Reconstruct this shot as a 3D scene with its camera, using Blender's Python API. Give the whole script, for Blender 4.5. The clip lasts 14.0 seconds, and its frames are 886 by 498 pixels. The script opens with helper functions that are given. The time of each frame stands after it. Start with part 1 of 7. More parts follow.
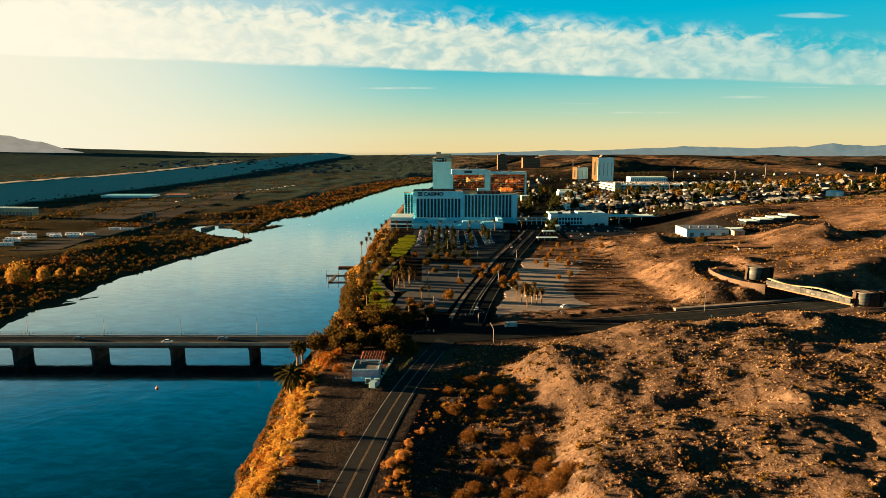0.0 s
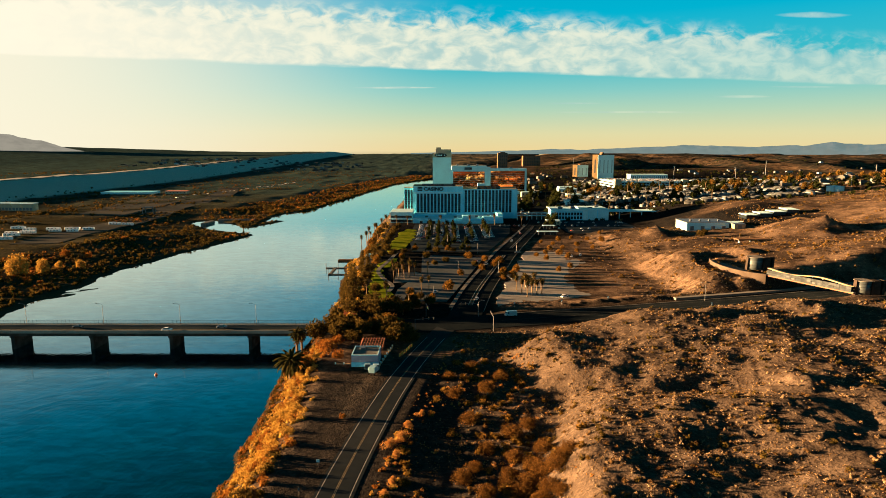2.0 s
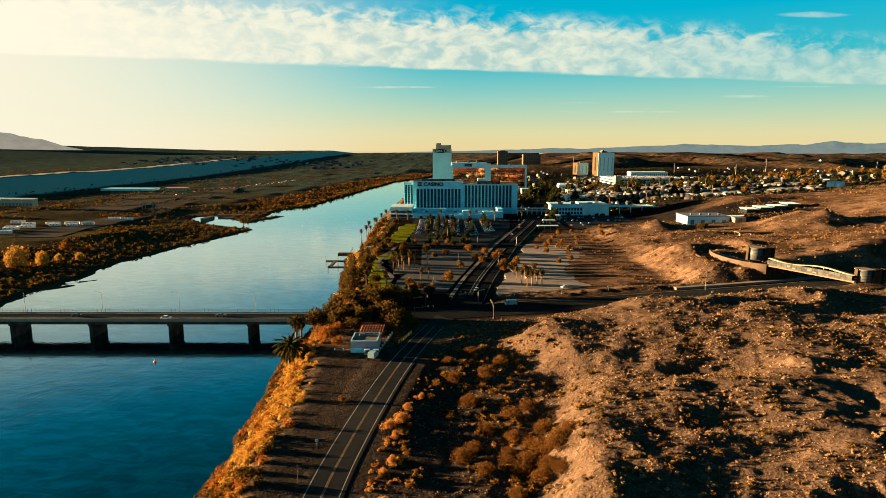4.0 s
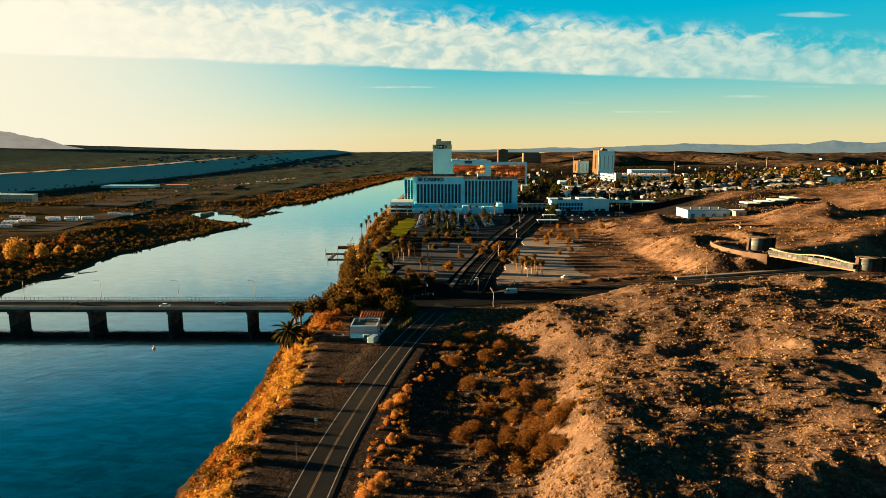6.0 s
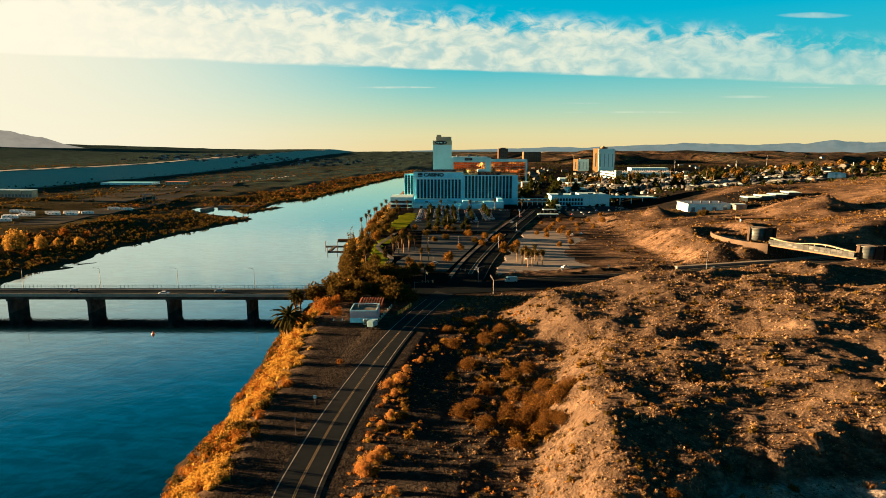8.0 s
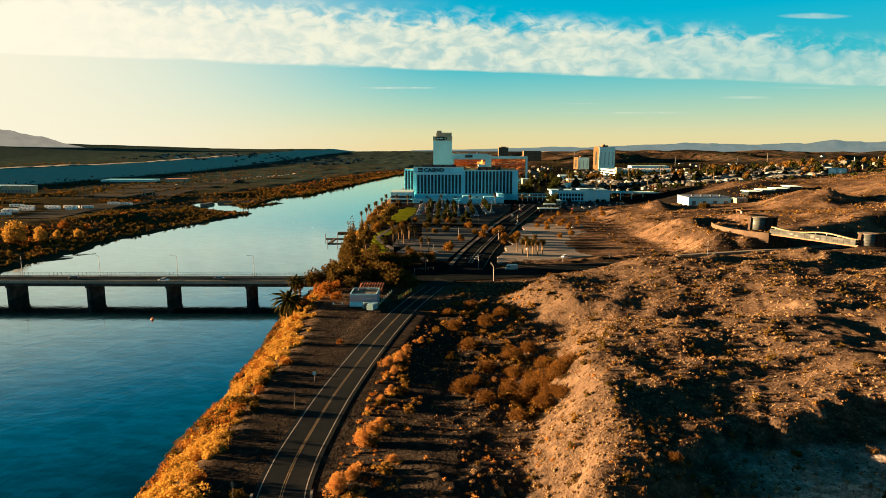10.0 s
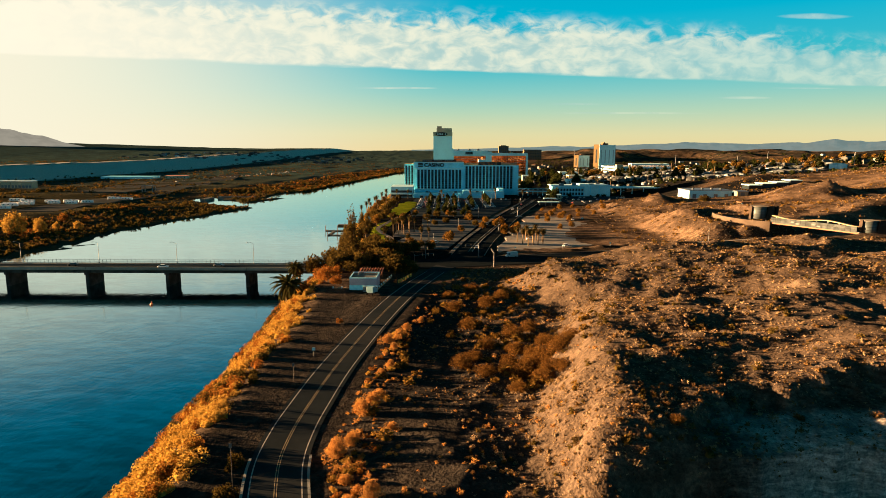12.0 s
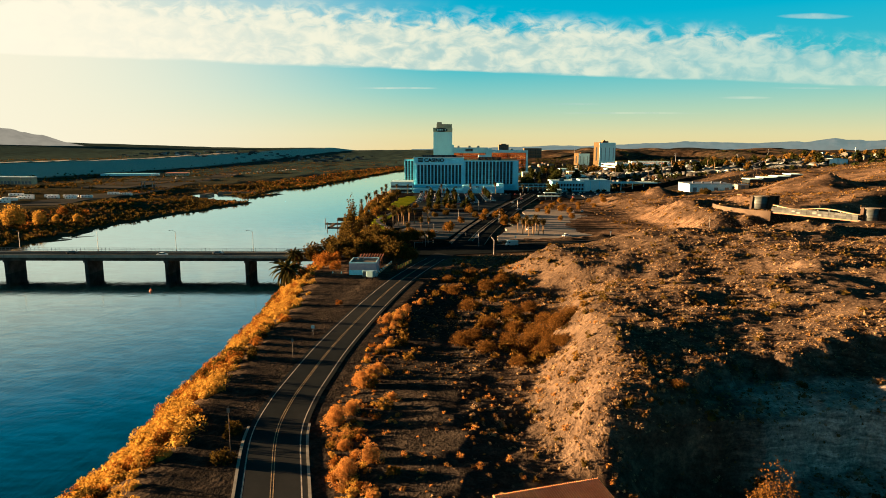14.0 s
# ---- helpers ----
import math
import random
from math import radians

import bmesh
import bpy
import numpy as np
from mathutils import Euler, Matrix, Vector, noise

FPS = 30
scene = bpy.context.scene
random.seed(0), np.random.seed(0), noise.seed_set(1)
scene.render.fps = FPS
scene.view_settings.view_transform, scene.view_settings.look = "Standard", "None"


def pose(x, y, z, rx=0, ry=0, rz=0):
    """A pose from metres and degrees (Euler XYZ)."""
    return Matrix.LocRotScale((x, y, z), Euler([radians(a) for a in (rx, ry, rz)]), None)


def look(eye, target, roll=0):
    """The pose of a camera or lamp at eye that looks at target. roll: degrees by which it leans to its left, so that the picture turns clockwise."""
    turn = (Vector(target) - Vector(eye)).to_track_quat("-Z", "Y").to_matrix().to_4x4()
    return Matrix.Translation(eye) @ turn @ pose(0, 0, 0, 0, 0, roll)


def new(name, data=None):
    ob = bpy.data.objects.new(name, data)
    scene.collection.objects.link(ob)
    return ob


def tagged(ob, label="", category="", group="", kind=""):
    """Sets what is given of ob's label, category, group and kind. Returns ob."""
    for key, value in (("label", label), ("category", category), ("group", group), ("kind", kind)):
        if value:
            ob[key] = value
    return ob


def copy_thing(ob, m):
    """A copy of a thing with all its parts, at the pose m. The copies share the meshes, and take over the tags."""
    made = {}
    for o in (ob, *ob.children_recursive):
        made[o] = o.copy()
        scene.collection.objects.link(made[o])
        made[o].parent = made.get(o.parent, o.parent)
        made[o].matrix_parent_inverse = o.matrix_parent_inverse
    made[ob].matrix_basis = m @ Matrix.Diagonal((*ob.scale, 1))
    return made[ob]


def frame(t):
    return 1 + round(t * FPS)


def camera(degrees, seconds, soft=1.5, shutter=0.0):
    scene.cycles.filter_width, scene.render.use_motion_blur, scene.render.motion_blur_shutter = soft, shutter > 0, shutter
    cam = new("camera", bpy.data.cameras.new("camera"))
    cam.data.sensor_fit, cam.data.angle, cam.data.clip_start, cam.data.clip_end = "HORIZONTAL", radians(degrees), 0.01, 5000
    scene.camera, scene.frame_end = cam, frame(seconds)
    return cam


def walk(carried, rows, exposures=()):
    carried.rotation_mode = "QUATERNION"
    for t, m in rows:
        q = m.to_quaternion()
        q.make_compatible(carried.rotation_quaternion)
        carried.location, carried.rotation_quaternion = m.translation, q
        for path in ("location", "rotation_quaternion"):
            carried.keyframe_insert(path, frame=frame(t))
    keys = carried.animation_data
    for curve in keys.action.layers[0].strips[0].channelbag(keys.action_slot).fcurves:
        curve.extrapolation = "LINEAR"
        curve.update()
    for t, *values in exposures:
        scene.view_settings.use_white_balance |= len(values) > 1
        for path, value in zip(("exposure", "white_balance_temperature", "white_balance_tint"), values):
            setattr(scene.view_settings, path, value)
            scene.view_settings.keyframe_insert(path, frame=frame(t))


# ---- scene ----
cam = camera(71.6, 14.0, soft=0.6)
# seconds, x, y, z, yaw, pitch, roll: a drone that sinks on the spot
ROWS = [
    (0.0, 0.000, 0.000, 97.50, 0.000, -9.121, -0.018),
    (0.5, 0.026, -0.046, 96.16, 0.004, -9.133, -0.024),
    (1.0, 0.054, -0.086, 94.85, 0.005, -9.139, -0.024),
    (1.5, 0.081, -0.129, 93.56, 0.008, -9.152, -0.020),
    (2.0, 0.114, -0.170, 92.30, 0.010, -9.166, -0.020),
    (2.5, 0.150, -0.208, 91.04, 0.014, -9.180, -0.026),
    (3.0, 0.191, -0.247, 89.77, 0.017, -9.195, -0.036),
    (5.5, 0.365, -0.369, 83.15, 0.046, -9.202, -0.053),
    (6.0, 0.391, -0.407, 81.79, 0.049, -9.202, -0.069),
    (6.5, 0.419, -0.456, 80.40, 0.054, -9.204, -0.086),
    (7.0, 0.448, -0.512, 79.01, 0.055, -9.195, -0.097),
    (7.5, 0.467, -0.578, 77.57, 0.059, -9.189, -0.103),
    (10.0, 0.492, -0.871, 70.10, 0.089, -9.139, -0.138),
    (10.5, 0.517, -0.927, 68.60, 0.095, -9.131, -0.145),
    (11.0, 0.535, -0.973, 67.09, 0.101, -9.124, -0.148),
    (11.5, 0.540, -1.011, 65.58, 0.106, -9.117, -0.150),
    (12.0, 0.536, -1.053, 64.05, 0.109, -9.118, -0.152),
    (12.5, 0.533, -1.093, 62.56, 0.112, -9.119, -0.154),
    (13.0, 0.545, -1.124, 61.14, 0.113, -9.124, -0.150),
    (13.5, 0.558, -1.134, 59.83, 0.116, -9.124, -0.141),
    (14.0, 0.596, -1.125, 58.62, 0.112, -9.116, -0.132),
]
walk(cam, [(t, pose(x, y, z, 90 + pitch, roll, yaw)) for t, x, y, z, yaw, pitch, roll in ROWS])

# ---- world, sun, exposure ----
SUN_EL, SUN_AZ = 4.2, 79.0          # degrees above the horizon, degrees left of straight ahead
to_sun = Vector((-math.sin(radians(SUN_AZ)) * math.cos(radians(SUN_EL)), math.cos(radians(SUN_AZ)) * math.cos(radians(SUN_EL)), math.sin(radians(SUN_EL))))
sun = new("sun", bpy.data.lights.new("sun", "SUN"))
sun.data.energy, sun.data.angle, sun.data.color = 5.0, radians(0.6), (1.0, 0.58, 0.26)
sun.matrix_world = look((0, 0, 300), Vector((0, 0, 300)) - to_sun)
EXPOSURE = 3.55
scene.view_settings.exposure = EXPOSURE


class Nodes:
    """Short hand for node trees."""

    def __init__(self, tree):
        self.tree = tree
        tree.nodes.clear()

    def add(self, kind, **values):
        n = self.tree.nodes.new(kind)
        for k, v in values.items():
            if k in n.inputs:
                self.put(n.inputs[k], v)
        return n

    def put(self, socket, v):
        if isinstance(v, bpy.types.NodeSocket):
            self.tree.links.new(v, socket)
        elif isinstance(v, tuple) and len(v) == 3 and socket.type == "RGBA":
            socket.default_value = (*v, 1)
        else:
            socket.default_value = v

    def math(self, op, a, b=0.0, c=0.0, clamp=False):
        n = self.tree.nodes.new("ShaderNodeMath")
        n.operation, n.use_clamp = op, clamp
        for s, v in zip(n.inputs, (a, b, c)):
            self.put(s, v)
        return n.outputs[0]

    def vmath(self, op, a, b=(0, 0, 0)):
        n = self.tree.nodes.new("ShaderNodeVectorMath")
        n.operation = op
        self.put(n.inputs[0], a)
        self.put(n.inputs[1], b)
        return n.outputs["Value"] if op in ("DOT_PRODUCT", "LENGTH") else n.outputs[0]

    def mix(self, f, a, b, blend="MIX"):
        n = self.tree.nodes.new("ShaderNodeMixRGB")
        n.blend_type = blend
        for s, v in zip(n.inputs, (f, a, b)):
            self.put(s, v)
        return n.outputs[0]

    def ramp(self, f, stops, smooth=False):
        n = self.tree.nodes.new("ShaderNodeValToRGB")
        if smooth:
            n.color_ramp.interpolation = "EASE"
        el = n.color_ramp.elements
        while len(el) < len(stops):
            el.new(0.5)
        for e, (p, c) in zip(el, stops):
            e.position, e.color = p, (*c, 1) if len(c) == 3 else c
        self.put(n.inputs[0], f)
        return n.outputs[0]

    def span(self, v, a, b, lo=0.0, hi=1.0):
        n = self.tree.nodes.new("ShaderNodeMapRange")
        n.interpolation_type = "SMOOTHSTEP"
        for s, q in zip(n.inputs, (v, a, b, lo, hi)):
            self.put(s, q)
        return n.outputs[0]

    def noise(self, vec, scale, detail=4, rough=0.55, distort=0.0):
        n = self.add("ShaderNodeTexNoise", Vector=vec, Scale=scale, Detail=detail, Roughness=rough, Distortion=distort)
        return n.outputs["Fac"]


def make_world():
    w = bpy.data.worlds.new("world")
    scene.world = w
    w.use_nodes = True
    N = Nodes(w.node_tree)
    d = N.add("ShaderNodeTexCoord").outputs["Generated"]
    sep = N.add("ShaderNodeSeparateXYZ", Vector=d)
    x, y, z = sep.outputs
    sky = N.add("ShaderNodeTexSky")
    sky.sky_type, sky.sun_disc = "NISHITA", False
    sky.sun_elevation, sky.sun_rotation = radians(SUN_EL), radians(-SUN_AZ)
    sky.dust_density, sky.ozone_density = 2.0, 1.5
    # evening colours by height over the horizon: straw, pale green, teal, deep blue overhead
    high = N.ramp(z, [(0.0, (0.212, 0.168, 0.082)), (0.025, (0.190, 0.178, 0.098)), (0.06, (0.116, 0.168, 0.122)), (0.09, (0.062, 0.152, 0.140)), (0.13, (0.012, 0.128, 0.148)), (0.20, (0.0, 0.112, 0.160)),
                      (0.34, (0.0, 0.080, 0.130)), (0.5, (0.0, 0.020, 0.034)), (1.0, (0.0, 0.007, 0.012))])
    # away from the evening side, behind the viewer, the low sky stays teal
    cool = N.ramp(z, [(0.0, (0.025, 0.150, 0.195)), (0.12, (0.014, 0.145, 0.19)), (0.24, (0.0, 0.085, 0.12)), (0.34, (0.0, 0.045, 0.072)), (0.5, (0.0, 0.018, 0.030)), (1.0, (0.0, 0.007, 0.012))])
    high = N.mix(N.span(y, 0.55, 0.1), high, cool)
    # the side of the sun is creamy white
    flat = N.add("ShaderNodeCombineXYZ", X=x, Y=y)
    toward = N.vmath("DOT_PRODUCT", N.vmath("NORMALIZE", flat.outputs[0]), (-math.sin(radians(SUN_AZ)), math.cos(radians(SUN_AZ)), 0))
    near_sun = N.span(toward, 0.14, 0.80)
    near_sun = N.math("MULTIPLY", near_sun, N.span(z, 0.36, 0.17))
    col = N.mix(near_sun, high, (0.244, 0.228, 0.176))
    # a long bank of broken cloud drawn out over the valley; coordinates on a high flat layer
    up = N.math("MAXIMUM", z, 0.02)
    px, py = N.math("DIVIDE", x, up), N.math("DIVIDE", y, up)
    layer = N.add("ShaderNodeCombineXYZ", X=px, Y=py).outputs[0]
    edge = N.noise(layer, 0.55, 6, 0.6)
    ahead = N.math("MAXIMUM", y, 0.05)
    across, rise = N.math("DIVIDE", x, ahead), N.math("DIVIDE", z, ahead)
    dome_map = N.add("ShaderNodeCombineXYZ", X=across, Y=rise).outputs[0]
    puffs = N.noise(N.vmath("MULTIPLY", dome_map, (1.0, 1.8, 1.0)), 30.0, 5, 0.56, 0.5)
    broad = N.noise(N.vmath("MULTIPLY", dome_map, (1.0, 2.2, 1.0)), 7.0, 4, 0.55, 0.3)
    # the bank's lower edge lies along one straight line of the layer, its upper edge along another
    far = N.math("ADD", py, N.math("MULTIPLY", px, -0.27))
    far = N.math("ADD", far, N.math("MULTIPLY_ADD", edge, 0.9, -0.45))
    bank = N.math("MULTIPLY", N.span(far, 8.15, 7.8), N.span(far, 4.35, 5.2))
    grain = N.math("ADD", N.math("MULTIPLY_ADD", broad, 0.5, N.math("MULTIPLY", puffs, 0.62)), N.span(far, 4.6, 6.6, -0.04, 0.30))
    bank = N.math("MULTIPLY", bank, N.span(grain, 0.46, 0.66))
    # a few thin wisps low over the valley
    fray = N.math("MULTIPLY_ADD", N.noise(N.vmath("MULTIPLY", dome_map, (14.0, 120.0, 1.0)), 1.0, 4, 0.6), 1.4, -0.7)
    wisps = 0.0
    for cu, cv, ru, rv in ((-0.075, 0.0972, 0.06, 0.0016), (0.21, 0.0732, 0.04, 0.0010), (0.29, 0.0595, 0.11, 0.0014), (0.475, 0.0837, 0.04, 0.0020), (0.57, 0.0985, 0.05, 0.0014), (0.575, 0.207, 0.05, 0.0040)):
        a = N.math("DIVIDE", N.math("SUBTRACT", across, cu), ru)
        b = N.math("ADD", N.math("DIVIDE", N.math("SUBTRACT", rise, cv), rv), fray)
        d2 = N.math("ADD", N.math("MULTIPLY", a, a), N.math("MULTIPLY", b, b))
        wisps = N.math("MAXIMUM", wisps, N.math("MULTIPLY", N.span(d2, 1.6, 0.0), N.span(y, 0.1, 0.2)))
    cover = N.math("MAXIMUM", bank, N.math("MULTIPLY", wisps, 0.6))
    shade = N.math("MULTIPLY_ADD", puffs, 0.6, N.math("MULTIPLY", broad, 0.4))
    lit = N.mix(N.span(shade, 0.38, 0.62), (0.112, 0.160, 0.152), (0.228, 0.226, 0.176))
    lit = N.mix(near_sun, lit, (0.262, 0.243, 0.192))
    col = N.mix(N.math("MULTIPLY", cover, N.span(px, 0.0, 5.0, 0.93, 0.50)), col, lit)
    # below the horizon: dim earth
    col = N.mix(N.span(z, 0.0, -0.02), col, (0.02, 0.014, 0.008))
    total = N.mix(1.0, col, N.mix(1.0, sky.outputs[0], (0.00004, 0.00008, 0.0001), "MULTIPLY"), "ADD")
    bg = N.add("ShaderNodeBackground", Color=total, Strength=0.341)
    out = N.add("ShaderNodeOutputWorld", Surface=bg.outputs[0])


make_world()


# ---- materials ----
def material(name, colour, rough=0.8, second=None, scale=1.0, bump=0.0, bump_scale=None, metal=0.0, spec=0.3, vary=0.0, grain=0.15):
    """A surface of one colour that runs into a second one in patches, with fine grain, relief and, by vary, a shade of its own for each object."""
    m = bpy.data.materials.new(name)
    m.use_nodes = True
    N = Nodes(m.node_tree)
    pos = N.add("ShaderNodeNewGeometry").outputs["Position"]
    if second is None:
        second = tuple(c * 0.78 for c in colour)
    c = N.mix(N.span(N.noise(pos, 0.35 * scale, 4), 0.35, 0.65), colour, second)
    fine = N.noise(pos, 3.0 * scale, 5, 0.6)
    c = N.mix(1.0, c, N.ramp(fine, [(0.25, (1 - grain,) * 3), (0.75, (1 + grain,) * 3)]), "MULTIPLY")
    if vary:
        r = N.add("ShaderNodeObjectInfo").outputs["Random"]
        c = N.mix(1.0, c, N.ramp(r, [(0.0, (1 - vary,) * 3), (1.0, (1 + vary,) * 3)]), "MULTIPLY")
    if rough >= 0.75:
        b = N.add("ShaderNodeBsdfDiffuse", Color=c, Roughness=0.3)
    else:
        b = N.add("ShaderNodeBsdfPrincipled", **{"Base Color": c, "Roughness": rough, "Metallic": metal, "Specular IOR Level": spec})
    if bump:
        bn = N.add("ShaderNodeBump", Strength=0.6, Distance=bump, Height=N.noise(pos, bump_scale or 2.0 * scale, 6, 0.65))
        N.put(b.inputs["Normal"], bn.outputs[0])
    N.add("ShaderNodeOutputMaterial", Surface=b.outputs[0])
    return m


def ground_material():
    """Sandy gravel with darker crust, paler washes, and on the river flats dark silt and straw."""
    m = bpy.data.materials.new("desert_ground")
    m.use_nodes = True
    N = Nodes(m.node_tree)
    pos = N.add("ShaderNodeNewGeometry").outputs["Position"]
    big = N.noise(pos, 0.03, 6, 0.6)
    mid = N.noise(pos, 0.35, 6, 0.65)
    clod = N.noise(pos, 1.15, 2, 0.6)
    fine = N.noise(pos, 2.6, 3, 0.7)
    c = N.mix(N.span(big, 0.38, 0.62), (0.166, 0.122, 0.086), (0.100, 0.076, 0.056))
    c = N.mix(N.span(mid, 0.42, 0.70), c, (0.24, 0.18, 0.128))
    c = N.mix(N.math("MULTIPLY", N.span(fine, 0.55, 0.72), 0.6), c, (0.07, 0.048, 0.03))
    x, y, z = N.add("ShaderNodeSeparateXYZ", Vector=pos).outputs
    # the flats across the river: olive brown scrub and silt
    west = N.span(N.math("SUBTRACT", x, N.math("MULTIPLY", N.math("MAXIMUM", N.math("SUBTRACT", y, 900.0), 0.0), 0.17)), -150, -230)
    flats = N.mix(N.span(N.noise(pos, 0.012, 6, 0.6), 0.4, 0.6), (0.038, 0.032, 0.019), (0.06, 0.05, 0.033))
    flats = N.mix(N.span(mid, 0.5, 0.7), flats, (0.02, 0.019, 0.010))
    # farther off, grey teal in the colour stands for haze
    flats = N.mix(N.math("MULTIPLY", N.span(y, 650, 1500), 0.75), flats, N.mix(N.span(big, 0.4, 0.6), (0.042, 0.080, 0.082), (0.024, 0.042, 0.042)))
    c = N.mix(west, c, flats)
    # creosote flats and hills far off are darker; the airfield's fill is lightened
    hills = N.mix(N.span(N.noise(pos, 0.008, 6, 0.65), 0.42, 0.62), (0.034, 0.038, 0.034), (0.15, 0.108, 0.07))
    c = N.mix(N.math("MULTIPLY", N.span(y, 760, 1150), N.span(x, -100, 60)), c, hills)
    fill = N.math("MULTIPLY", N.math("MULTIPLY", N.span(x, -690, -715), N.span(x, -892, -884)), N.span(y, 640, 760))
    # the fill's pale colour stands for haze over its shaded slope
    c = N.mix(N.math("MULTIPLY", fill, 0.9), c, (0.52, 0.50, 0.46))
    # the desert north of the highway is broken into darker and paler patches
    c = N.mix(N.math("MULTIPLY", N.span(y, 285, 330), N.span(x, 30, 70)), c, N.mix(1.0, c, N.mix(N.span(N.noise(pos, 0.05, 5, 0.65), 0.38, 0.62), (0.62, 0.60, 0.58), (1.75, 1.62, 1.5)), "MULTIPLY"))
    # grey crushed gravel on the shoulders of the river road and the lot beside it
    gx = N.math("MULTIPLY", N.span(x, -44, -38), N.span(x, 22, 4))
    grey = N.math("MULTIPLY", gx, N.span(y, 235, 190))
    c = N.mix(N.math("MULTIPLY", grey, 0.8), c, N.mix(N.span(mid, 0.4, 0.65), (0.030, 0.034, 0.034), (0.060, 0.059, 0.054)))
    # paved earth of the town and round the crossing, coloured dark for its shade
    reach = N.math("MULTIPLY_ADD", y, 0.58, -115.0)
    edge = N.math("MULTIPLY_ADD", big, 90.0, -45.0)
    town = N.math("MULTIPLY", N.span(N.math("ADD", y, edge), 520, 570), N.span(N.math("SUBTRACT", x, N.math("ADD", reach, edge)), 40, -10))
    town = N.math("MULTIPLY", town, N.span(y, 2300, 1700))
    park = N.math("MULTIPLY", N.span(y, 246, 262), N.math("MULTIPLY", N.span(y, 660, 560), N.span(x, 36, 22)))
    town = N.math("MAXIMUM", N.math("MAXIMUM", town, park), N.math("MULTIPLY", N.span(N.math("ADD", x, edge), 190, 215), N.math("MULTIPLY", N.span(x, 345, 320), N.math("MULTIPLY", N.span(N.math("ADD", y, edge), 516, 530), N.span(y, 660, 610)))))
    town = N.math("MULTIPLY", town, N.math("MULTIPLY", N.span(x, -70, -50), 0.93))
    c = N.mix(town, c, N.mix(N.span(mid, 0.45, 0.7), (0.010, 0.014, 0.016), (0.028, 0.030, 0.030)))
    # the shoulders of the highway are darker gravel
    lane = N.math("ABSOLUTE", N.math("SUBTRACT", y, N.math("MULTIPLY_ADD", x, 0.155, 270.0)))
    c = N.mix(N.math("MULTIPLY", N.span(lane, 17, 12), N.math("MULTIPLY", N.span(x, 24, 34), N.span(x, 290, 260))), c, N.mix(N.span(mid, 0.4, 0.65), (0.012, 0.013, 0.014), (0.03, 0.027, 0.024)))
    # dark riprap on the slope north of the highway
    off = N.math("SUBTRACT", y, N.math("MULTIPLY_ADD", x, 0.155, 270.0))
    rip = N.math("MULTIPLY", N.math("MULTIPLY", N.span(off, 11, 13), N.span(N.math("MULTIPLY_ADD", fine, 3.0, off), 27, 23)), N.math("MULTIPLY", N.span(x, 40, 62), N.span(x, 215, 185)))
    c = N.mix(N.math("MULTIPLY", rip, 0.85), c, N.mix(N.span(fine, 0.45, 0.62), (0.028, 0.022, 0.017), (0.11, 0.085, 0.06)))
    bank = N.math("MULTIPLY", N.span(x, -42, -47), N.math("MULTIPLY", N.span(y, 300, 270), N.span(x, -90, -80)))
    c = N.mix(N.math("MULTIPLY", bank, 0.85), c, N.mix(N.span(fine, 0.45, 0.65), (0.03, 0.023, 0.016), (0.075, 0.055, 0.038)))
    # wet silt along the water
    c = N.mix(N.math("MULTIPLY", N.span(z, 6.2, 4.9), 0.85), c, (0.055, 0.042, 0.028))
    # pale silt on the floor of the wash, lightened further to brighten its shade
    silt = N.math("MULTIPLY", N.span(x, 40, 52), N.span(N.math("SUBTRACT", y, N.math("MULTIPLY", x, 0.06)), 91, 87))
    c = N.mix(N.math("MULTIPLY", silt, N.span(mid, 0.3, 0.6, 0.9, 0.5)), c, (0.72, 0.68, 0.60))
    # paler and darker silt beds in the wash's bluffs, doubling as painted relief shading
    beds = N.noise(N.vmath("MULTIPLY", pos, (0.22, 0.22, 2.0)), 1.0, 3, 0.6)
    bluff = N.math("MULTIPLY", N.span(x, 36, 42), N.span(y, 108, 101))
    c = N.mix(bluff, c, N.mix(1.0, c, N.ramp(beds, [(0.34, (0.6, 0.6, 0.62)), (0.5, (1.1, 1.1, 1.12)), (0.66, (1.6, 1.6, 1.65))]), "MULTIPLY"))
    # clods and pebbles, with the shade in their gaps put into the colour
    c = N.mix(1.0, c, N.ramp(clod, [(0.3, (0.72, 0.72, 0.74)), (0.5, (1.0, 1.0, 1.0)), (0.68, (1.35, 1.32, 1.28))]), "MULTIPLY")
    c = N.mix(1.0, c, N.ramp(fine, [(0.3, (0.6, 0.6, 0.62)), (0.5, (1.0, 1.0, 1.0)), (0.7, (1.45, 1.42, 1.38))]), "MULTIPLY")
    # darker east of the river; the flats across it are lifted for haze
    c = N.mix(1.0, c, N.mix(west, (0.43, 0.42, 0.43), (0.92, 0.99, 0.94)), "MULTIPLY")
    b = N.add("ShaderNodeBsdfDiffuse", Color=c, Roughness=0.2)
    h = N.math("MULTIPLY_ADD", mid, 0.7, N.math("MULTIPLY_ADD", clod, 0.75, N.math("MULTIPLY", fine, 0.40)))
    bn = N.add("ShaderNodeBump", Strength=1.0, Distance=0.55, Height=h)
    N.put(b.inputs["Normal"], bn.outputs[0])
    N.add("ShaderNodeOutputMaterial", Surface=b.outputs[0])
    return m


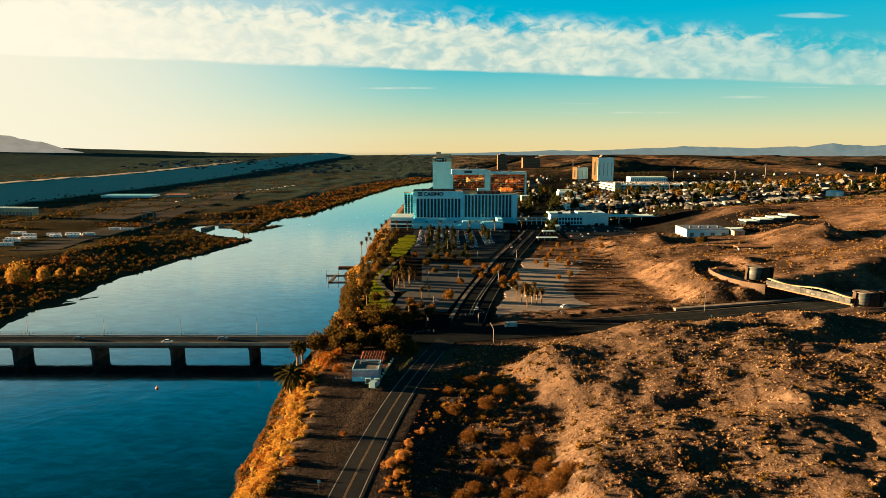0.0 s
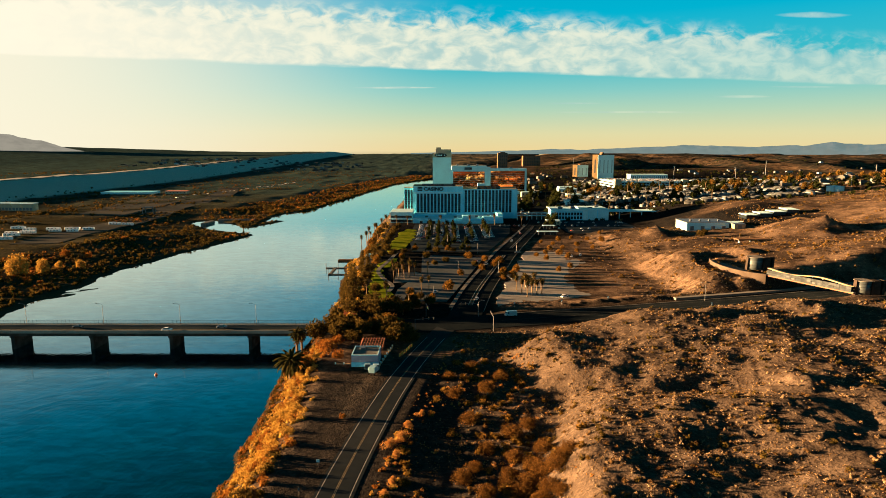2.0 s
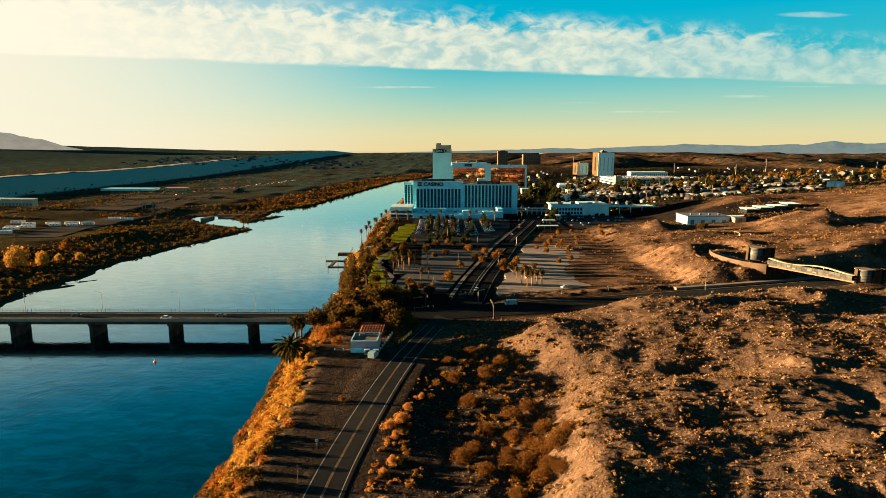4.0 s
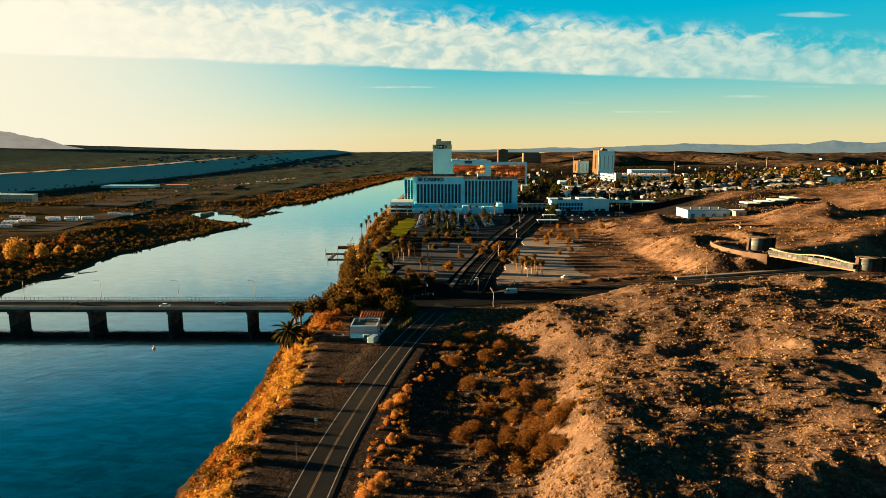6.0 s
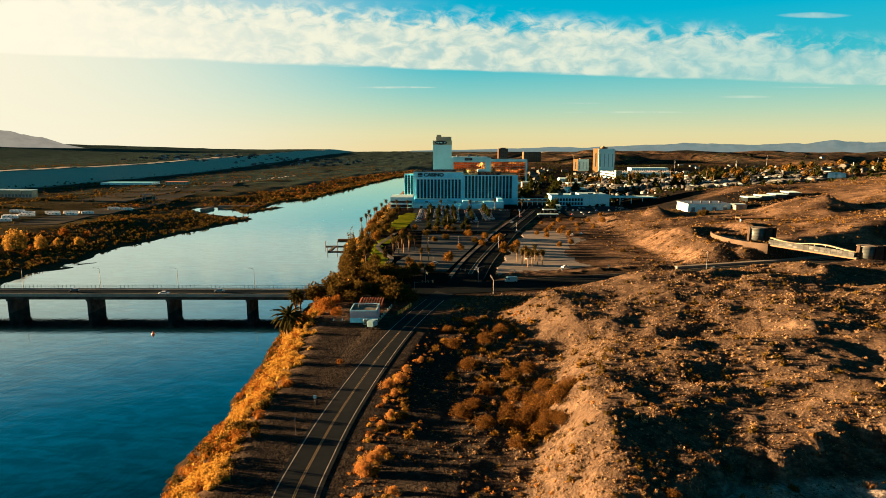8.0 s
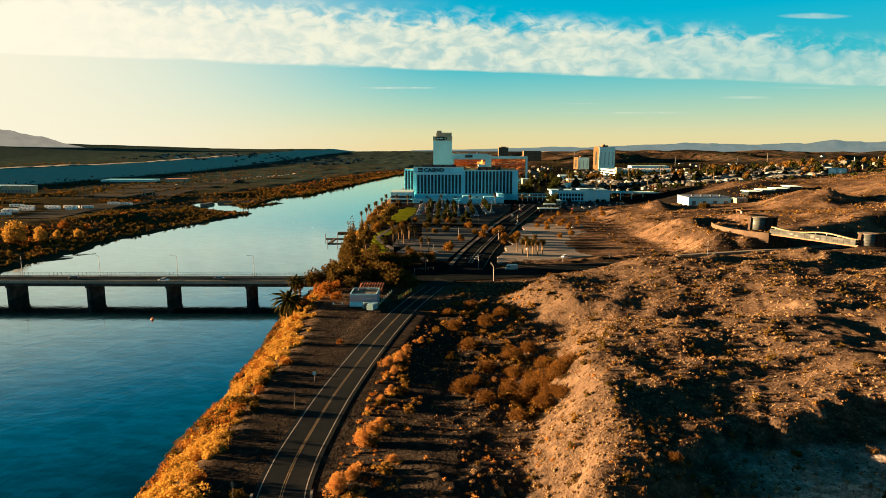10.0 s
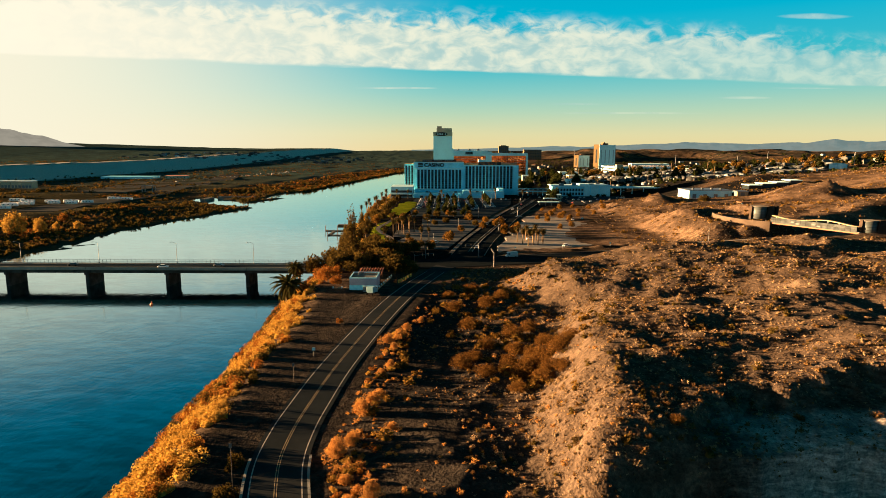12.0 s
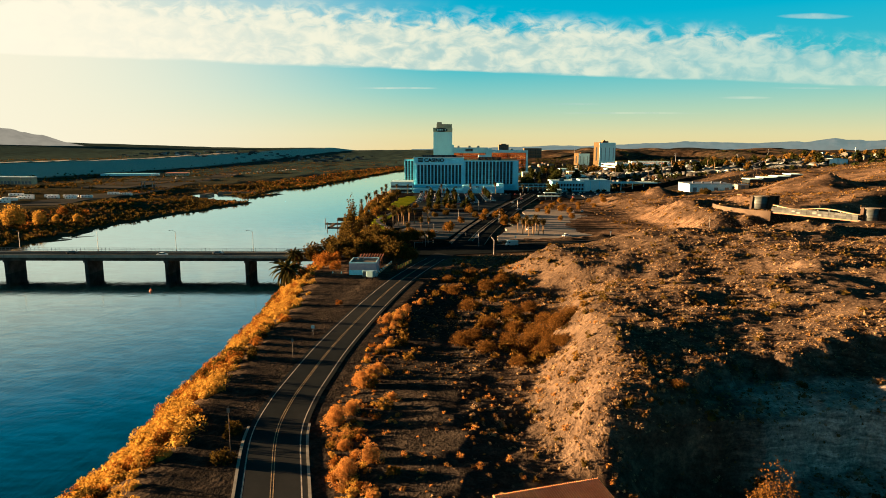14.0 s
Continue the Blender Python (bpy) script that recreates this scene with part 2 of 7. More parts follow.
def water_material():
    m = bpy.data.materials.new("river_water")
    m.use_nodes = True
    N = Nodes(m.node_tree)
    pos = N.add("ShaderNodeNewGeometry").outputs["Position"]
    long = N.vmath("MULTIPLY", pos, (1.0, 0.45, 1.0))
    ripple = N.noise(long, 0.9, 4, 0.6)
    swirl = N.noise(pos, 0.05, 5, 0.6, 1.2)
    c = N.mix(N.span(swirl, 0.4, 0.65), (0.0, 0.008, 0.016), (0.0, 0.016, 0.029))
    b = N.add("ShaderNodeBsdfPrincipled", **{"Base Color": c, "Roughness": N.span(swirl, 0.35, 0.7, 0.02, 0.05), "IOR": 1.45, "Specular IOR Level": 0.5})
    g = N.add("ShaderNodeBsdfGlossy", Color=(0.66, 0.97, 1.0), Roughness=0.025)
    glint = N.noise(N.vmath("MULTIPLY", pos, (0.10, 0.32, 1.0)), 1.0, 5, 0.65, 0.8)
    mixed = N.add("ShaderNodeMixShader", Fac=N.math("MULTIPLY_ADD", N.add("ShaderNodeFresnel", IOR=1.5).outputs[0], 0.8, N.span(glint, 0.36, 0.66, -0.02, 0.12), True))
    N.put(mixed.inputs[1], b.outputs[0])
    N.put(mixed.inputs[2], g.outputs[0])
    h = N.math("MULTIPLY_ADD", swirl, 0.45, N.math("MULTIPLY", ripple, 0.13))
    bn = N.add("ShaderNodeBump", Strength=0.22, Distance=0.8, Height=h)
    N.put(b.inputs["Normal"], bn.outputs[0])
    N.put(g.inputs["Normal"], bn.outputs[0])
    N.add("ShaderNodeOutputMaterial", Surface=mixed.outputs[0])
    return m


M_GROUND, M_WATER = ground_material(), water_material()
M_ASPHALT = material("asphalt", (0.020, 0.030, 0.037), 0.9, (0.034, 0.044, 0.050), 0.15, 0.02, 8.0)
M_ROAD = material("river_road_asphalt", (0.020, 0.025, 0.028), 0.9, (0.030, 0.034, 0.036), 0.12, 0.02, 8.0)
# highway and street asphalt, darkened to stand for the shade on it
M_HIGHWAY = material("shade_dark_asphalt", (0.008, 0.0115, 0.014), 0.9, (0.014, 0.018, 0.020), 0.15, 0.02, 8.0)
M_LOT = material("lot_asphalt", (0.19, 0.185, 0.175), 0.9, (0.28, 0.25, 0.215), 0.12, 0.02, 8.0)
M_CONCRETE = material("concrete", (0.16, 0.152, 0.14), 0.85, (0.12, 0.113, 0.103), 0.6, 0.02, 6.0)
M_KERB = material("pale_kerb_concrete", (0.30, 0.30, 0.28), 0.85, (0.22, 0.22, 0.2), 1.0)
M_ISLE = material("island_earth", (0.06, 0.05, 0.04), 0.95, (0.09, 0.07, 0.05), 1.0)
M_LINE = material("road_paint", (0.36, 0.35, 0.32), 0.7, (0.20, 0.19, 0.18), 3.0)
M_FAINT = material("worn_road_paint", (0.07, 0.07, 0.066), 0.8, (0.03, 0.03, 0.03), 1.5)
M_WESTLOT = material("dull_gravel", (0.060, 0.062, 0.056), 0.95, (0.085, 0.08, 0.068), 0.05, 0.02, 4.0)
M_YELLOW = material("yellow_paint", (0.30, 0.23, 0.12), 0.7, (0.15, 0.12, 0.07), 3.0)
M_WHITE = material("white_stucco", (0.50, 0.74, 0.80), 0.8, (0.46, 0.68, 0.74), 0.4)
M_CREAM = material("cream_stucco", (0.46, 0.39, 0.28), 0.8, (0.40, 0.34, 0.245), 0.4)
M_TAN = material("tan_stucco", (0.42, 0.30, 0.18), 0.85, (0.36, 0.25, 0.15), 0.4)
M_BROWN = material("brown_cladding", (0.16, 0.09, 0.055), 0.8, (0.12, 0.07, 0.04), 0.4)
M_DARK = material("dark_metal", (0.03, 0.03, 0.032), 0.5, None, 2.0, metal=0.3)
M_STEEL = material("galvanised_steel", (0.15, 0.165, 0.175), 0.5, (0.11, 0.12, 0.13), 2.0, metal=0.7)
M_DRUM = material("brushed_cladding", (0.08, 0.10, 0.105), 0.5, (0.055, 0.07, 0.075), 1.5, metal=0.3)
M_BLOCK = material("sand_block", (0.085, 0.065, 0.05), 0.85, (0.06, 0.046, 0.036), 0.8)
M_LOT1 = material("grey_lot_asphalt", (0.062, 0.074, 0.082), 0.9, (0.090, 0.096, 0.096), 0.1, 0.02, 8.0)
# sunward faces of the white towers, with the evening light in the colour
M_FLANK = material("sunlit_flank", (0.15, 0.105, 0.055), 0.85, (0.12, 0.085, 0.045), 0.4)
M_SLIT = material("pale_slit_glass", (0.24, 0.36, 0.40), 0.4, (0.20, 0.31, 0.35), 0.5)
M_GLASS = material("window_glass", (0.02, 0.03, 0.035), 0.12, (0.03, 0.04, 0.045), 0.5, spec=0.45, vary=0.5, grain=0.05)


# ---- helpers of this scene ----
def link(name, bm, mat, parent=None, label=""):
    me = bpy.data.meshes.new(name)
    bm.to_mesh(me)
    bm.free()
    for q in mat if isinstance(mat, (list, tuple)) else [mat]:
        me.materials.append(q)
    ob = new(name, me)
    if parent is not None:
        ob.parent = parent
    if label:
        tagged(ob, label)
    return ob


part = link


def raw(name, verts, faces, mat, parent=None, label="", smooth=False):
    """A mesh straight from computed arrays."""
    me = bpy.data.meshes.new(name)
    me.from_pydata(verts, [], faces)
    for q in mat if isinstance(mat, (list, tuple)) else [mat]:
        me.materials.append(q)
    if smooth:
        me.polygons.foreach_set("use_smooth", [True] * len(me.polygons))
    me.update()
    ob = new(name, me)
    if parent is not None:
        ob.parent = parent
    if label:
        tagged(ob, label)
    return ob


def thing(name, label, category, at=(0, 0, 0), turn=0.0, group="", kind=""):
    ob = new(name)
    ob.empty_display_size = 0.5
    ob.matrix_world = pose(*at, 0, 0, turn)
    return tagged(ob, label, category, group, kind)


def box(bm, x0, x1, y0, y1, z0, z1, bevel=0.0, turn=None):
    r = bmesh.ops.create_cube(bm, size=1)
    vs = r["verts"]
    bmesh.ops.scale(bm, vec=(x1 - x0, y1 - y0, z1 - z0), verts=vs)
    bmesh.ops.translate(bm, vec=((x0 + x1) / 2, (y0 + y1) / 2, (z0 + z1) / 2), verts=vs)
    if bevel:
        es = list({e for v in vs for e in v.link_edges})
        bmesh.ops.bevel(bm, geom=es, offset=bevel, segments=1, affect="EDGES")
    if turn is not None:
        bmesh.ops.transform(bm, matrix=turn, verts=vs)
    return vs


def rod(bm, a, b, r0, r1=None, seg=8):
    a, b = Vector(a), Vector(b)
    d = b - a
    m = Matrix.Translation((a + b) / 2) @ d.to_track_quat("Z", "Y").to_matrix().to_4x4()
    return bmesh.ops.create_cone(bm, cap_ends=True, segments=seg, radius1=r0, radius2=r0 if r1 is None else r1, depth=d.length, matrix=m)["verts"]


def boxed(name, dims, mat, parent, label="", bevel=0.0):
    bm = bmesh.new()
    box(bm, *dims, bevel)
    return part(name, bm, mat, parent, label)


def lattice(x, y, seed):
    """Smooth value noise on arrays, about -1 to 1."""
    xi, yi = np.floor(x), np.floor(y)
    fx, fy = x - xi, y - yi
    fx, fy = fx * fx * (3 - 2 * fx), fy * fy * (3 - 2 * fy)

    def h(a, b):
        v = np.sin(a * 127.1 + b * 311.7 + seed * 74.7) * 43758.5453
        return (v - np.floor(v)) * 2 - 1

    return (h(xi, yi) * (1 - fx) + h(xi + 1, yi) * fx) * (1 - fy) + (h(xi, yi + 1) * (1 - fx) + h(xi + 1, yi + 1) * fx) * fy


def fractal(x, y, size, seed, octaves=4, gain=0.5):
    t, a = 0.0, 1.0
    for k in range(octaves):
        t = t + a * lattice(x / size + 17.3 * k, y / size - 9.1 * k, seed + k)
        size, a = size / 2.03, a * gain
    return t


def step(v, a, b):
    t = np.clip((v - a) / (b - a), 0, 1)
    return t * t * (3 - 2 * t)


# ---- the lie of the land ----
# shores of the river by distance ahead
WATER = 4.6
EAST_Y, EAST_X = (-5000, 56.4, 112.8, 173.9, 221.8, 300.8, 352.5, 423, 465, 489, 697, 846, 1078, 1598, 1974, 2444, 5000), (-58.3, -58.3, -58.3, -58.8, -63.0, -60.2, -61.1, -69.6, -74.3, -67.7, -75.2, -73.3, -68.6, -28.2, 18.8, 131.6, 846)
WEST_Y, WEST_X = (-5000, 314.0, 351.6, 388, 436, 473, 519, 584, 634, 658, 696, 818, 839, 917, 1055, 1320, 1593, 1731, 1894, 2444, 5000), (-225.6, -234.1, -237.8, -235.0, -236.9, -233.1, -220.0, -208.7, -196.5, -208.7, -221.8, -221.8, -220.0, -189.9, -178.6, -150.4, -120.3, -78.0, -28.2, 84.6, 790)
# centre lines of the roads: the two-lane river road, the highway and the street to the hotels
RIVER_ROAD = ((-14, 40), (-17.5, 56), (-21.5, 72), (-25.2, 88), (-26, 100), (-25.6, 112), (-24, 134), (-20, 165), (-15, 195), (-8, 228), (1, 262), (6, 274))
HIGHWAY = ((-52, 268.5), (0, 270), (30, 274), (60, 279), (120, 288), (180, 298), (250, 313), (420, 350), (900, 480))
STREET = ((8, 268), (11, 290), (20.5, 344), (33, 400), (46.5, 459), (55, 492), (73, 558), (91, 624), (106, 690), (150, 930), (230, 1300))


def to_line(x, y, pts):
    """Distance from a line of points, and how far along it."""
    best, along, run = np.full(np.shape(x), 1e9), np.zeros(np.shape(x)), 0.0
    for (ax, ay), (bx, by) in zip(pts, pts[1:]):
        l2 = (bx - ax) ** 2 + (by - ay) ** 2
        t = np.clip(((x - ax) * (bx - ax) + (y - ay) * (by - ay)) / l2, 0, 1)
        d = np.hypot(x - ax - t * (bx - ax), y - ay - t * (by - ay))
        near = d < best
        best, along = np.where(near, d, best), np.where(near, run + t * l2 ** 0.5, along)
        run += l2 ** 0.5
    return best, along


def river_side(x, y):
    """Metres inland from the water on the east and west bank (negative in the river)."""
    wob = 1.6 * fractal(x, y, 14, 3, 3)
    e = x - np.interp(y, EAST_Y, EAST_X) + wob
    w = np.interp(y, WEST_Y, WEST_X) - x + 2.0 * wob
    # an inlet on the west side, with a sandbar left between it and the river
    d, _ = to_line(x, y, ((-202, 663), (-246, 691), (-287, 743)))
    w = np.minimum(w, d - 17)
    # low bars of silt off the west shore
    for a, b, r in (((-248, 341), (-226, 368), 2.6), ((-232, 372), (-222, 384), 1.8), ((-225, 700), (-205, 760), 9.0)):
        d, _ = to_line(x, y, (a, b))
        w = np.maximum(w, r - d + wob)
    return e, w


def highway_z(x):
    return np.interp(x, (-60, 0, 60, 180, 420), (12.6, 14.2, 15.6, 19.5, 30))


def terrain(x, y):
    x, y = np.asarray(x, float), np.asarray(y, float)
    e, w = river_side(x, y)
    # east side: a terrace by the river that rises gently away from it
    base = 15.2 - 2.2 * step(y, 285, 330) + np.clip((x - 60) * 0.075, 0, 46) * step(y, 240, 330) * (1 - 0.8 * step(y, 850, 1250)) + np.clip(y - 1500, 0, 1e9) * 0.009
    base = base + 1.2 * step(x, -20, 0) * step(y, 140, 90) - 1.0 * np.exp(-(((x - 7) / 16) ** 2 + ((y - 158) / 26) ** 2))
    # the gravel plateau, cut off by bluffs
    rough = fractal(x, y, 30, 11, 4)
    edge = np.interp(y, (40, 70, 78, 95, 116, 130, 150, 166, 182, 205, 225, 250, 262), (44, 25, 23, 28, 32, 33, 39, 44, 48, 41, 36, 44, 60))
    inner = x - edge + 2.6 * rough + 1.2 * fractal(x, y, 7, 21, 3)
    top = 24.3 + np.clip(x - 50, 0, 75) * 0.05 - 2.2 * step(y, 190, 245) + 1.1 * rough + 1.8 * fractal(x, y, 60, 31, 2) - base
    north = step(y, 262 + 0.16 * (x - 60), 246 + 0.16 * (x - 60))
    rill = np.abs(fractal(x, y * 0.12, 4.2, 43, 3, 0.6))
    # south of it the land drops by a scarp to a terrace of silt, and by a ledge into a wash
    scarp = y - np.interp(x, (30, 38, 47, 53, 60, 69, 90, 200), (82, 87, 94, 97, 96, 98.5, 101, 118)) + 1.6 * fractal(x, y, 11, 41, 3)
    ledge = y - np.interp(x, (20, 37, 43, 51, 62, 120), (77, 78.6, 79.2, 81, 82.4, 90)) + 0.9 * fractal(x, y, 6, 45, 2)
    drop = 3.4 * (1 - step(scarp + 2.6 * rill, -1.0, 4.5)) * step(x, 31, 45) + 8.0 * (1 - step(ledge + 1.5 * rill, -0.5, 0.9)) * step(x, 23, 32)
    foot, brow = np.interp(y, (78, 90, 108, 130, 165), (-8, -14, -13, -12, -15)), np.interp(y, (80, 108, 130, 165), (2.5, 2.5, 5, 7))
    top = top * (1 - (1 - step(y, 71, 85)) * step(x, 46, 33))
    hill = top * step(inner + 0.9 * np.abs(fractal(y * 0.5, x * 0.1, 3.0, 151, 2)), foot, brow) * north - drop
    hill = hill - 1.2 * np.exp(-(((x - 50) / 13) ** 2 + ((y - 104) / 9) ** 2)) * step(inner, 1, 9)
    # a gully behind the ridge, with a sharp crest left standing
    hill = hill - 0.5 * np.exp(-(((x - 38.5) / 6.5) ** 2 + ((y - 100) / 14) ** 2)) * step(inner, 0.5, 6) + 1.0 * np.exp(-(((x - 30.5 - (y - 100) * 0.12) / 3.2) ** 2 + ((y - 102) / 15) ** 2))
    hill = hill - 2.0 * np.exp(-(((x - 60) / 14) ** 2 + ((y - 132) / 5) ** 2)) - 1.6 * np.exp(-(((x - 80) / 20) ** 2 + ((y - 172) / 6) ** 2))
    east = base + hill
    # hummocks and rills
    wild = step(x, -12, 8) * step(y, 900, 600)
    east = east + wild * (0.22 * fractal(x, y, 5.0, 131, 3, 0.7) + 0.17 * fractal(x, y, 2.4, 133, 1) + 0.55 * np.abs(fractal(x, y, 19, 141, 3)) - 0.3) * (1 - np.exp(-(((x - 162) / 26) ** 2 + ((y - 340) / 24) ** 2)))
    swell = np.maximum(0, fractal(x * 1.0, y * 2.4, 62, 181, 3, 0.55))
    east = east + wild * swell * 3.0 * step(x, 46, 70) * step(y, 105, 130) * (1 - np.exp(-(((x - 175) / 34) ** 2 + ((y - 325) / 34) ** 2))) * (1 - step(x, 100, 70) * step(y, 300, 330))
    # hollows in the plateau
    for cx, cy, rx, ry, h in ((78, 176, 15, 5, 1.7), (48, 131, 9, 4, 0.8), (74, 121, 18, 6, 1.1), (112, 205, 16, 6, 1.2), (95, 132, 14, 5, 0.8), (124, 168, 18, 5, 1.2)):
        east = east - h * np.exp(-((x - cx) / rx) ** 2 - ((y - cy) / ry) ** 2)
    # north of the highway: a low mesa that carries the footbridge, and spoil heaps
    mesa = step(x, 40, 155) * step(y, 306 + 0.2 * (x - 120), 322 + 0.2 * (x - 120)) * step(y, 430, 375)
    east = east + mesa * (6.5 + 0.6 * rough)
    for cx, cy, r, h in ((176, 508, 18, 7), (276, 478, 26, 9), (300, 470, 14, 6), (152, 246, 13, 4.0), (43, 226, 9, 1.5), (102, 168, 6, 2.2), (420, 520, 60, 10), (330, 640, 50, 6), (560, 640, 70, 12)):
        d = np.hypot(x - cx, (y - cy) * 0.8) / r
        east = east + h * np.exp(-d * d * 1.6) * (1 + 0.35 * fractal(x, y, r * 0.6, 51, 3))
    # far hills
    far = step(y, 1500, 4300)
    east = east + far * (14 + 6 * fractal(x, y, 700, 61, 4)) * step(x, 100, 900)
    ridge = np.maximum(0, 0.3 + fractal(x, y, 420, 71, 5)) * step(x, 250, 700) * step(y, 1700, 2500)
    east = east + 10 * ridge * step(y, 4600, 3200)
    chain = np.maximum(0, 0.75 - np.abs(fractal(x, y, 480, 161, 5)) * 1.5) * step(x, 330, 620) * step(y, 1650, 2000) * step(y, 3900, 3000)
    east = east + 34 * chain
    east = east + 0.35 * fractal(x, y, 9, 81, 3) * step(x, -10, 6)
    # banks: the near one is steep, up to the road's terrace
    east = np.where(e > 0, WATER + (east - WATER) * step(e, -2, np.interp(y, (0, 230, 330, 480, 900), (20, 20, 30, 26, 18))) ** 0.8, WATER - 3.0 * step(-e, 0, 12))
    # west side: marsh, flats, and the airfield's long fill
    marsh = 0.9 + 4.4 * step(w, 30, 140) + 1.3 * fractal(x, y, 40, 91, 4) * step(w, 5, 60)
    fill = np.clip((-700 - x) / 190, 0, 1) * step(y, 600, 800) * 22
    slope = np.clip(-x - 1500, 0, 4000) * 0.026 + np.clip(y - 1800, 0, 4000) * 0.016
    west = WATER + marsh * step(w, -1, 10) * (1 - 0.0 * fill) + fill + slope * (1 + 0.15 * fractal(x, y, 900, 101, 4)) + 0.5 * fractal(x, y, 120, 111, 3) * step(w, 60, 160) * step(x, -690, -600)
    west = np.where(w > 0, np.maximum(west, WATER + 0.12), WATER - 3.0 * step(-w, 0, 12))
    z = np.where(x - np.interp(y, EAST_Y, EAST_X) > np.interp(y, WEST_Y, WEST_X) - x, east, west)
    # made ground behind the terrace wall of the footbridge
    d = np.hypot((x - 173) / 17.0, (y - 344) / 30.0)
    on = step(y, 313, 319) * step(x, 188, 180)
    z = z + on * ((25.4 - z) * step(d, 1.5, 1.15) * step(d, 0.94, 0.98) + (27.0 - z) * step(d, 0.98, 0.94))
    # the roads lie in level beds
    d, _ = to_line(x, y, HIGHWAY)
    on = step(d, 21, 13) * step(x, -62, -50)
    z = z * (1 - on) + on * (highway_z(x) - 0.12)
    d, s = to_line(x, y, RIVER_ROAD)
    on = step(d, 13, 8) * step(y, 262, 250)
    z = z * (1 - on) + on * (np.interp(y, (40, 135, 200, 262), (15.2, 15.2, 15.6, 14.2)) - 0.03)
    d, s = to_line(x, y, STREET)
    on = step(d, 22, 11) * step(y, 262, 284) * step(y, 1200, 900)
    z = z * (1 - on) + on * (np.interp(y, (262, 300, 1300), (14.2, 13.0, 15.0)) - 0.12)
    # level ground under the hotels and their lots
    on = step(x, -62, -46) * step(x, 150, 125) * step(y, 300, 330) * step(y, 1180, 1120)
    on = np.maximum(0.85 * on, step(x, 285, 192) * step(x, 100, 125) * step(y, 552, 585) * step(y, 800, 760))
    z = z * (1 - on) + on * 12.9
    return z


def ground_at(x, y):
    return float(terrain(np.array([x]), np.array([y]))[0])


def grow(start, end, first, ratio):
    out, s = [], first
    while abs(start - end) > s:
        start += math.copysign(s, end - start)
        out.append(start)
        s *= ratio
    return out + [end]


def make_ground():
    xs = sorted(grow(-90, -4900, 0.75, 1.04)) + list(np.arange(-90, 135, 0.75)) + grow(134.25, 4900, 0.75, 1.045)
    ys = sorted(grow(62, -4900, 1.2, 1.16)) + list(np.arange(62, 300, 0.75)) + grow(299.75, 4960, 0.8, 1.026)
    X, Y = np.meshgrid(np.array(xs), np.array(ys))
    Z = terrain(X, Y)
    n, m = X.shape
    v = np.stack([X, Y, Z], -1).reshape(-1, 3)
    i = np.arange(n * m).reshape(n, m)
    f = np.stack([i[:-1, :-1], i[:-1, 1:], i[1:, 1:], i[1:, :-1]], -1).reshape(-1, 4)
    me = bpy.data.meshes.new("ground")
    me.vertices.add(len(v))
    me.vertices.foreach_set("co", v.ravel())
    me.loops.add(f.size)
    me.loops.foreach_set("vertex_index", f.ravel())
    me.polygons.add(len(f))
    me.polygons.foreach_set("loop_start", np.arange(0, f.size, 4))
    me.polygons.foreach_set("use_smooth", np.ones(len(f), bool))
    me.update()
    me.validate()
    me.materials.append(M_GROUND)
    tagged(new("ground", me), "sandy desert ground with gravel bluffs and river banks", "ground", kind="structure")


make_ground()
bm = bmesh.new()
bmesh.ops.create_grid(bm, x_segments=1, y_segments=1, size=1)
bmesh.ops.transform(bm, matrix=Matrix.Translation((100, 0, WATER)) @ Matrix.Diagonal((900, 4900, 1, 1)), verts=bm.verts)
tagged(link("water", bm, M_WATER), "wide calm river with small ripples, teal and silvery", "river", kind="structure")


# ---- roads ----
def offset_line(pts, off, step_len=4.0):
    """Points along a smoothed line, moved sideways by off."""
    P = [Vector((p[0], p[1])) for p in pts]
    out = []
    for k in range(len(P) - 1):
        a, b, c, d = P[max(k - 1, 0)], P[k], P[k + 1], P[min(k + 2, len(P) - 1)]
        n = max(2, int((c - b).length / step_len))
        for j in range(n + (k == len(P) - 2)):
            t = j / n
            out.append(0.5 * ((2 * b) + (c - a) * t + (2 * a - 5 * b + 4 * c - d) * t * t + (3 * b - a - 3 * c + d) * t ** 3))
    res = []
    for k, p in enumerate(out):
        t = (out[min(k + 1, len(out) - 1)] - out[max(k - 1, 0)]).normalized()
        res.append(p + off * Vector((t.y, -t.x)))
    return res


def ribbon(name, pts, left, right, height, mat, lift=0.0, thick=0.0, parent=None, label="", every=None):
    """A strip along a line between two offsets; height(x, y) carries it. every: (dash, gap) in metres."""
    L, R = offset_line(pts, left), offset_line(pts, right)
    v, f = [], []
    C = offset_line(pts, 0)
    run = 0.0
    for k in range(len(L)):
        zc = height(C[k].x, C[k].y) + lift
        v += [(L[k].x, L[k].y, zc), (R[k].x, R[k].y, zc)]
        if thick:
            v += [(L[k].x, L[k].y, zc - thick), (R[k].x, R[k].y, zc - thick)]
    w = 4 if thick else 2
    for k in range(len(L) - 1):
        run += (C[k + 1] - C[k]).length
        if every and (run % (every[0] + every[1])) > every[0]:
            continue
        a, b = k * w, (k + 1) * w
        f.append((a, a + 1, b + 1, b))
        if thick:
            f += [(a + 2, a, b, b + 2), (a + 1, a + 3, b + 3, b + 1)]
    if thick:
        e = (len(L) - 1) * w
        f += [(0, 2, 3, 1), (e, e + 1, e + 3, e + 2)]
    return raw(name, v, f, mat, parent, label)


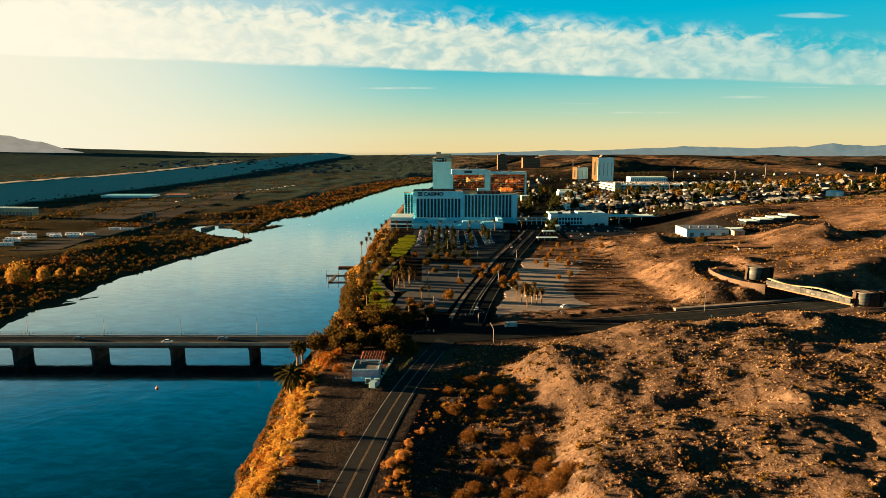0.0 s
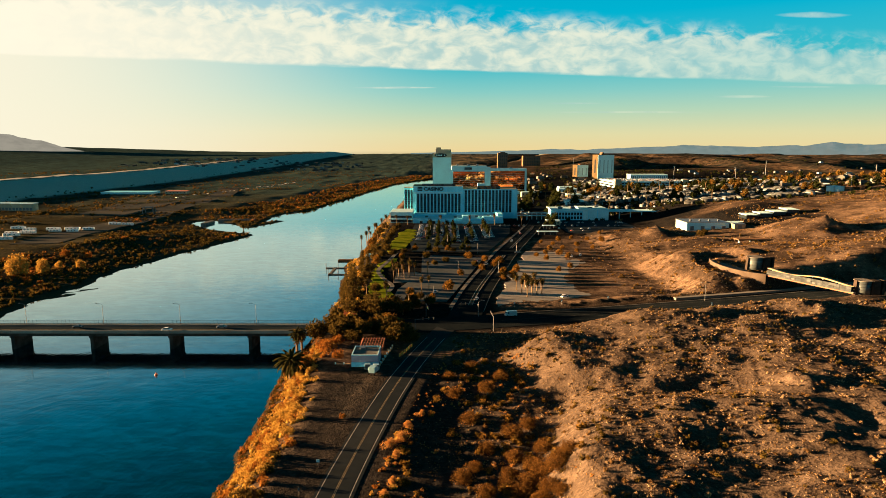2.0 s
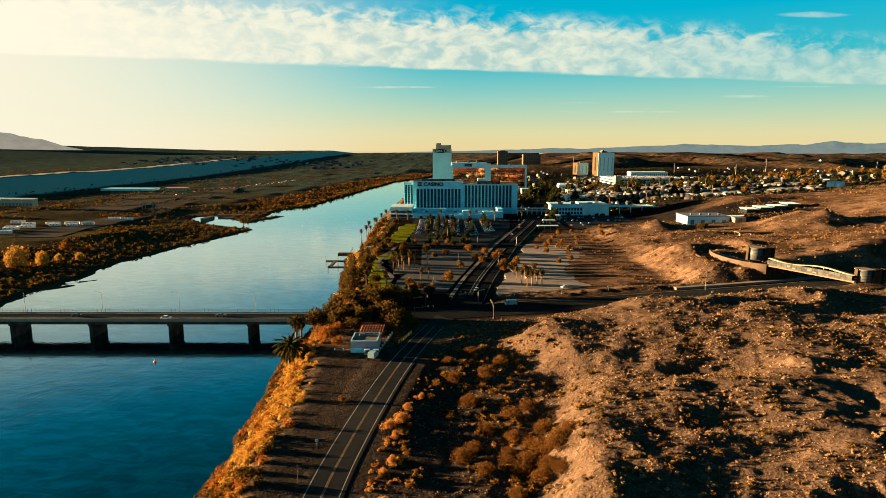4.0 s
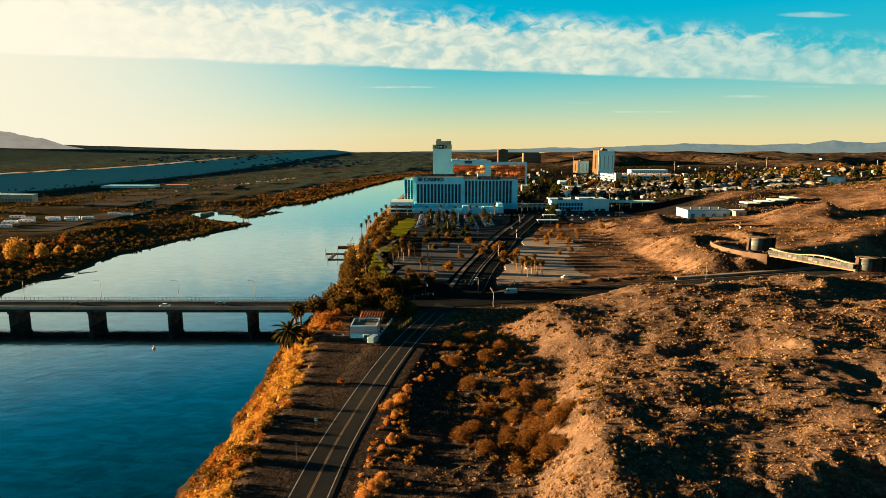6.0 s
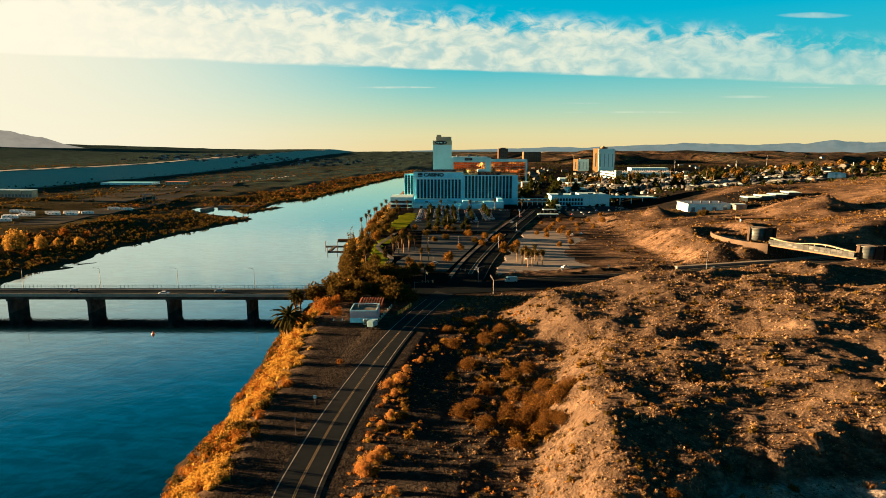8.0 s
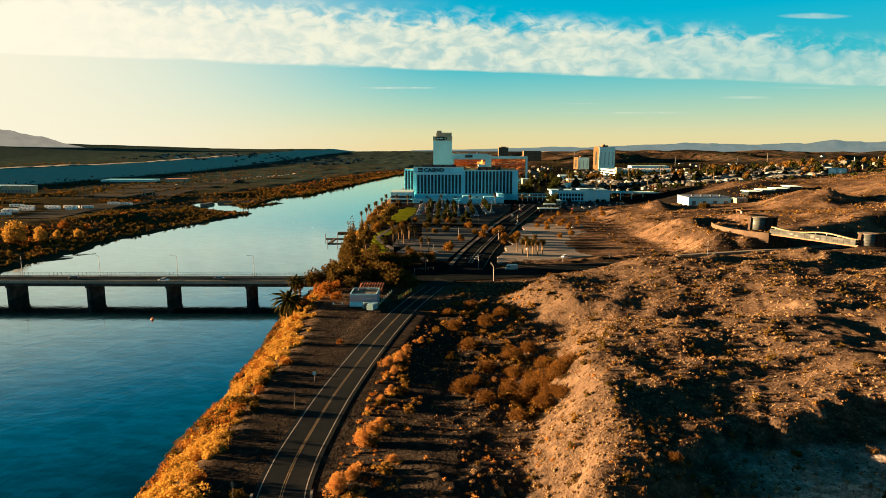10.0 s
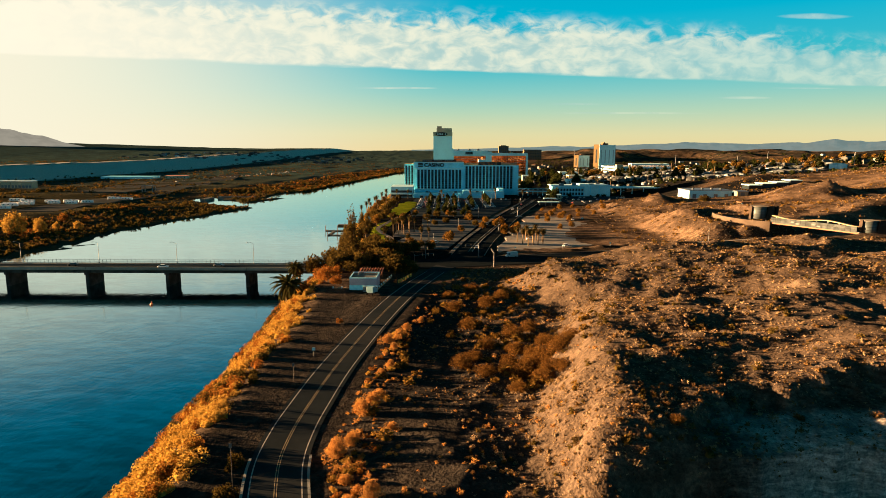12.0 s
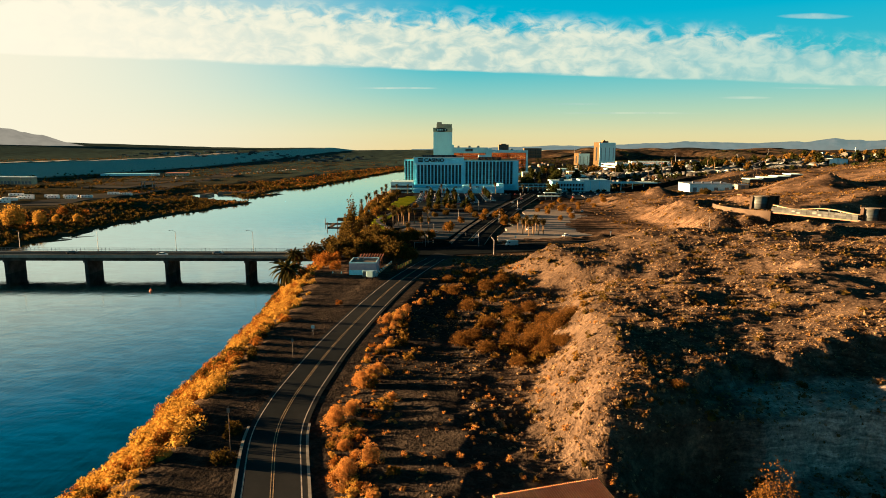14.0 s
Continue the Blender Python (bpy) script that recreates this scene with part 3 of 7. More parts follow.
def river_road_z(x, y):
    return float(np.interp(y, (40, 135, 200, 262, 300), (15.2, 15.2, 15.6, 14.2, 13.1)))


def street_z(x, y):
    return float(np.interp(y, (262, 300, 1300), (14.2, 13.0, 15.0)))


def hw_z(x, y):
    return float(highway_z(x))


road_1 = tagged(ribbon("road_1", RIVER_ROAD, 4.6, -4.6, river_road_z, M_ROAD, 0.05, 0.4), "two-lane asphalt road with double yellow line, curving along the bank", "road", kind="structure")
road_2 = tagged(ribbon("road_2", HIGHWAY, 10.5, -10.5, hw_z, M_HIGHWAY, 0.055, 0.4), "dark four-lane highway asphalt leading onto the bridge", "road", kind="structure")
road_3 = tagged(ribbon("road_3", STREET, 8.0, -8.0, street_z, M_HIGHWAY, 0.06, 0.4), "wide asphalt street towards the hotels", "road", kind="structure")


# ---- road markings, kerbs, pavements ----
def clip_line(pts, y0, y1, axis=1):
    out = []
    for p in offset_line(pts, 0, 3.0):
        if y0 <= p[axis] <= y1:
            out.append((p.x, p.y))
    return out


RIVER_MARKS, STREET_MARKS, HW_EAST = clip_line(RIVER_ROAD, 40, 250), clip_line(STREET, 292, 900), clip_line(HIGHWAY, 26, 420, 0)
for off in (-3.75, 3.75):
    ribbon("edge_line", RIVER_MARKS, off + 0.09, off - 0.09, river_road_z, M_LINE, 0.058, parent=road_1, label="worn white edge line")
for off in (-0.17, 0.17):
    ribbon("centre_line", RIVER_MARKS, off + 0.06, off - 0.06, river_road_z, M_YELLOW, 0.058, parent=road_1, label="yellow centre line")
for off in (-7.2, 7.2):
    ribbon("edge_line", HW_EAST, off + 0.1, off - 0.1, hw_z, M_FAINT, 0.064, parent=road_2)
for off in (-3.6, 3.6):
    ribbon("lane_line", HW_EAST, off + 0.08, off - 0.08, hw_z, M_FAINT, 0.064, parent=road_2, every=(3, 6))
for off in (-0.2, 0.2):
    ribbon("centre_line", HW_EAST, off + 0.08, off - 0.08, hw_z, M_FAINT, 0.064, parent=road_2)
for off in (-4.6, 4.6):
    ribbon("lane_line", STREET_MARKS, off + 0.08, off - 0.08, street_z, M_FAINT, 0.07, parent=road_3, every=(3, 6))
KERB_R = clip_line(RIVER_ROAD, 40, 94)
for off in (-4.75, 4.75):
    tagged(ribbon("kerb", KERB_R, off + 0.2, off - 0.2, river_road_z, M_KERB, 0.13, 0.5), "pale concrete kerb along the curving road", "kerb", kind="structure")
for off, y0, y1 in ((8.2, 296, 700), (-8.2, 296, 700)):
    tagged(ribbon("kerb", clip_line(STREET, y0, y1), off + 0.15, off - 0.15, street_z, M_CONCRETE, 0.2, 0.5), "concrete kerb beside the street", "kerb", kind="structure")
tagged(ribbon("pavement_1", clip_line(STREET, 300, 640), -8.35, -10.2, street_z, M_CONCRETE, 0.18, 0.4), "pale concrete sidewalk beside the street", "sidewalk", kind="structure")
for y0, y1 in ((306, 462), (490, 640)):
    isle = tagged(ribbon("median", clip_line(STREET, y0, y1), 0.8, -0.8, street_z, M_ISLE, 0.14, 0.4), "long narrow median of bare earth between concrete kerbs", "median", kind="structure")
    for off in (-0.95, 0.95):
        ribbon("median_kerb", clip_line(STREET, y0, y1), off + 0.14, off - 0.14, street_z, M_KERB, 0.22, 0.5, parent=isle, label="pale concrete kerb")
tagged(ribbon("kerb", clip_line(HIGHWAY, 26, 400, 0), -10.5, -10.9, hw_z, M_CONCRETE, 0.2, 0.5), "concrete kerb beside the highway", "kerb", kind="structure")
tagged(ribbon("pavement_2", clip_line(HIGHWAY, 120, 260, 0), -14.2, -17.0, hw_z, M_CONCRETE, 0.9, 2.0), "pale concrete drainage channel beside the highway", "channel", kind="structure")


def slab(name, label, cat, pts, z, mat, thick=0.35, wobble=0.0):
    """A flat paved area with an outline of its own."""
    bm = bmesh.new()
    if wobble:
        fine = []
        for (ax, ay), (bx, by) in zip(pts, pts[1:] + pts[:1]):
            n = max(1, int(math.hypot(bx - ax, by - ay) / 3))
            for k in range(n):
                x, y = ax + (bx - ax) * k / n, ay + (by - ay) * k / n
                fine.append((x + wobble * float(fractal(np.array(x), np.array(y), 8, 3, 3)), y + wobble * float(fractal(np.array(x), np.array(y), 8, 5, 3))))
        pts = fine
    f = bm.faces.new([bm.verts.new((x, y, z)) for x, y in pts])
    r = bmesh.ops.extrude_face_region(bm, geom=[f])
    bmesh.ops.translate(bm, vec=(0, 0, -thick), verts=[g for g in r["geom"] if isinstance(g, bmesh.types.BMVert)])
    bmesh.ops.recalc_face_normals(bm, faces=bm.faces)
    return tagged(link(name, bm, mat), label, cat, kind="structure")


M_GRASS = material("lawn_grass", (0.10, 0.135, 0.008), 0.9, (0.16, 0.175, 0.012), 0.5, 0.05, 5.0, grain=0.35)
M_REDSOIL = material("red_mulch", (0.22, 0.075, 0.035), 0.95, (0.16, 0.06, 0.03), 0.8, 0.05, 5.0)
slab("parking_lot_1", "worn grey asphalt parking lot beside the park", "parking lot", [(-27, 316), (2, 316), (20, 400), (31, 452), (-16, 462), (-14, 395), (-26, 345)], 13.18, M_LOT1)
slab("parking_lot_2", "dark asphalt hotel parking lot with painted bays", "parking lot", [(-24, 478), (36, 478), (64, 585), (72, 655), (-30, 655), (-32, 560)], 13.18, M_ASPHALT)
slab("parking_lot_3", "empty sunlit gravelly parking lot with faded bays", "parking lot", [(27, 306), (92, 330), (112, 380), (128, 470), (66, 478), (46, 400)], 13.35, M_LOT, 0.35, 2.5)
slab("parking_lot_4", "dark asphalt lot in front of the low hall", "parking lot", [(96, 590), (200, 575), (212, 696), (118, 696)], 13.2, M_ASPHALT)
for k, pts in enumerate([[(-39, 307), (-29, 319), (-30.5, 347), (-35.5, 369), (-41, 405), (-46, 413), (-44.5, 376), (-42.5, 344)], [(-45.5, 417), (-39, 412), (-32, 431), (-34, 446), (-41, 446)], [(-44, 486), (-40.5, 474), (-31, 503), (-26, 550), (-27, 615), (-35, 618), (-42, 589)]]):
    slab("lawn", "bright green mown lawn striped with tree shadows", "lawn", pts, 13.2 + 0.02 * k, M_GRASS, 1.2, 2.2)
slab("plaza", "pale concrete plaza under park palms", "plaza", [(-30, 362), (-14, 368), (-11, 386), (-18, 396), (-30, 392)], 13.22, M_CONCRETE)
tagged(ribbon("path", ((-31, 338), (-30, 355), (-38, 378), (-43, 402), (-40, 430), (-36, 470)), 1.3, -1.3, lambda x, y: 13.27, M_CONCRETE, 0.0, 0.25), "winding pale concrete park path", "path", kind="structure")
slab("planting_bed", "bare red earth bed at the edge of the park", "flower bed", [(-50, 288), (-26, 288), (-26, 301), (-48, 303)], 13.7, M_REDSOIL, 2.0)
for k in range(9):
    bm = bmesh.new()
    box(bm, -0.06, 0.06, -9, 9, 0, 0.006)
    ob = link("bay_line", bm, M_LINE)
    ob.matrix_world = pose(60 + 6 * k * 0.8, 366 + 2.0 * k, 13.356, 0, 0, -12)
    tagged(ob, "faded white painted bay line on the lot", "line", kind="structure")


# ---- the bridge ----
M_BRIDGE = material("bridge_concrete", (0.27, 0.275, 0.25), 0.85, (0.19, 0.195, 0.18), 0.35, 0.02, 6.0)
# piers and girders: the shade under the deck is in this dark colour
M_PIER = material("shaded_concrete", (0.062, 0.060, 0.055), 0.9, (0.030, 0.029, 0.027), 0.8, 0.03, 4.0)
def make_bridge():
    b = thing("bridge", "long grey concrete girder bridge on wall piers across the river", "bridge", (0, 0, 0))
    x0, x1, y0, y1 = -420.0, -50.0, 262.0, 275.0
    boxed("deck", (x0, x1, y0, y1, 12.2, 12.6), M_BRIDGE, b)
    boxed("roadway", (x0, x1, y0 + 0.6, y1 - 2.2, 12.6, 12.64), M_ASPHALT, b, "dark asphalt roadway")
    boxed("sidewalk", (x0, x1, y1 - 2.2, y1 - 0.3, 12.6, 12.8), M_BRIDGE, b)
    for y in (262.7, 266.5, 270.5, 274.3):
        boxed("girder", (x0, x1, y - 0.35, y + 0.35, 10.7, 12.2), M_PIER, b)
    boxed("parapet", (x0, x1, y0 - 0.1, y0 + 0.3, 12.1, 13.45), M_BRIDGE, b, bevel=0.03)
    boxed("ledge", (x0, x1, y0 - 0.3, y0 - 0.1, 12.25, 12.5), M_BRIDGE, b)
    boxed("parapet", (x0, x1, y1 - 0.3, y1 + 0.1, 12.1, 13.0), M_BRIDGE, b, bevel=0.03)
    for y in (264.3 + 2.0, 264.3 + 2.35):
        boxed("centre_line", (x0, x1, y - 0.06, y + 0.06, 12.644, 12.648), M_YELLOW, b)
    for k in range(9):
        x = -85.5 - 35.15 * k
        bm = bmesh.new()
        box(bm, x - 0.8, x + 0.8, 262.6, 274.4, -4, 9.9, 0.1)
        pier = part("pier", bm, M_PIER, b, "concrete wall pier coloured dark for shade")
        boxed("pier_cap", (x - 1.05, x + 1.05, 262.2, 274.8, 9.9, 10.7), M_PIER, pier, bevel=0.06)
        boxed("joint", (x - 0.06, x + 0.06, y0 - 0.14, y0 - 0.1, 12.1, 13.45), M_DARK, b)
    for x in (-103.5, -138.6, -173.8):
        bm = bmesh.new()
        box(bm, x - 0.25, x + 0.25, y0 - 0.25, y0 - 0.1, 11.3, 12.1)
        part("drain", bm, M_DARK, b, "small dark drain spout")
    bm = bmesh.new()
    box(bm, -0.05, 0.05, -0.05, 0.05, 0, 1.5)
    first = part("rail_post", bm, M_STEEL, b, "thin steel railing post")
    first.location = (-51, y1 - 0.1, 13.0)
    for k in range(1, 150):
        o = first.copy()
        scene.collection.objects.link(o)
        o.location = (-51 - 1.9 * k, y1 - 0.1, 13.0)
    for z in (13.6, 14.45):
        boxed("rail", (x0, x1, y1 - 0.13, y1 - 0.07, z - 0.04, z + 0.04), M_STEEL, b)
    # pickets between the posts, too many to count
    v, f = [], []
    for k in range(700):
        x = -51 - 0.4 * k
        i = len(v)
        v += [(x - 0.015, y1 - 0.1, 13.0), (x + 0.015, y1 - 0.1, 13.0), (x + 0.015, y1 - 0.1, 14.45), (x - 0.015, y1 - 0.1, 14.45)]
        f.append((i, i + 1, i + 2, i + 3))
    tagged(raw("picket", v, f, M_STEEL, b), kind="stuff")


make_bridge()


def street_lamp(at, h, turn, group, label, arm=2.4):
    t = thing("street_lamp", label, "street lamp", at, turn, group)
    bm = bmesh.new()
    rod(bm, (0, 0, 0), (0, 0, h), 0.13, 0.07)
    part("pole", bm, M_STEEL, t)
    bm = bmesh.new()
    rod(bm, (0, 0, h), (-arm * 0.55, 0, h + 0.55), 0.06, 0.05)
    rod(bm, (-arm * 0.55, 0, h + 0.55), (-arm, 0, h + 0.6), 0.05)
    part("arm", bm, M_STEEL, t)
    bm = bmesh.new()
    box(bm, -arm - 0.5, -arm + 0.15, -0.16, 0.16, h + 0.5, h + 0.66, 0.04)
    head = part("lamp_head", bm, M_STEEL, t)
    boxed("lens", (-arm - 0.4, -arm + 0.05, -0.12, 0.12, h + 0.46, h + 0.5), M_GLASS, head)
    bm = bmesh.new()
    rod(bm, (0, 0, -0.4), (0, 0, 0.35), 0.24)
    part("base", bm, M_CONCRETE, t)
    return t


for x in (-86, -121, -156.5, -192, -227):
    street_lamp((x, 274.2, 12.9), 9.2, 0, "lamps on the bridge", "grey steel street lamp on the bridge sidewalk")
street_lamp((131, 285 + 14, ground_at(131, 299)), 9.0, 20, "lamps by the highway", "grey steel street lamp beside the highway cutting")
for x, y, r in ((16.8, 281, 180), (36, 392, 190), (10, 392, 0), (-5, 318, 0), (-9, 390, 20), (57, 470, 190), (27, 470, 0), (70, 560, 190), (42, 545, 0), (4, 520, 0), (-12, 585, 0), (15, 600, 0), (48, 610, 0)):
    street_lamp((x, y, ground_at(x, y)), 8.2, r, "lamps by the street and lots", "grey steel street lamp beside the asphalt")


# ---- signals and signs at the crossing ----
M_GREEN = material("sign_green", (0.02, 0.22, 0.13), 0.5)
M_SIGNALRED = material("signal_red", (0.25, 0.02, 0.015), 0.4)
def signal(at, turn):
    t = thing("traffic_signal", "grey traffic signal mast with dark signal heads", "traffic light", at, turn, "signals at the crossing")
    bm = bmesh.new()
    rod(bm, (0, 0, 0), (0, 0, 6.4), 0.16, 0.12)
    part("pole", bm, M_STEEL, t)
    bm = bmesh.new()
    rod(bm, (0, 0, 6.0), (8.5, 0, 6.6), 0.1, 0.06)
    part("mast_arm", bm, M_STEEL, t)
    for x in (3.5, 6.0, 8.2):
        bm = bmesh.new()
        box(bm, x - 0.2, x + 0.2, -0.32, -0.05, 5.7, 6.9, 0.03)
        head = part("signal_head", bm, M_DARK, t)
        for z, m in ((6.66, M_SIGNALRED), (6.3, M_YELLOW), (5.94, M_GREEN)):
            bm = bmesh.new()
            rod(bm, (x, -0.36, z), (x, -0.31, z), 0.12, seg=12)
            part("lens", bm, m, head)


for x, y, r in ((-12, 257, 10), (17, 287, 185), (-8, 284, -80), (22, 258, 95)):
    signal((x, y, ground_at(x, y)), r)


def sign_post(at, w, h, z, mat, label, turn=0.0):
    t = thing("road_sign", label, "sign", at, turn, "road signs")
    bm = bmesh.new()
    for x in ((-w * 0.3, w * 0.3) if w > 1.5 else (0,)):
        rod(bm, (x, 0, 0), (x, 0, z + h), 0.05)
    part("post", bm, M_STEEL, t)
    boxed("panel", (-w / 2, w / 2, -0.1, -0.06, z, z + h), mat, t)
    boxed("marking", (-w * 0.35, w * 0.35, -0.112, -0.102, z + h * 0.4, z + h * 0.6), M_STEEL, t)


sign_post((-19, 262, ground_at(-19, 262)), 2.2, 1.4, 2.0, M_WHITE, "small white board sign on posts beside the crossing")
sign_post((-27, 289, ground_at(-27, 289)), 2.6, 0.7, 4.6, M_GREEN, "green street sign on a post by the crossing")
for x, y in ((36, 300), (60, 302), (84, 304), (118, 262), (-30.5, 140), (69, 262)):
    sign_post((x, y, ground_at(x, y)), 0.75, 0.75, 1.6, M_WHITE, "small white sign plate on a thin post")


for x, y, h in ((-31.5, 124.4, 4.2), (-30.4, 82.5, 7.0)):
    t = thing("marker_post", "thin dark pole with a small plate on the gravel shoulder", "pole", (x, y, ground_at(x, y)), 0, "poles on the shoulder")
    bm = bmesh.new()
    rod(bm, (0, 0, -0.3), (0, 0, h), 0.09, 0.06)
    part("pole", bm, M_DARK, t)
    boxed("plate", (-0.22, 0.22, -0.1, -0.07, h - 0.9, h - 0.2), M_STEEL, t)
M_BARRIER = material("barrier_yellow", (0.42, 0.30, 0.03), 0.6, (0.34, 0.23, 0.03), 2.0)
bar = thing("road_barrier", "row of yellow barrier panels beside the crossing", "barrier", (-16.5, 220.5, ground_at(-16.5, 220.5)), 71)
for k in range(6):
    boxed("panel", (0.2 + 2.4 * k, 1.7 + 2.4 * k, -0.08, 0.08, 0.5, 1.7), M_BARRIER, bar)
    boxed("post", (-0.05 + 2.4 * k, 0.1 + 2.4 * k, -0.06, 0.06, -0.3, 1.9), M_DARK, bar)


# ---- the hotel by the river ----
M_TEALWIN = material("curtained_glass", (0.012, 0.020, 0.028), 0.35, (0.030, 0.042, 0.050), 0.3, spec=0.12, vary=0.6)
# balconies coloured darker, as if in shade
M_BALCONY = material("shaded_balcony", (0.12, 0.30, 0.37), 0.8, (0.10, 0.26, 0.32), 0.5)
M_SIGNBLACK = material("black_sign", (0.012, 0.012, 0.014), 0.5)
M_SIGNRED = material("red_sign", (0.5, 0.07, 0.03), 0.5, (0.6, 0.22, 0.05), 2.0)
# for the hotel's white walls the blue of their shade is in this colour
M_PALEBLUE = material("pale_blue_shade_stucco", (0.27, 0.72, 0.88), 0.8, (0.24, 0.65, 0.80), 0.3)


def shared(name, parent, mesh_ob, loc):
    o = mesh_ob.copy()
    o.name = name
    scene.collection.objects.link(o)
    o.parent, o.location = parent, loc
    return o


def window_grid(parent, x0, x1, z0, z1, cols, rows, y, w, h, fin=0.35, sill=True):
    """Bays of glass between slender fins; each pane, sill and fin is a part."""
    bay, floor = (x1 - x0) / cols, (z1 - z0) / rows
    pane = fin_ob = sill_ob = None
    for c in range(cols):
        for r in range(rows):
            loc = (x0 + (c + 0.5) * bay, y, z0 + (r + 0.45) * floor)
            if pane is None:
                pane = boxed("window", (-w / 2, w / 2, -0.06, 0.2, -h / 2, h / 2), M_TEALWIN, parent)
                pane.location = loc
            else:
                shared("window", parent, pane, loc)
            if sill:
                loc = (loc[0], y, loc[2] - h / 2 - 0.12)
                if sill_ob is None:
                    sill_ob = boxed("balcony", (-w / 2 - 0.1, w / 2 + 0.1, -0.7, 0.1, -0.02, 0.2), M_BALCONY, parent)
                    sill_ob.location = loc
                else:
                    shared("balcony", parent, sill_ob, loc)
    for c in range(cols + 1):
        loc = (x0 + c * bay, y, (z0 + z1) / 2)
        if fin_ob is None:
            fin_ob = boxed("fin", (-0.35, 0.35, -0.9, 0.1, -(z1 - z0) / 2, (z1 - z0) / 2), M_PALEBLUE, parent)
            fin_ob.location = loc
        else:
            shared("fin", parent, fin_ob, loc)


def lettering(text, parent, x, y, z, size, mat, width=None):
    cu = bpy.data.curves.new("lettering", "FONT")
    cu.body, cu.size, cu.extrude, cu.offset = text, size, 0.2, 0.2
    tmp = bpy.data.objects.new("lettering", cu)
    scene.collection.objects.link(tmp)
    me = bpy.data.meshes.new_from_object(tmp.evaluated_get(bpy.context.evaluated_depsgraph_get()))
    bpy.data.objects.remove(tmp)
    me.materials.clear()
    me.materials.append(mat)
    ob = new("lettering", me)
    ob.parent = parent
    ob.matrix_local = pose(x, y, z, 90, 0, 0)
    if width:
        ob.scale = (width / max(v.co.x for v in me.vertices), 1, 1)
    return ob


def bars(parent, x0, x1, y, z0, z1, n, mat, name="sign_bar"):
    w = (x1 - x0) / n
    for k in range(n):
        if k % 5 != 4:
            boxed(name, (x0 + k * w, x0 + k * w + w * 0.62, y - 0.12, y, z0, z1), mat, parent)


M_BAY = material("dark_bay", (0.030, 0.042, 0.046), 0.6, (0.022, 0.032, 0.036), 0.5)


def make_hotel():
    t = thing("hotel", "long white hotel slab with rows of balconies and a casino sign", "hotel", (0, 715, 12.4))
    g = 12.4
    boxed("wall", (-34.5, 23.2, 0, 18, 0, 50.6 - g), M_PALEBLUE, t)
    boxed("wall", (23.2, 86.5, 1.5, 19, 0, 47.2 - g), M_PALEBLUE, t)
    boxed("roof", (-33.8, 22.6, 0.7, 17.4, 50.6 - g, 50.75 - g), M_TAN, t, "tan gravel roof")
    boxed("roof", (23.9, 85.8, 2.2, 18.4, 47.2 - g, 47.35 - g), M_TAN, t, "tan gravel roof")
    # the tan of these parapets stands for sunlight along the roof edges
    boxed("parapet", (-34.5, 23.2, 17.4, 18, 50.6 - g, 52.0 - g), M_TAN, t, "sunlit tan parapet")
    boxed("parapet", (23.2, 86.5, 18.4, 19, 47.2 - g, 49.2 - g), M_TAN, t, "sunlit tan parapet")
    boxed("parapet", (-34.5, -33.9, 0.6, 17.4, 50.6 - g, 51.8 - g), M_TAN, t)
    boxed("cornice", (-34.9, 23.4, -0.5, 0, 49.9 - g, 50.7 - g), M_WHITE, t)
    boxed("cornice", (23.4, 86.9, 1.0, 1.5, 46.5 - g, 47.3 - g), M_WHITE, t)
    window_grid(t, -31.0, 21.0, 20.2 - g, 42.0 - g, 13, 9, -0.1, 2.5, 2.0)
    window_grid(t, 24.6, 80.5, 20.2 - g, 46.0 - g, 14, 10, 1.4, 2.5, 2.0)
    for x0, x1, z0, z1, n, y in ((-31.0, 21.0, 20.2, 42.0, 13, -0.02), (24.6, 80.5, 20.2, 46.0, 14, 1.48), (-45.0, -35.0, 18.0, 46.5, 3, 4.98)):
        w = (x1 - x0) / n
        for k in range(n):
            boxed("window_bay", (x0 + (k + 0.2) * w, x0 + (k + 0.8) * w, y - 0.02, y + 0.01, z0 - g, z1 - g), M_BAY, t, "dark flat panel behind a column of windows")
    boxed("band", (-34.0, 22.6, -0.45, -0.02, 42.4 - g, 43.6 - g), M_WHITE, t)
    boxed("side_pier", (80.9, 86.6, 0.6, 1.5, 0, 46.4 - g), M_PALEBLUE, t)
    # stepped wing towards the river
    boxed("wing", (-45.5, -34.5, 5, 18, 0, 48.4 - g), M_PALEBLUE, t)
    window_grid(t, -45.0, -35.0, 18.0 - g, 46.5 - g, 3, 11, 4.9, 2.2, 1.7)
    boxed("roof", (-45.3, -34.7, 5.2, 17.8, 48.4 - g, 48.9 - g), M_TAN, t)
    # podium of stacked low volumes
    for x0, x1, y0, y1, z in ((-33, 66, -46, 0, 17.6), (-8, 24, -49, -46, 15.8), (21, 28, -52, -40, 21.5), (44, 66, -44, -36, 20.2), (-33, 4, -20, 0, 20.0), (60, 66, -40, 0, 22.5), (26, 58, -49, -46, 16.2)):
        boxed("podium", (x0, x1, y0, y1, 0, z - g), M_PALEBLUE, t, bevel=0.1)
    boxed("podium_roof", (-32, 65, -45, -1, 17.6 - g, 17.75 - g), M_WHITE, t)
    for x in (-26, -18, -12, 34, 50):
        boxed("awning", (x, x + 4.5, -48.2, -46, 3.2, 3.5), M_WHITE, t)
        boxed("doorway", (x + 0.6, x + 3.6, -46.1, -45.95, 0.4, 3.0), M_GLASS, t)
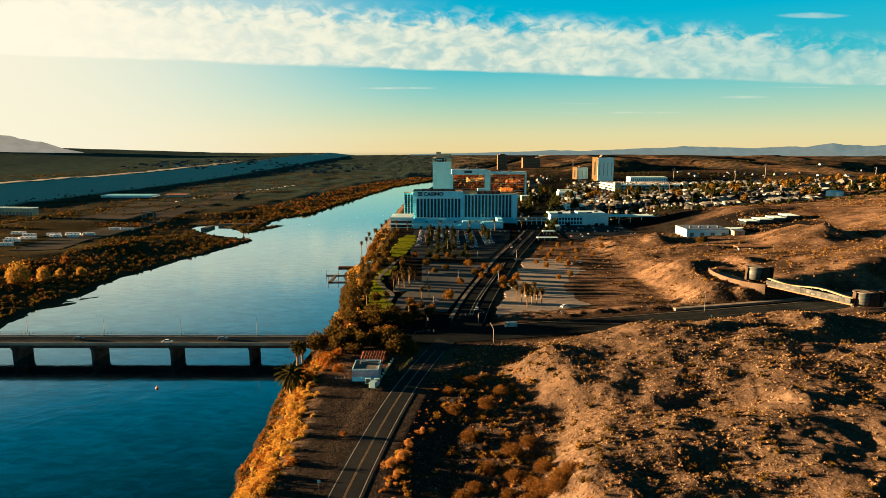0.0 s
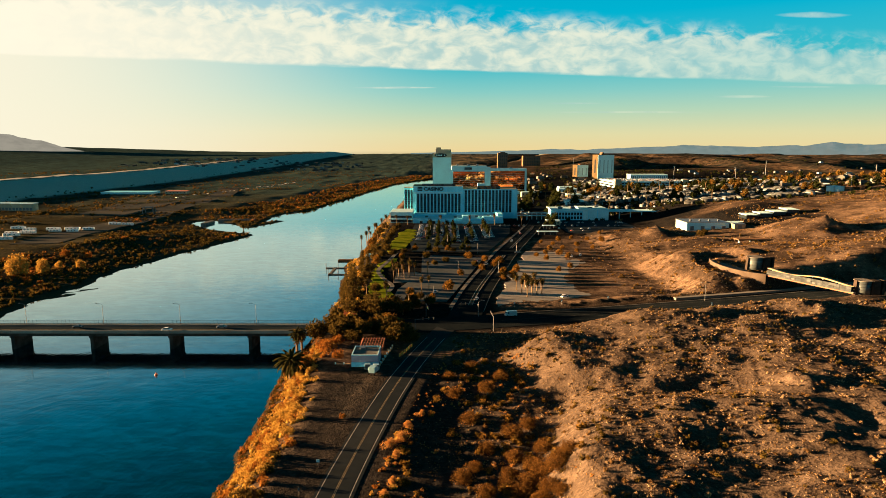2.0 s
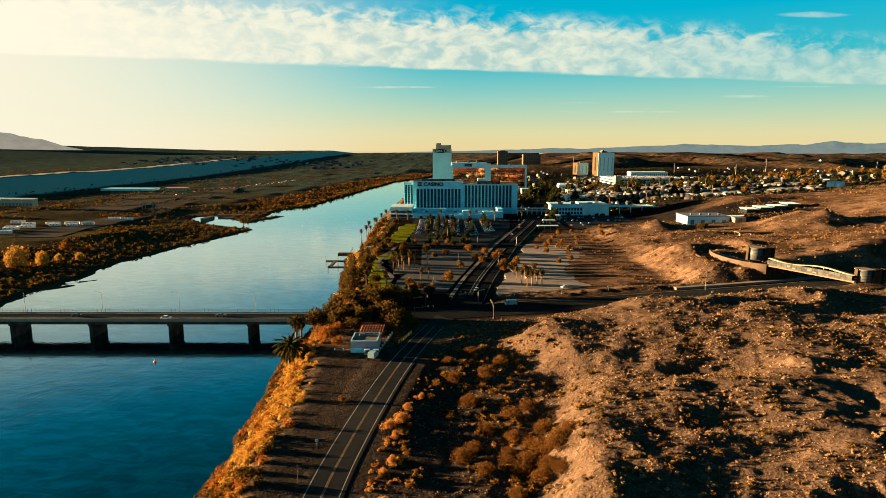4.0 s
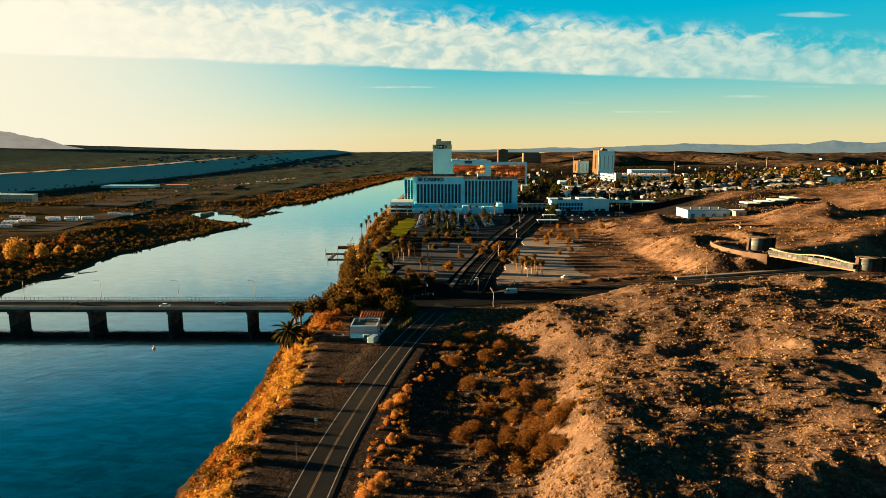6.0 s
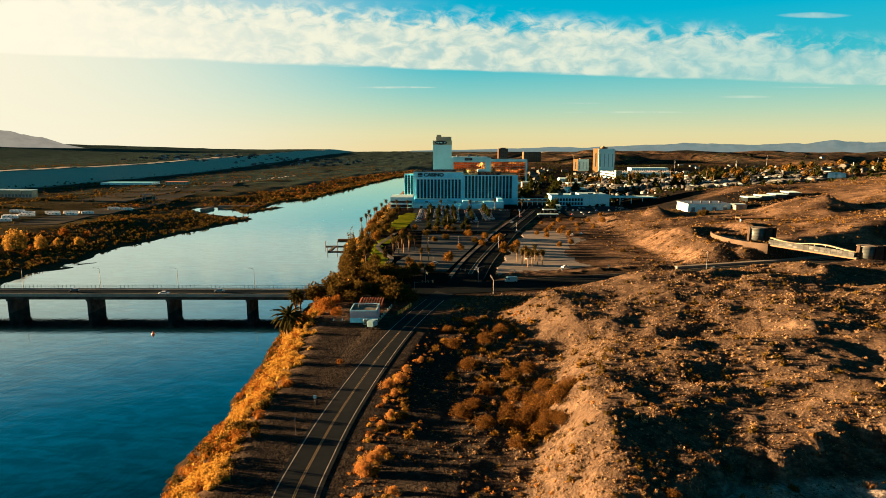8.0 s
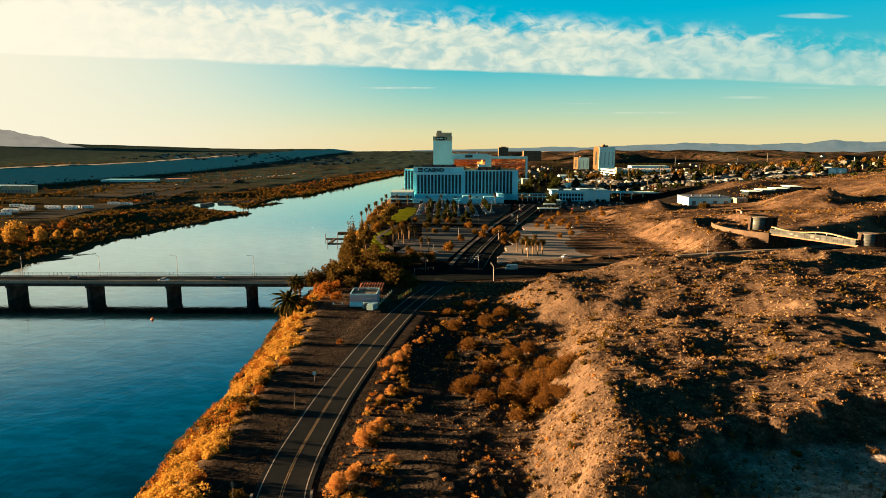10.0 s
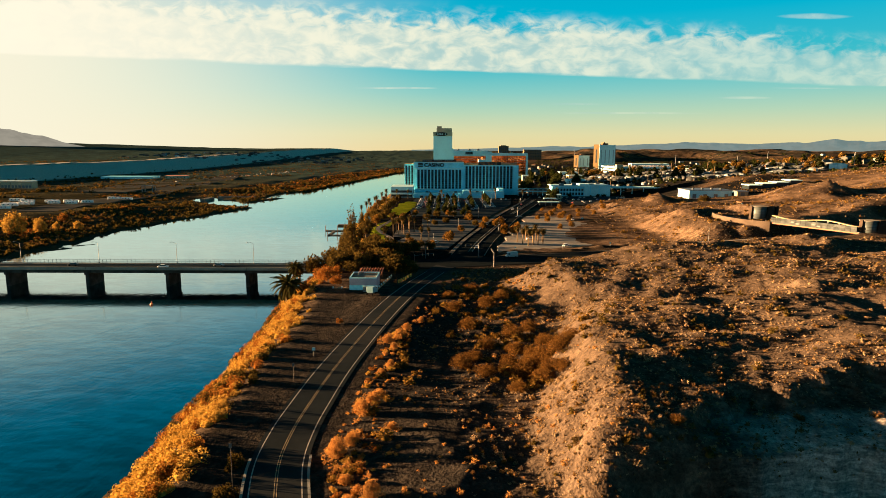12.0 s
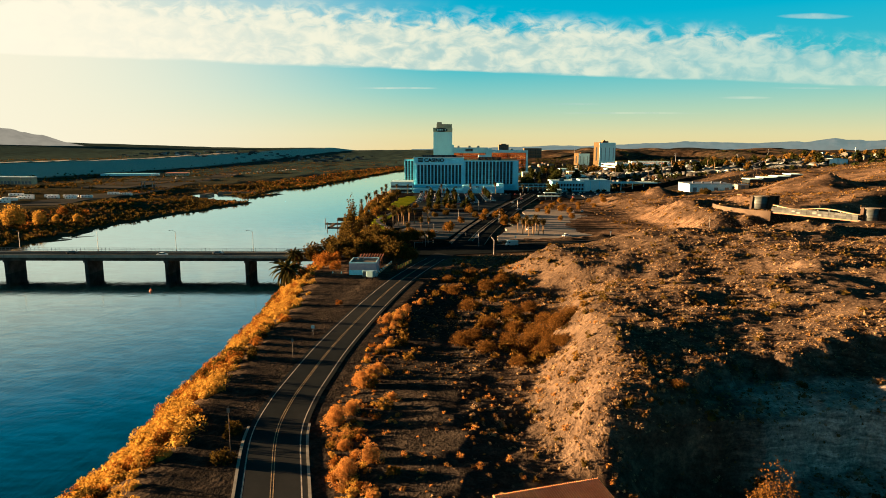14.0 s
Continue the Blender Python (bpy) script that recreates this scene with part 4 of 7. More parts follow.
    for x, y in ((-20, -30), (-5, -25), (12, -34), (36, -28), (50, -20), (-28, -12)):
        boxed("roof_unit", (x, x + 3.2, y, y + 2.4, 17.75 - g, 19.4 - g), M_STEEL, t, bevel=0.08)
    # signs
    lettering("CASINO", t, -22.5, -0.55, 45.6 - g, 5.6, M_SIGNBLACK, 23.0)
    for z in (45.3, 47.0, 48.6):
        boxed("logo_bar", (-29.5, -24.0, -0.6, -0.02, z - g, z + 1.2 - g), M_SIGNBLACK, t)
    boxed("roof_sign", (-24.5, 14.5, 1.0, 1.5, 50.9 - g, 53.6 - g), M_SIGNBLACK, t, "black roof sign panel")
    bars(t, -23, 13.5, 0.98, 51.6 - g, 52.9 - g, 15, M_STEEL)
    boxed("roof_sign", (40, 66.5, 2.0, 2.5, 47.2 - g, 51.2 - g), M_SIGNBLACK, t, "black roof sign with red bars")
    bars(t, 42, 64, 1.98, 49.4 - g, 50.6 - g, 14, M_SIGNRED)
    bars(t, 44, 62, 1.98, 47.9 - g, 49.0 - g, 12, M_SIGNRED)
    boxed("stair_head", (40.5, 49.5, 8, 14, 47.3 - g, 53.6 - g), M_WHITE, t)


make_hotel()


def make_tower():
    t = thing("hotel_tower", "tall white windowless hotel tower with a tan crown", "hotel", (0, 820, 12.4))
    g = 12.4
    boxed("wall", (-13.6, 11.0, 0, 26, 0, 82.5 - g), M_WHITE, t)
    boxed("crown", (-13.9, 11.3, -0.3, 26.3, 82.5 - g, 88.0 - g), M_CREAM, t)
    boxed("penthouse", (-9.6, 10.6, 4, 22, 88.0 - g, 93.0 - g), M_CREAM, t)
    boxed("lift_head", (-8.9, -2.8, 6, 16, 93.0 - g, 95.6 - g), M_CREAM, t)
    bm = bmesh.new()
    bmesh.ops.create_cone(bm, cap_ends=True, segments=24, radius1=1, radius2=1, depth=0.5, matrix=Matrix.Translation((-3.0, -0.6, 85.2 - g)) @ Matrix.Diagonal((8.0, 1, 2.6, 1)) @ pose(0, 0, 0, 90))
    part("logo_plate", bm, M_SIGNBLACK, t, "black oval sign plate")
    bars(t, -9.0, 3.5, -0.9, 84.5 - g, 86.0 - g, 6, M_WHITE)
    boxed("side_stair", (11.0, 13.5, 4, 20, 0, 66 - g), M_WHITE, t)
    for k in range(14):
        z = 16 + 4.6 * k
        if z < 80:
            boxed("window_band", (11.0 - 0.02, 11.06, 21, 25.5, z - g, z + 1.6 - g), M_TEALWIN, t)


make_tower()

# mirror panes; the orange of reflected sunlit desert is in their tint
M_MIRROR = bpy.data.materials.new("sunset_tinted_mirror")
M_MIRROR.use_nodes = True
N_ = Nodes(M_MIRROR.node_tree)
b_ = N_.add("ShaderNodeBsdfPrincipled", **{"Base Color": N_.ramp(N_.add("ShaderNodeObjectInfo").outputs["Random"], [(0.0, (0.58, 0.21, 0.08)), (1.0, (0.92, 0.36, 0.13))]), "Metallic": 1.0, "Roughness": 0.05})
N_.add("ShaderNodeOutputMaterial", Surface=b_.outputs[0])


def make_mirror_hotel():
    t = thing("mirror_hotel", "broad hotel with mirror glass tinted like sunlit desert between white end walls", "hotel", (0, 1110, 12.4))
    g = 12.4
    boxed("wall", (15.5, 78.5, 1, 24, 0, 64 - g), M_WHITE, t)
    boxed("wall", (78.5, 150, 1, 24, 0, 59.5 - g), M_WHITE, t)
    boxed("column", (74.8, 85.3, -1.5, 1, 0, 62.5 - g), M_WHITE, t)
    boxed("end_wall", (146.8, 150.2, -1.2, 1, 0, 58.5 - g), M_WHITE, t)
    boxed("fascia", (15.5, 74.8, -0.8, 1, 54.2 - g, 64 - g), M_WHITE, t)
    boxed("fascia", (85.3, 146.8, -0.8, 1, 55.2 - g, 59.5 - g), M_WHITE, t)
    boxed("roof_sign", (38.5, 51.5, -1.6, -0.8, 57.2 - g, 61.5 - g), M_SIGNBLACK, t, "dark scrolled roof sign")
    bars(t, 40, 50.5, -1.7, 58.4 - g, 60.2 - g, 5, M_STEEL)
    rng = random.Random(5)
    first = None
    for x0, x1, z1, cols in ((17.2, 74.6, 54.0, 14), (85.5, 146.6, 55.0, 15)):
        rows, z0 = 10, 14.0
        w, h = (x1 - x0) / cols, (z1 - z0) / rows
        for c in range(cols):
            for r in range(rows):
                if first is None:
                    first = boxed("pane", (-0.47, 0.47, -0.1, 0.1, -0.45, 0.45), M_MIRROR, t)
                    o = first
                else:
                    o = shared("pane", t, first, (0, 0, 0))
                o.location = (x0 + (c + 0.5) * w, 0.6, z0 + (r + 0.5) * h - g)
                o.scale = (w, 1, h)
                o.rotation_euler = (rng.gauss(0.006, 0.0015), 0, 0.09 + rng.gauss(0, 0.002))
        for c in range(cols + 1):
            boxed("mullion", (x0 + c * w - 0.12, x0 + c * w + 0.12, 0.2, 0.75, z0 - g, z1 - g), M_BROWN, t)
    for x in (24, 44, 60, 100, 120):
        boxed("roof_unit", (x, x + 4, 8, 12, (64 if x < 78 else 59.5) - g, (67 if x < 78 else 62) - g), M_STEEL, t, bevel=0.1)
    boxed("podium", (20, 150, -30, 0, 0, 7), M_PALEBLUE, t)


make_mirror_hotel()


def tower_block(name, label, x0, x1, y0, y1, z0, z1, mat, cols, rows, side=None, cap=None, glass=None, turn=0.0):
    """A plain tower with windows on its front and lit side strip."""
    t = thing(name, label, "tower", ((x0 + x1) / 2, y0, z0), turn)
    w, d, h = (x1 - x0) / 2, y1 - y0, z1 - z0
    boxed("wall", (-w, w, 0, d, 0, h), mat, t)
    boxed("parapet", (-w - 0.3, w + 0.3, -0.3, d + 0.3, h, h + 1.2), mat, t)
    first = None
    for c in range(cols):
        for r in range(rows):
            loc = (-w + (c + 0.5) * 2 * w / cols, -0.05, (r + 0.55) * h / rows)
            if first is None:
                first = boxed("window", (-w / cols * (0.6 if rows > 1 else 0.22), w / cols * (0.6 if rows > 1 else 0.22), -0.1, 0.1, -h / rows * 0.27, h / rows * 0.27), glass or M_TEALWIN, t)
                first.location = loc
            else:
                shared("window", t, first, loc)
    if side:
        boxed("side_panel", (-w - 0.25, -w, d * 0.1, d * 0.9, 0, h), side, t)
    for cx, cw, ch in cap or ():
        boxed("plant_room", (cx - cw, cx + cw, d * 0.25, d * 0.75, h + 1.2, h + ch), M_BROWN, t)
    return t


tower_block("dark_tower", "slender dark brown tower far off", 209, 246, 2370, 2400, 16, 80, M_BROWN, 5, 12, cap=((0, 10, 4),), glass=M_GLASS)
tower_block("brown_building", "wide brown hotel block far off", 322, 392, 2500, 2540, 20, 67, M_BROWN, 10, 8, glass=M_GLASS)
tower_block("white_tower", "tall white tower with a sunlit tan flank", 400, 441, 1600, 1640, 16, 78, M_WHITE, 4, 1, M_FLANK, ((-3, 7, 5.5), (-6, 2, 8)), glass=M_SLIT)
tower_block("white_tower", "white tower annex with a sunlit tan flank", 386, 402, 1606, 1622, 16, 79, M_FLANK, 1, 1, turn=-40)
tower_block("white_tower", "shorter white tower with a corner tinted as sunlit", 366, 396, 1690, 1720, 14, 50, M_WHITE, 3, 1, M_FLANK, ((-2, 5, 4),), glass=M_SLIT)
tower_block("white_tower", "low annex of a white tower tinted as sunlit", 354, 368, 1694, 1708, 14, 51, M_FLANK, 1, 1, turn=-40)


def make_garage():
    t = thing("parking_garage", "long low white parking garage with cars on its roof", "garage", (388, 1150, ground_at(388, 1150) - 1.5))
    for k, z in enumerate((0, 5.0, 10.0)):
        boxed("floor_slab", (-68, 68, 0, 110, z + 2.6, z + 5.0), M_WHITE, t)
        boxed("dark_storey", (-66, 66, 1.2, 108, z, z + 2.6), M_GLASS, t)
    for k in range(24):
        x = -67 + 5.8 * k
        boxed("column", (x - 0.4, x + 0.4, -0.1, 0.6, 0, 12.6), M_WHITE, t)
    boxed("stair_tower", (-68, -56, -3, 6, 0, 19.5), M_CREAM, t)
    boxed("stair_tower", (58, 68, -3, 6, 0, 18.5), M_CREAM, t)


make_garage()


def make_hall():
    t = thing("low_hall", "low white hall with a glazed front and flat roof", "hall", (0, 700, 12.8))
    boxed("wall", (128, 160, 0, 45, 0, 10.5), M_PALEBLUE, t)
    boxed("wall", (160, 189, -2, 40, 0, 12), M_WHITE, t)
    boxed("roof", (126, 162, -1.5, 46, 10.5, 11.4), M_WHITE, t)
    boxed("roof", (159, 190, -3, 41, 12, 12.8), M_WHITE, t)
    for k in range(9):
        x = 129.5 + 3.4 * k
        for z in (1.2, 5.6):
            boxed("window", (x, x + 2.4, -0.12, 0.1, z, z + 3.2), M_GLASS, t)
    for x in (166, 176):
        boxed("pilaster", (x, x + 0.8, -2.4, -2, 0, 12), M_PALEBLUE, t)
    boxed("canopy_roof", (189, 272, 8, 26, 8.8, 10.2), M_WHITE, t, "long white canopy roof")
    for k in range(7):
        x = 191 + 13 * k
        boxed("canopy_post", (x, x + 0.7, 9, 9.7, 0, 8.8), M_WHITE, t)
    for x, y in ((134, 12), (150, 20), (168, 10), (178, 22)):
        boxed("roof_unit", (x, x + 5, y, y + 4, 11.2, 14), M_STEEL, t, bevel=0.1)


make_hall()


def flat_building(name, label, cat, x0, x1, y0, y1, h, mat, roof, doors=0, windows=0, turn=0.0, z=None, group=""):
    cx, cy = (x0 + x1) / 2, (y0 + y1) / 2
    z = ground_at(cx, cy) - 0.3 if z is None else z
    t = thing(name, label, cat, (cx, cy, z), turn, group)
    w, d = (x1 - x0) / 2, (y1 - y0) / 2
    boxed("wall", (-w, w, -d, d, 0, h), mat, t)
    bm = bmesh.new()
    box(bm, -w - 0.4, w + 0.4, -d - 0.4, d + 0.4, h, h + 0.35)
    vs = [v for v in bm.verts if v.co.z > h + 0.2 and v.co.y > 0]
    bmesh.ops.translate(bm, vec=(0, 0, 0.5), verts=vs)
    part("roof", bm, roof, t)
    for k in range(doors):
        x = -w + (k + 0.5) * 2 * w / doors
        boxed("roller_door", (x - 1.6, x + 1.6, -d - 0.06, -d + 0.05, 0.3, min(h - 0.6, 4.0)), M_STEEL, t)
    for k in range(windows):
        x = -w + (k + 0.5) * 2 * w / windows
        boxed("window", (x - 0.8, x + 0.8, -d - 0.06, -d + 0.05, h * 0.4, h * 0.75), M_GLASS, t)
    return t


ware = flat_building("warehouse", "white steel warehouse with roller doors on the terrace", "warehouse", 208, 244, 520, 545, 6.8, M_WHITE, M_STEEL, doors=4, z=24.2)
for x in (-12, -4, 4, 12):
    boxed("roof_vent", (x, x + 1.4, -4, -2.4, 7.2, 8.6), M_STEEL, ware)
flat_building("storage_shed", "cream storage shed with a flat roof", "shed", 253, 270, 540, 552, 5.6, M_CREAM, M_WHITE, doors=1, z=22.5)
flat_building("storage_shed", "small rust-red shed beside the warehouse", "shed", 243, 252, 508, 514, 3.6, M_TAN, M_STEEL, doors=1)
for k in range(4):
    flat_building("carport", "long white carport roof over parked vehicles", "carport", 278 + 14 * k, 289 + 14 * k, 560 + 3 * k, 574 + 3 * k, 3.4, M_GLASS, M_WHITE, group="carports")


def make_pavilion():
    t = thing("pavilion", "open dark pavilion with a flat roof on white posts", "pavilion", (230, 452, 22.0))
    boxed("roof", (-12, 12, -4, 4, 4.6, 5.3), M_BROWN, t)
    boxed("fascia", (-12.3, 12.3, -4.3, -4.0, 4.4, 5.4), M_BROWN, t)
    for x in (-11, -3, 3, 11):
        boxed("post", (x - 0.4, x + 0.4, -3.6, -2.8, -1, 4.6), M_WHITE, t)
    boxed("back_wall", (-11.5, 11.5, 3.4, 3.9, -1, 4.6), M_BROWN, t)


make_pavilion()


def make_tank():
    t = thing("water_tank", "large white cylindrical steel water tank", "tank", (470, 738, 40.0))
    bm = bmesh.new()
    bmesh.ops.create_cone(bm, cap_ends=True, segments=40, radius1=9.2, radius2=9.2, depth=10, matrix=Matrix.Translation((0, 0, 4.6)))
    for f in bm.faces:
        f.smooth = len(f.verts) == 4
    part("shell", bm, M_WHITE, t)
    bm = bmesh.new()
    bmesh.ops.create_cone(bm, cap_ends=True, segments=40, radius1=9.3, radius2=0.4, depth=1.0, matrix=Matrix.Translation((0, 0, 10.1)))
    part("roof", bm, M_WHITE, t)
    bm = bmesh.new()
    rod(bm, (-6, -7.2, 0), (-6, -7.2, 10), 0.08)
    rod(bm, (-5.4, -7.7, 0), (-5.4, -7.7, 10), 0.08)
    part("ladder", bm, M_STEEL, t)
    m = thing("radio_mast", "thin pale lattice mast beside the tank", "mast", (486, 734, 40.0))
    bm = bmesh.new()
    rod(bm, (0, 0, 0), (0, 0, 23), 0.5, 0.3)
    part("pole", bm, M_STEEL, m)
    bm = bmesh.new()
    rod(bm, (-1, 0, 21), (1, 0, 21), 0.12)
    rod(bm, (-1, 0, 18), (1, 0, 18), 0.12)
    part("antenna", bm, M_WHITE, m)


make_tank()


# ---- the footbridge over the highway ----
M_PANEL = material("cream_panel", (0.058, 0.066, 0.070), 0.8, (0.036, 0.042, 0.045), 1.2, vary=0.22)
M_RUST = material("rust_steel", (0.20, 0.065, 0.03), 0.7, (0.15, 0.05, 0.025), 1.5)


def make_footbridge():
    t = thing("footbridge", "pedestrian bridge with cream panels and a wavy canopy", "footbridge", (0, 0, 0))
    a, b = Vector((171.5, 316, 0)), Vector((189.5, 276, 0))
    d = (b - a).normalized()
    n = Vector((d.y, -d.x, 0)) * -1
    if n.x > 0:
        n = -n
    L = (b - a).length
    turn = math.degrees(math.atan2(d.y, d.x))
    m = pose(a.x, a.y, 0, 0, 0, turn)
    side = -1 if (m.to_3x3() @ Vector((0, 1, 0))).x > 0 else 1

    def put(name, dims, mat, label=""):
        bm = bmesh.new()
        box(bm, *dims)
        bmesh.ops.transform(bm, matrix=m, verts=bm.verts)
        return part(name, bm, mat, t, label)

    put("deck", (-1, L + 1, -2.2, 2.2, 27.5, 28.0), M_CONCRETE)
    put("edge_beam", (-1, L + 1, side * 2.2 - 0.25, side * 2.2 + 0.25, 27.2, 27.75), M_RUST, "rust-red edge beam")
    put("edge_beam", (-1, L + 1, -side * 2.2 - 0.25, -side * 2.2 + 0.25, 27.2, 27.75), M_RUST)
    k, w = 0, L / 16
    for r in range(2):
        for k in range(16):
            z = 27.8 + r * 1.35
            put("panel", (k * w + 0.05, (k + 1) * w - 0.05, side * 2.3 - 0.08, side * 2.3 + 0.08, z, z + 1.3), M_PANEL)
    for k in (4, 5, 8, 9):
        put("sign_bar", (k * w + 0.3, (k + 0.75) * w, side * 2.42 - 0.03, side * 2.42 + 0.03, 28.8 - 0.6 * (k % 2), 29.5 - 0.6 * (k % 2)), M_SIGNBLACK)
    # a ribbon canopy that rises and falls along the far side
    v, f = [], []
    for k in range(49):
        s = k / 48 * L
        z = 30.9 + 0.7 * math.sin(s / L * math.pi * 2.6 + 2.6)
        for o in (-1.8, 1.6):
            v += [tuple(m @ Vector((s, -side * o, z + 0.12))), tuple(m @ Vector((s, -side * o, z - 0.12)))]
    for k in range(48):
        i = 4 * k
        f += [(i, i + 2, i + 6, i + 4), (i + 1, i + 5, i + 7, i + 3), (i, i + 4, i + 5, i + 1), (i + 2, i + 3, i + 7, i + 6)]
    raw("canopy", v, f, M_TAN, t, "tan wavy canopy", smooth=True)
    for k in range(0, 49, 6):
        s = k / 48 * L
        z = 30.8 + 0.7 * math.sin(s / L * math.pi * 2.6 + 2.6)
        put("canopy_post", (s - 0.1, s + 0.1, -side * 1.9 - 0.1, -side * 1.9 + 0.1, 28, z), M_STEEL)


make_footbridge()


M_STONEDARK = material("dark_stone", (0.045, 0.034, 0.028), 0.9, (0.028, 0.022, 0.018), 1.5, 0.05, 4.0)



def stair_tower(at, r, turn, label):
    t = thing("stair_tower", label, "tower", at, turn, "towers of the footbridge")
    bm = bmesh.new()
    bmesh.ops.create_cone(bm, cap_ends=True, segments=32, radius1=r, radius2=r, depth=6.5, matrix=Matrix.Translation((-1.5, 0, 3.25)))
    for f in bm.faces:
        f.smooth = len(f.verts) == 4
    part("drum", bm, M_DRUM, t, "round grey metal drum")
    bm = bmesh.new()
    bmesh.ops.create_cone(bm, cap_ends=True, segments=24, radius1=r * 0.6, radius2=r * 0.6, depth=6.0, matrix=Matrix.Translation((r + 1.2, 1.5, 3.0)))
    part("lift_shaft", bm, M_DRUM, t, "smaller round metal shaft")
    for z in (0.8, 2.3, 3.8, 5.3):
        bm = bmesh.new()
        bmesh.ops.create_cone(bm, cap_ends=False, segments=32, radius1=r + 0.08, radius2=r + 0.08, depth=0.18, matrix=Matrix.Translation((-1.5, 0, z)))
        part("ring", bm, M_DARK, t)
    bm = bmesh.new()
    bmesh.ops.create_cone(bm, cap_ends=True, segments=32, radius1=r + 0.5, radius2=r + 0.5, depth=0.35, matrix=Matrix.Translation((-1.5, 0, 6.6)))
    part("roof", bm, M_CONCRETE, t, "pale flat disc roof")
    for x, half, y0, y1 in ((-1.7 - r, 0.3, -1.6, 0.6), (r - 0.9, 1.5, -r - 0.4, 1.0), (r + 3.4, 0.5, -2.4, 0.5)):
        bm = bmesh.new()
        box(bm, x - half, x + half, y0, y1, -6, 6.9)
        for v in bm.verts:
            if v.co.z < 0:
                v.co.x += (v.co.x - x) * 0.6 - 0.6
        part("buttress", bm, M_STONEDARK, t, "dark battered stone buttress")


stair_tower((172, 330, 28.2), 4.0, 0, "round metal stair tower with dark stone buttresses")
stair_tower((195, 276.5, 26.6), 3.4, 0, "smaller round stair tower with dark buttresses")


def plaza_wall():
    """The curved terrace wall beside the stair tower."""
    v, f = [], []
    n = 40
    for k in range(n + 1):
        a = math.radians(140 + 115 * k / n)
        for r in (17.0, 17.6):
            x, y = 173 + r * math.cos(a) * 0.95, 344 + r * math.sin(a) * 1.75
            z1 = 28.3
            v += [(x, y, 23.0), (x, y, z1)]
    for k in range(n):
        i = 4 * k
        f += [(i, i + 1, i + 5, i + 4), (i + 2, i + 6, i + 7, i + 3), (i + 1, i + 3, i + 7, i + 5)]
    tagged(raw("terrace_wall", v, f, M_BLOCK), "curved cream terrace wall beside the stair tower", "wall", kind="structure")
    slab("plaza", "pale concrete terrace behind a curved wall", "plaza", [(173 + 17 * math.cos(math.radians(140 + 115 * k / 20)) * 0.95, 344 + 17 * math.sin(math.radians(140 + 115 * k / 20)) * 1.75) for k in range(21)], 27.5, M_CONCRETE, 2)


plaza_wall()


# ---- the pump house beside the road ----
M_LILAC = material("faded_lilac_stucco", (0.42, 0.36, 0.42), 0.85, (0.36, 0.31, 0.36), 0.8)


def make_shack():
    t = thing("pump_house", "small flat-roofed pale block building beside the road", "building", (-28, 216.5, 14.0))
    boxed("wall", (-4.8, 4.8, -5.2, 5.2, 0, 5.3), M_LILAC, t)
    boxed("lower_wall", (-4.86, 4.86, -5.26, -5.2, 0, 2.9), M_PALEBLUE, t, "pale blue painted lower wall")
    boxed("roof", (-4.5, 4.5, -4.9, 4.9, 5.3, 5.4), M_CONCRETE, t)
    for d in ((-4.8, 4.8, -5.2, -4.9, 5.3, 5.75), (-4.8, 4.8, 4.9, 5.2, 5.3, 5.75), (-4.8, -4.5, -4.9, 4.9, 5.3, 5.75), (4.5, 4.8, -4.9, 4.9, 5.3, 5.75)):
        boxed("parapet", d, M_WHITE, t)
    door = boxed("door", (1.2, 2.2, -5.3, -5.2, 0, 2.1), M_STEEL, t)
    boxed("handle", (2.0, 2.08, -5.36, -5.3, 0.95, 1.15), M_DARK, door)
    boxed("roof_unit", (-2.5, -0.5, 1, 3, 5.4, 6.3), M_STEEL, t, bevel=0.06)
    w = thing("block_wall", "pinkish block yard wall with posts", "wall", (-23, 212, 13.6))
    for k in range(7):
        boxed("wall_panel", (0.2 + 0.45 * k, 0.5 + 0.45 * k, 3.2 * k, 3.2 * k + 2.9, 0, 2.0), M_TAN, w)
        boxed("post", (0.1 + 0.45 * k, 0.6 + 0.45 * k, 3.2 * k + 2.8, 3.2 * k + 3.3, 0, 2.4), M_WHITE, w)
    w2 = thing("block_wall", "low pinkish block wall on the river side", "wall", (-39, 214, 13.2))
    for k in range(2):
        boxed("wall_panel", (3.1 * k, 3.1 * k + 2.9, 0, 0.3, 0, 2.2), M_TAN, w2)
        boxed("post", (3.1 * k - 0.3, 3.1 * k + 0.1, -0.1, 0.4, 0, 2.6), M_WHITE, w2)
    p = thing("pergola", "rust-red steel pergola with open slats", "pergola", (-27.5, 230, 13.8))
    for x in (-4.2, 4.2):
        for y in (-3.6, 3.6):
            boxed("post", (x - 0.12, x + 0.12, y - 0.12, y + 0.12, 0, 4.1 + y * 0.17), M_RUST, p)
        bm = bmesh.new()
        rod(bm, (x, -4.2, 3.4), (x, 4.2, 4.8), 0.14)
        part("beam", bm, M_RUST, p)
    for k in range(6):
        y = -4 + 1.6 * k
        bm = bmesh.new()
        box(bm, -4.6, 4.6, y - 0.16, y + 0.16, 4.0 + y * 0.167, 4.12 + y * 0.167)
        part("slat", bm, M_RUST, p)
    for k in range(9):
        x = -4.2 + 1.05 * k
        bm = bmesh.new()
        rod(bm, (x, -4.2, 3.7), (x + 0.5, 4.2, 5.1), 0.17)
        part("slat", bm, M_RUST, p)


make_shack()


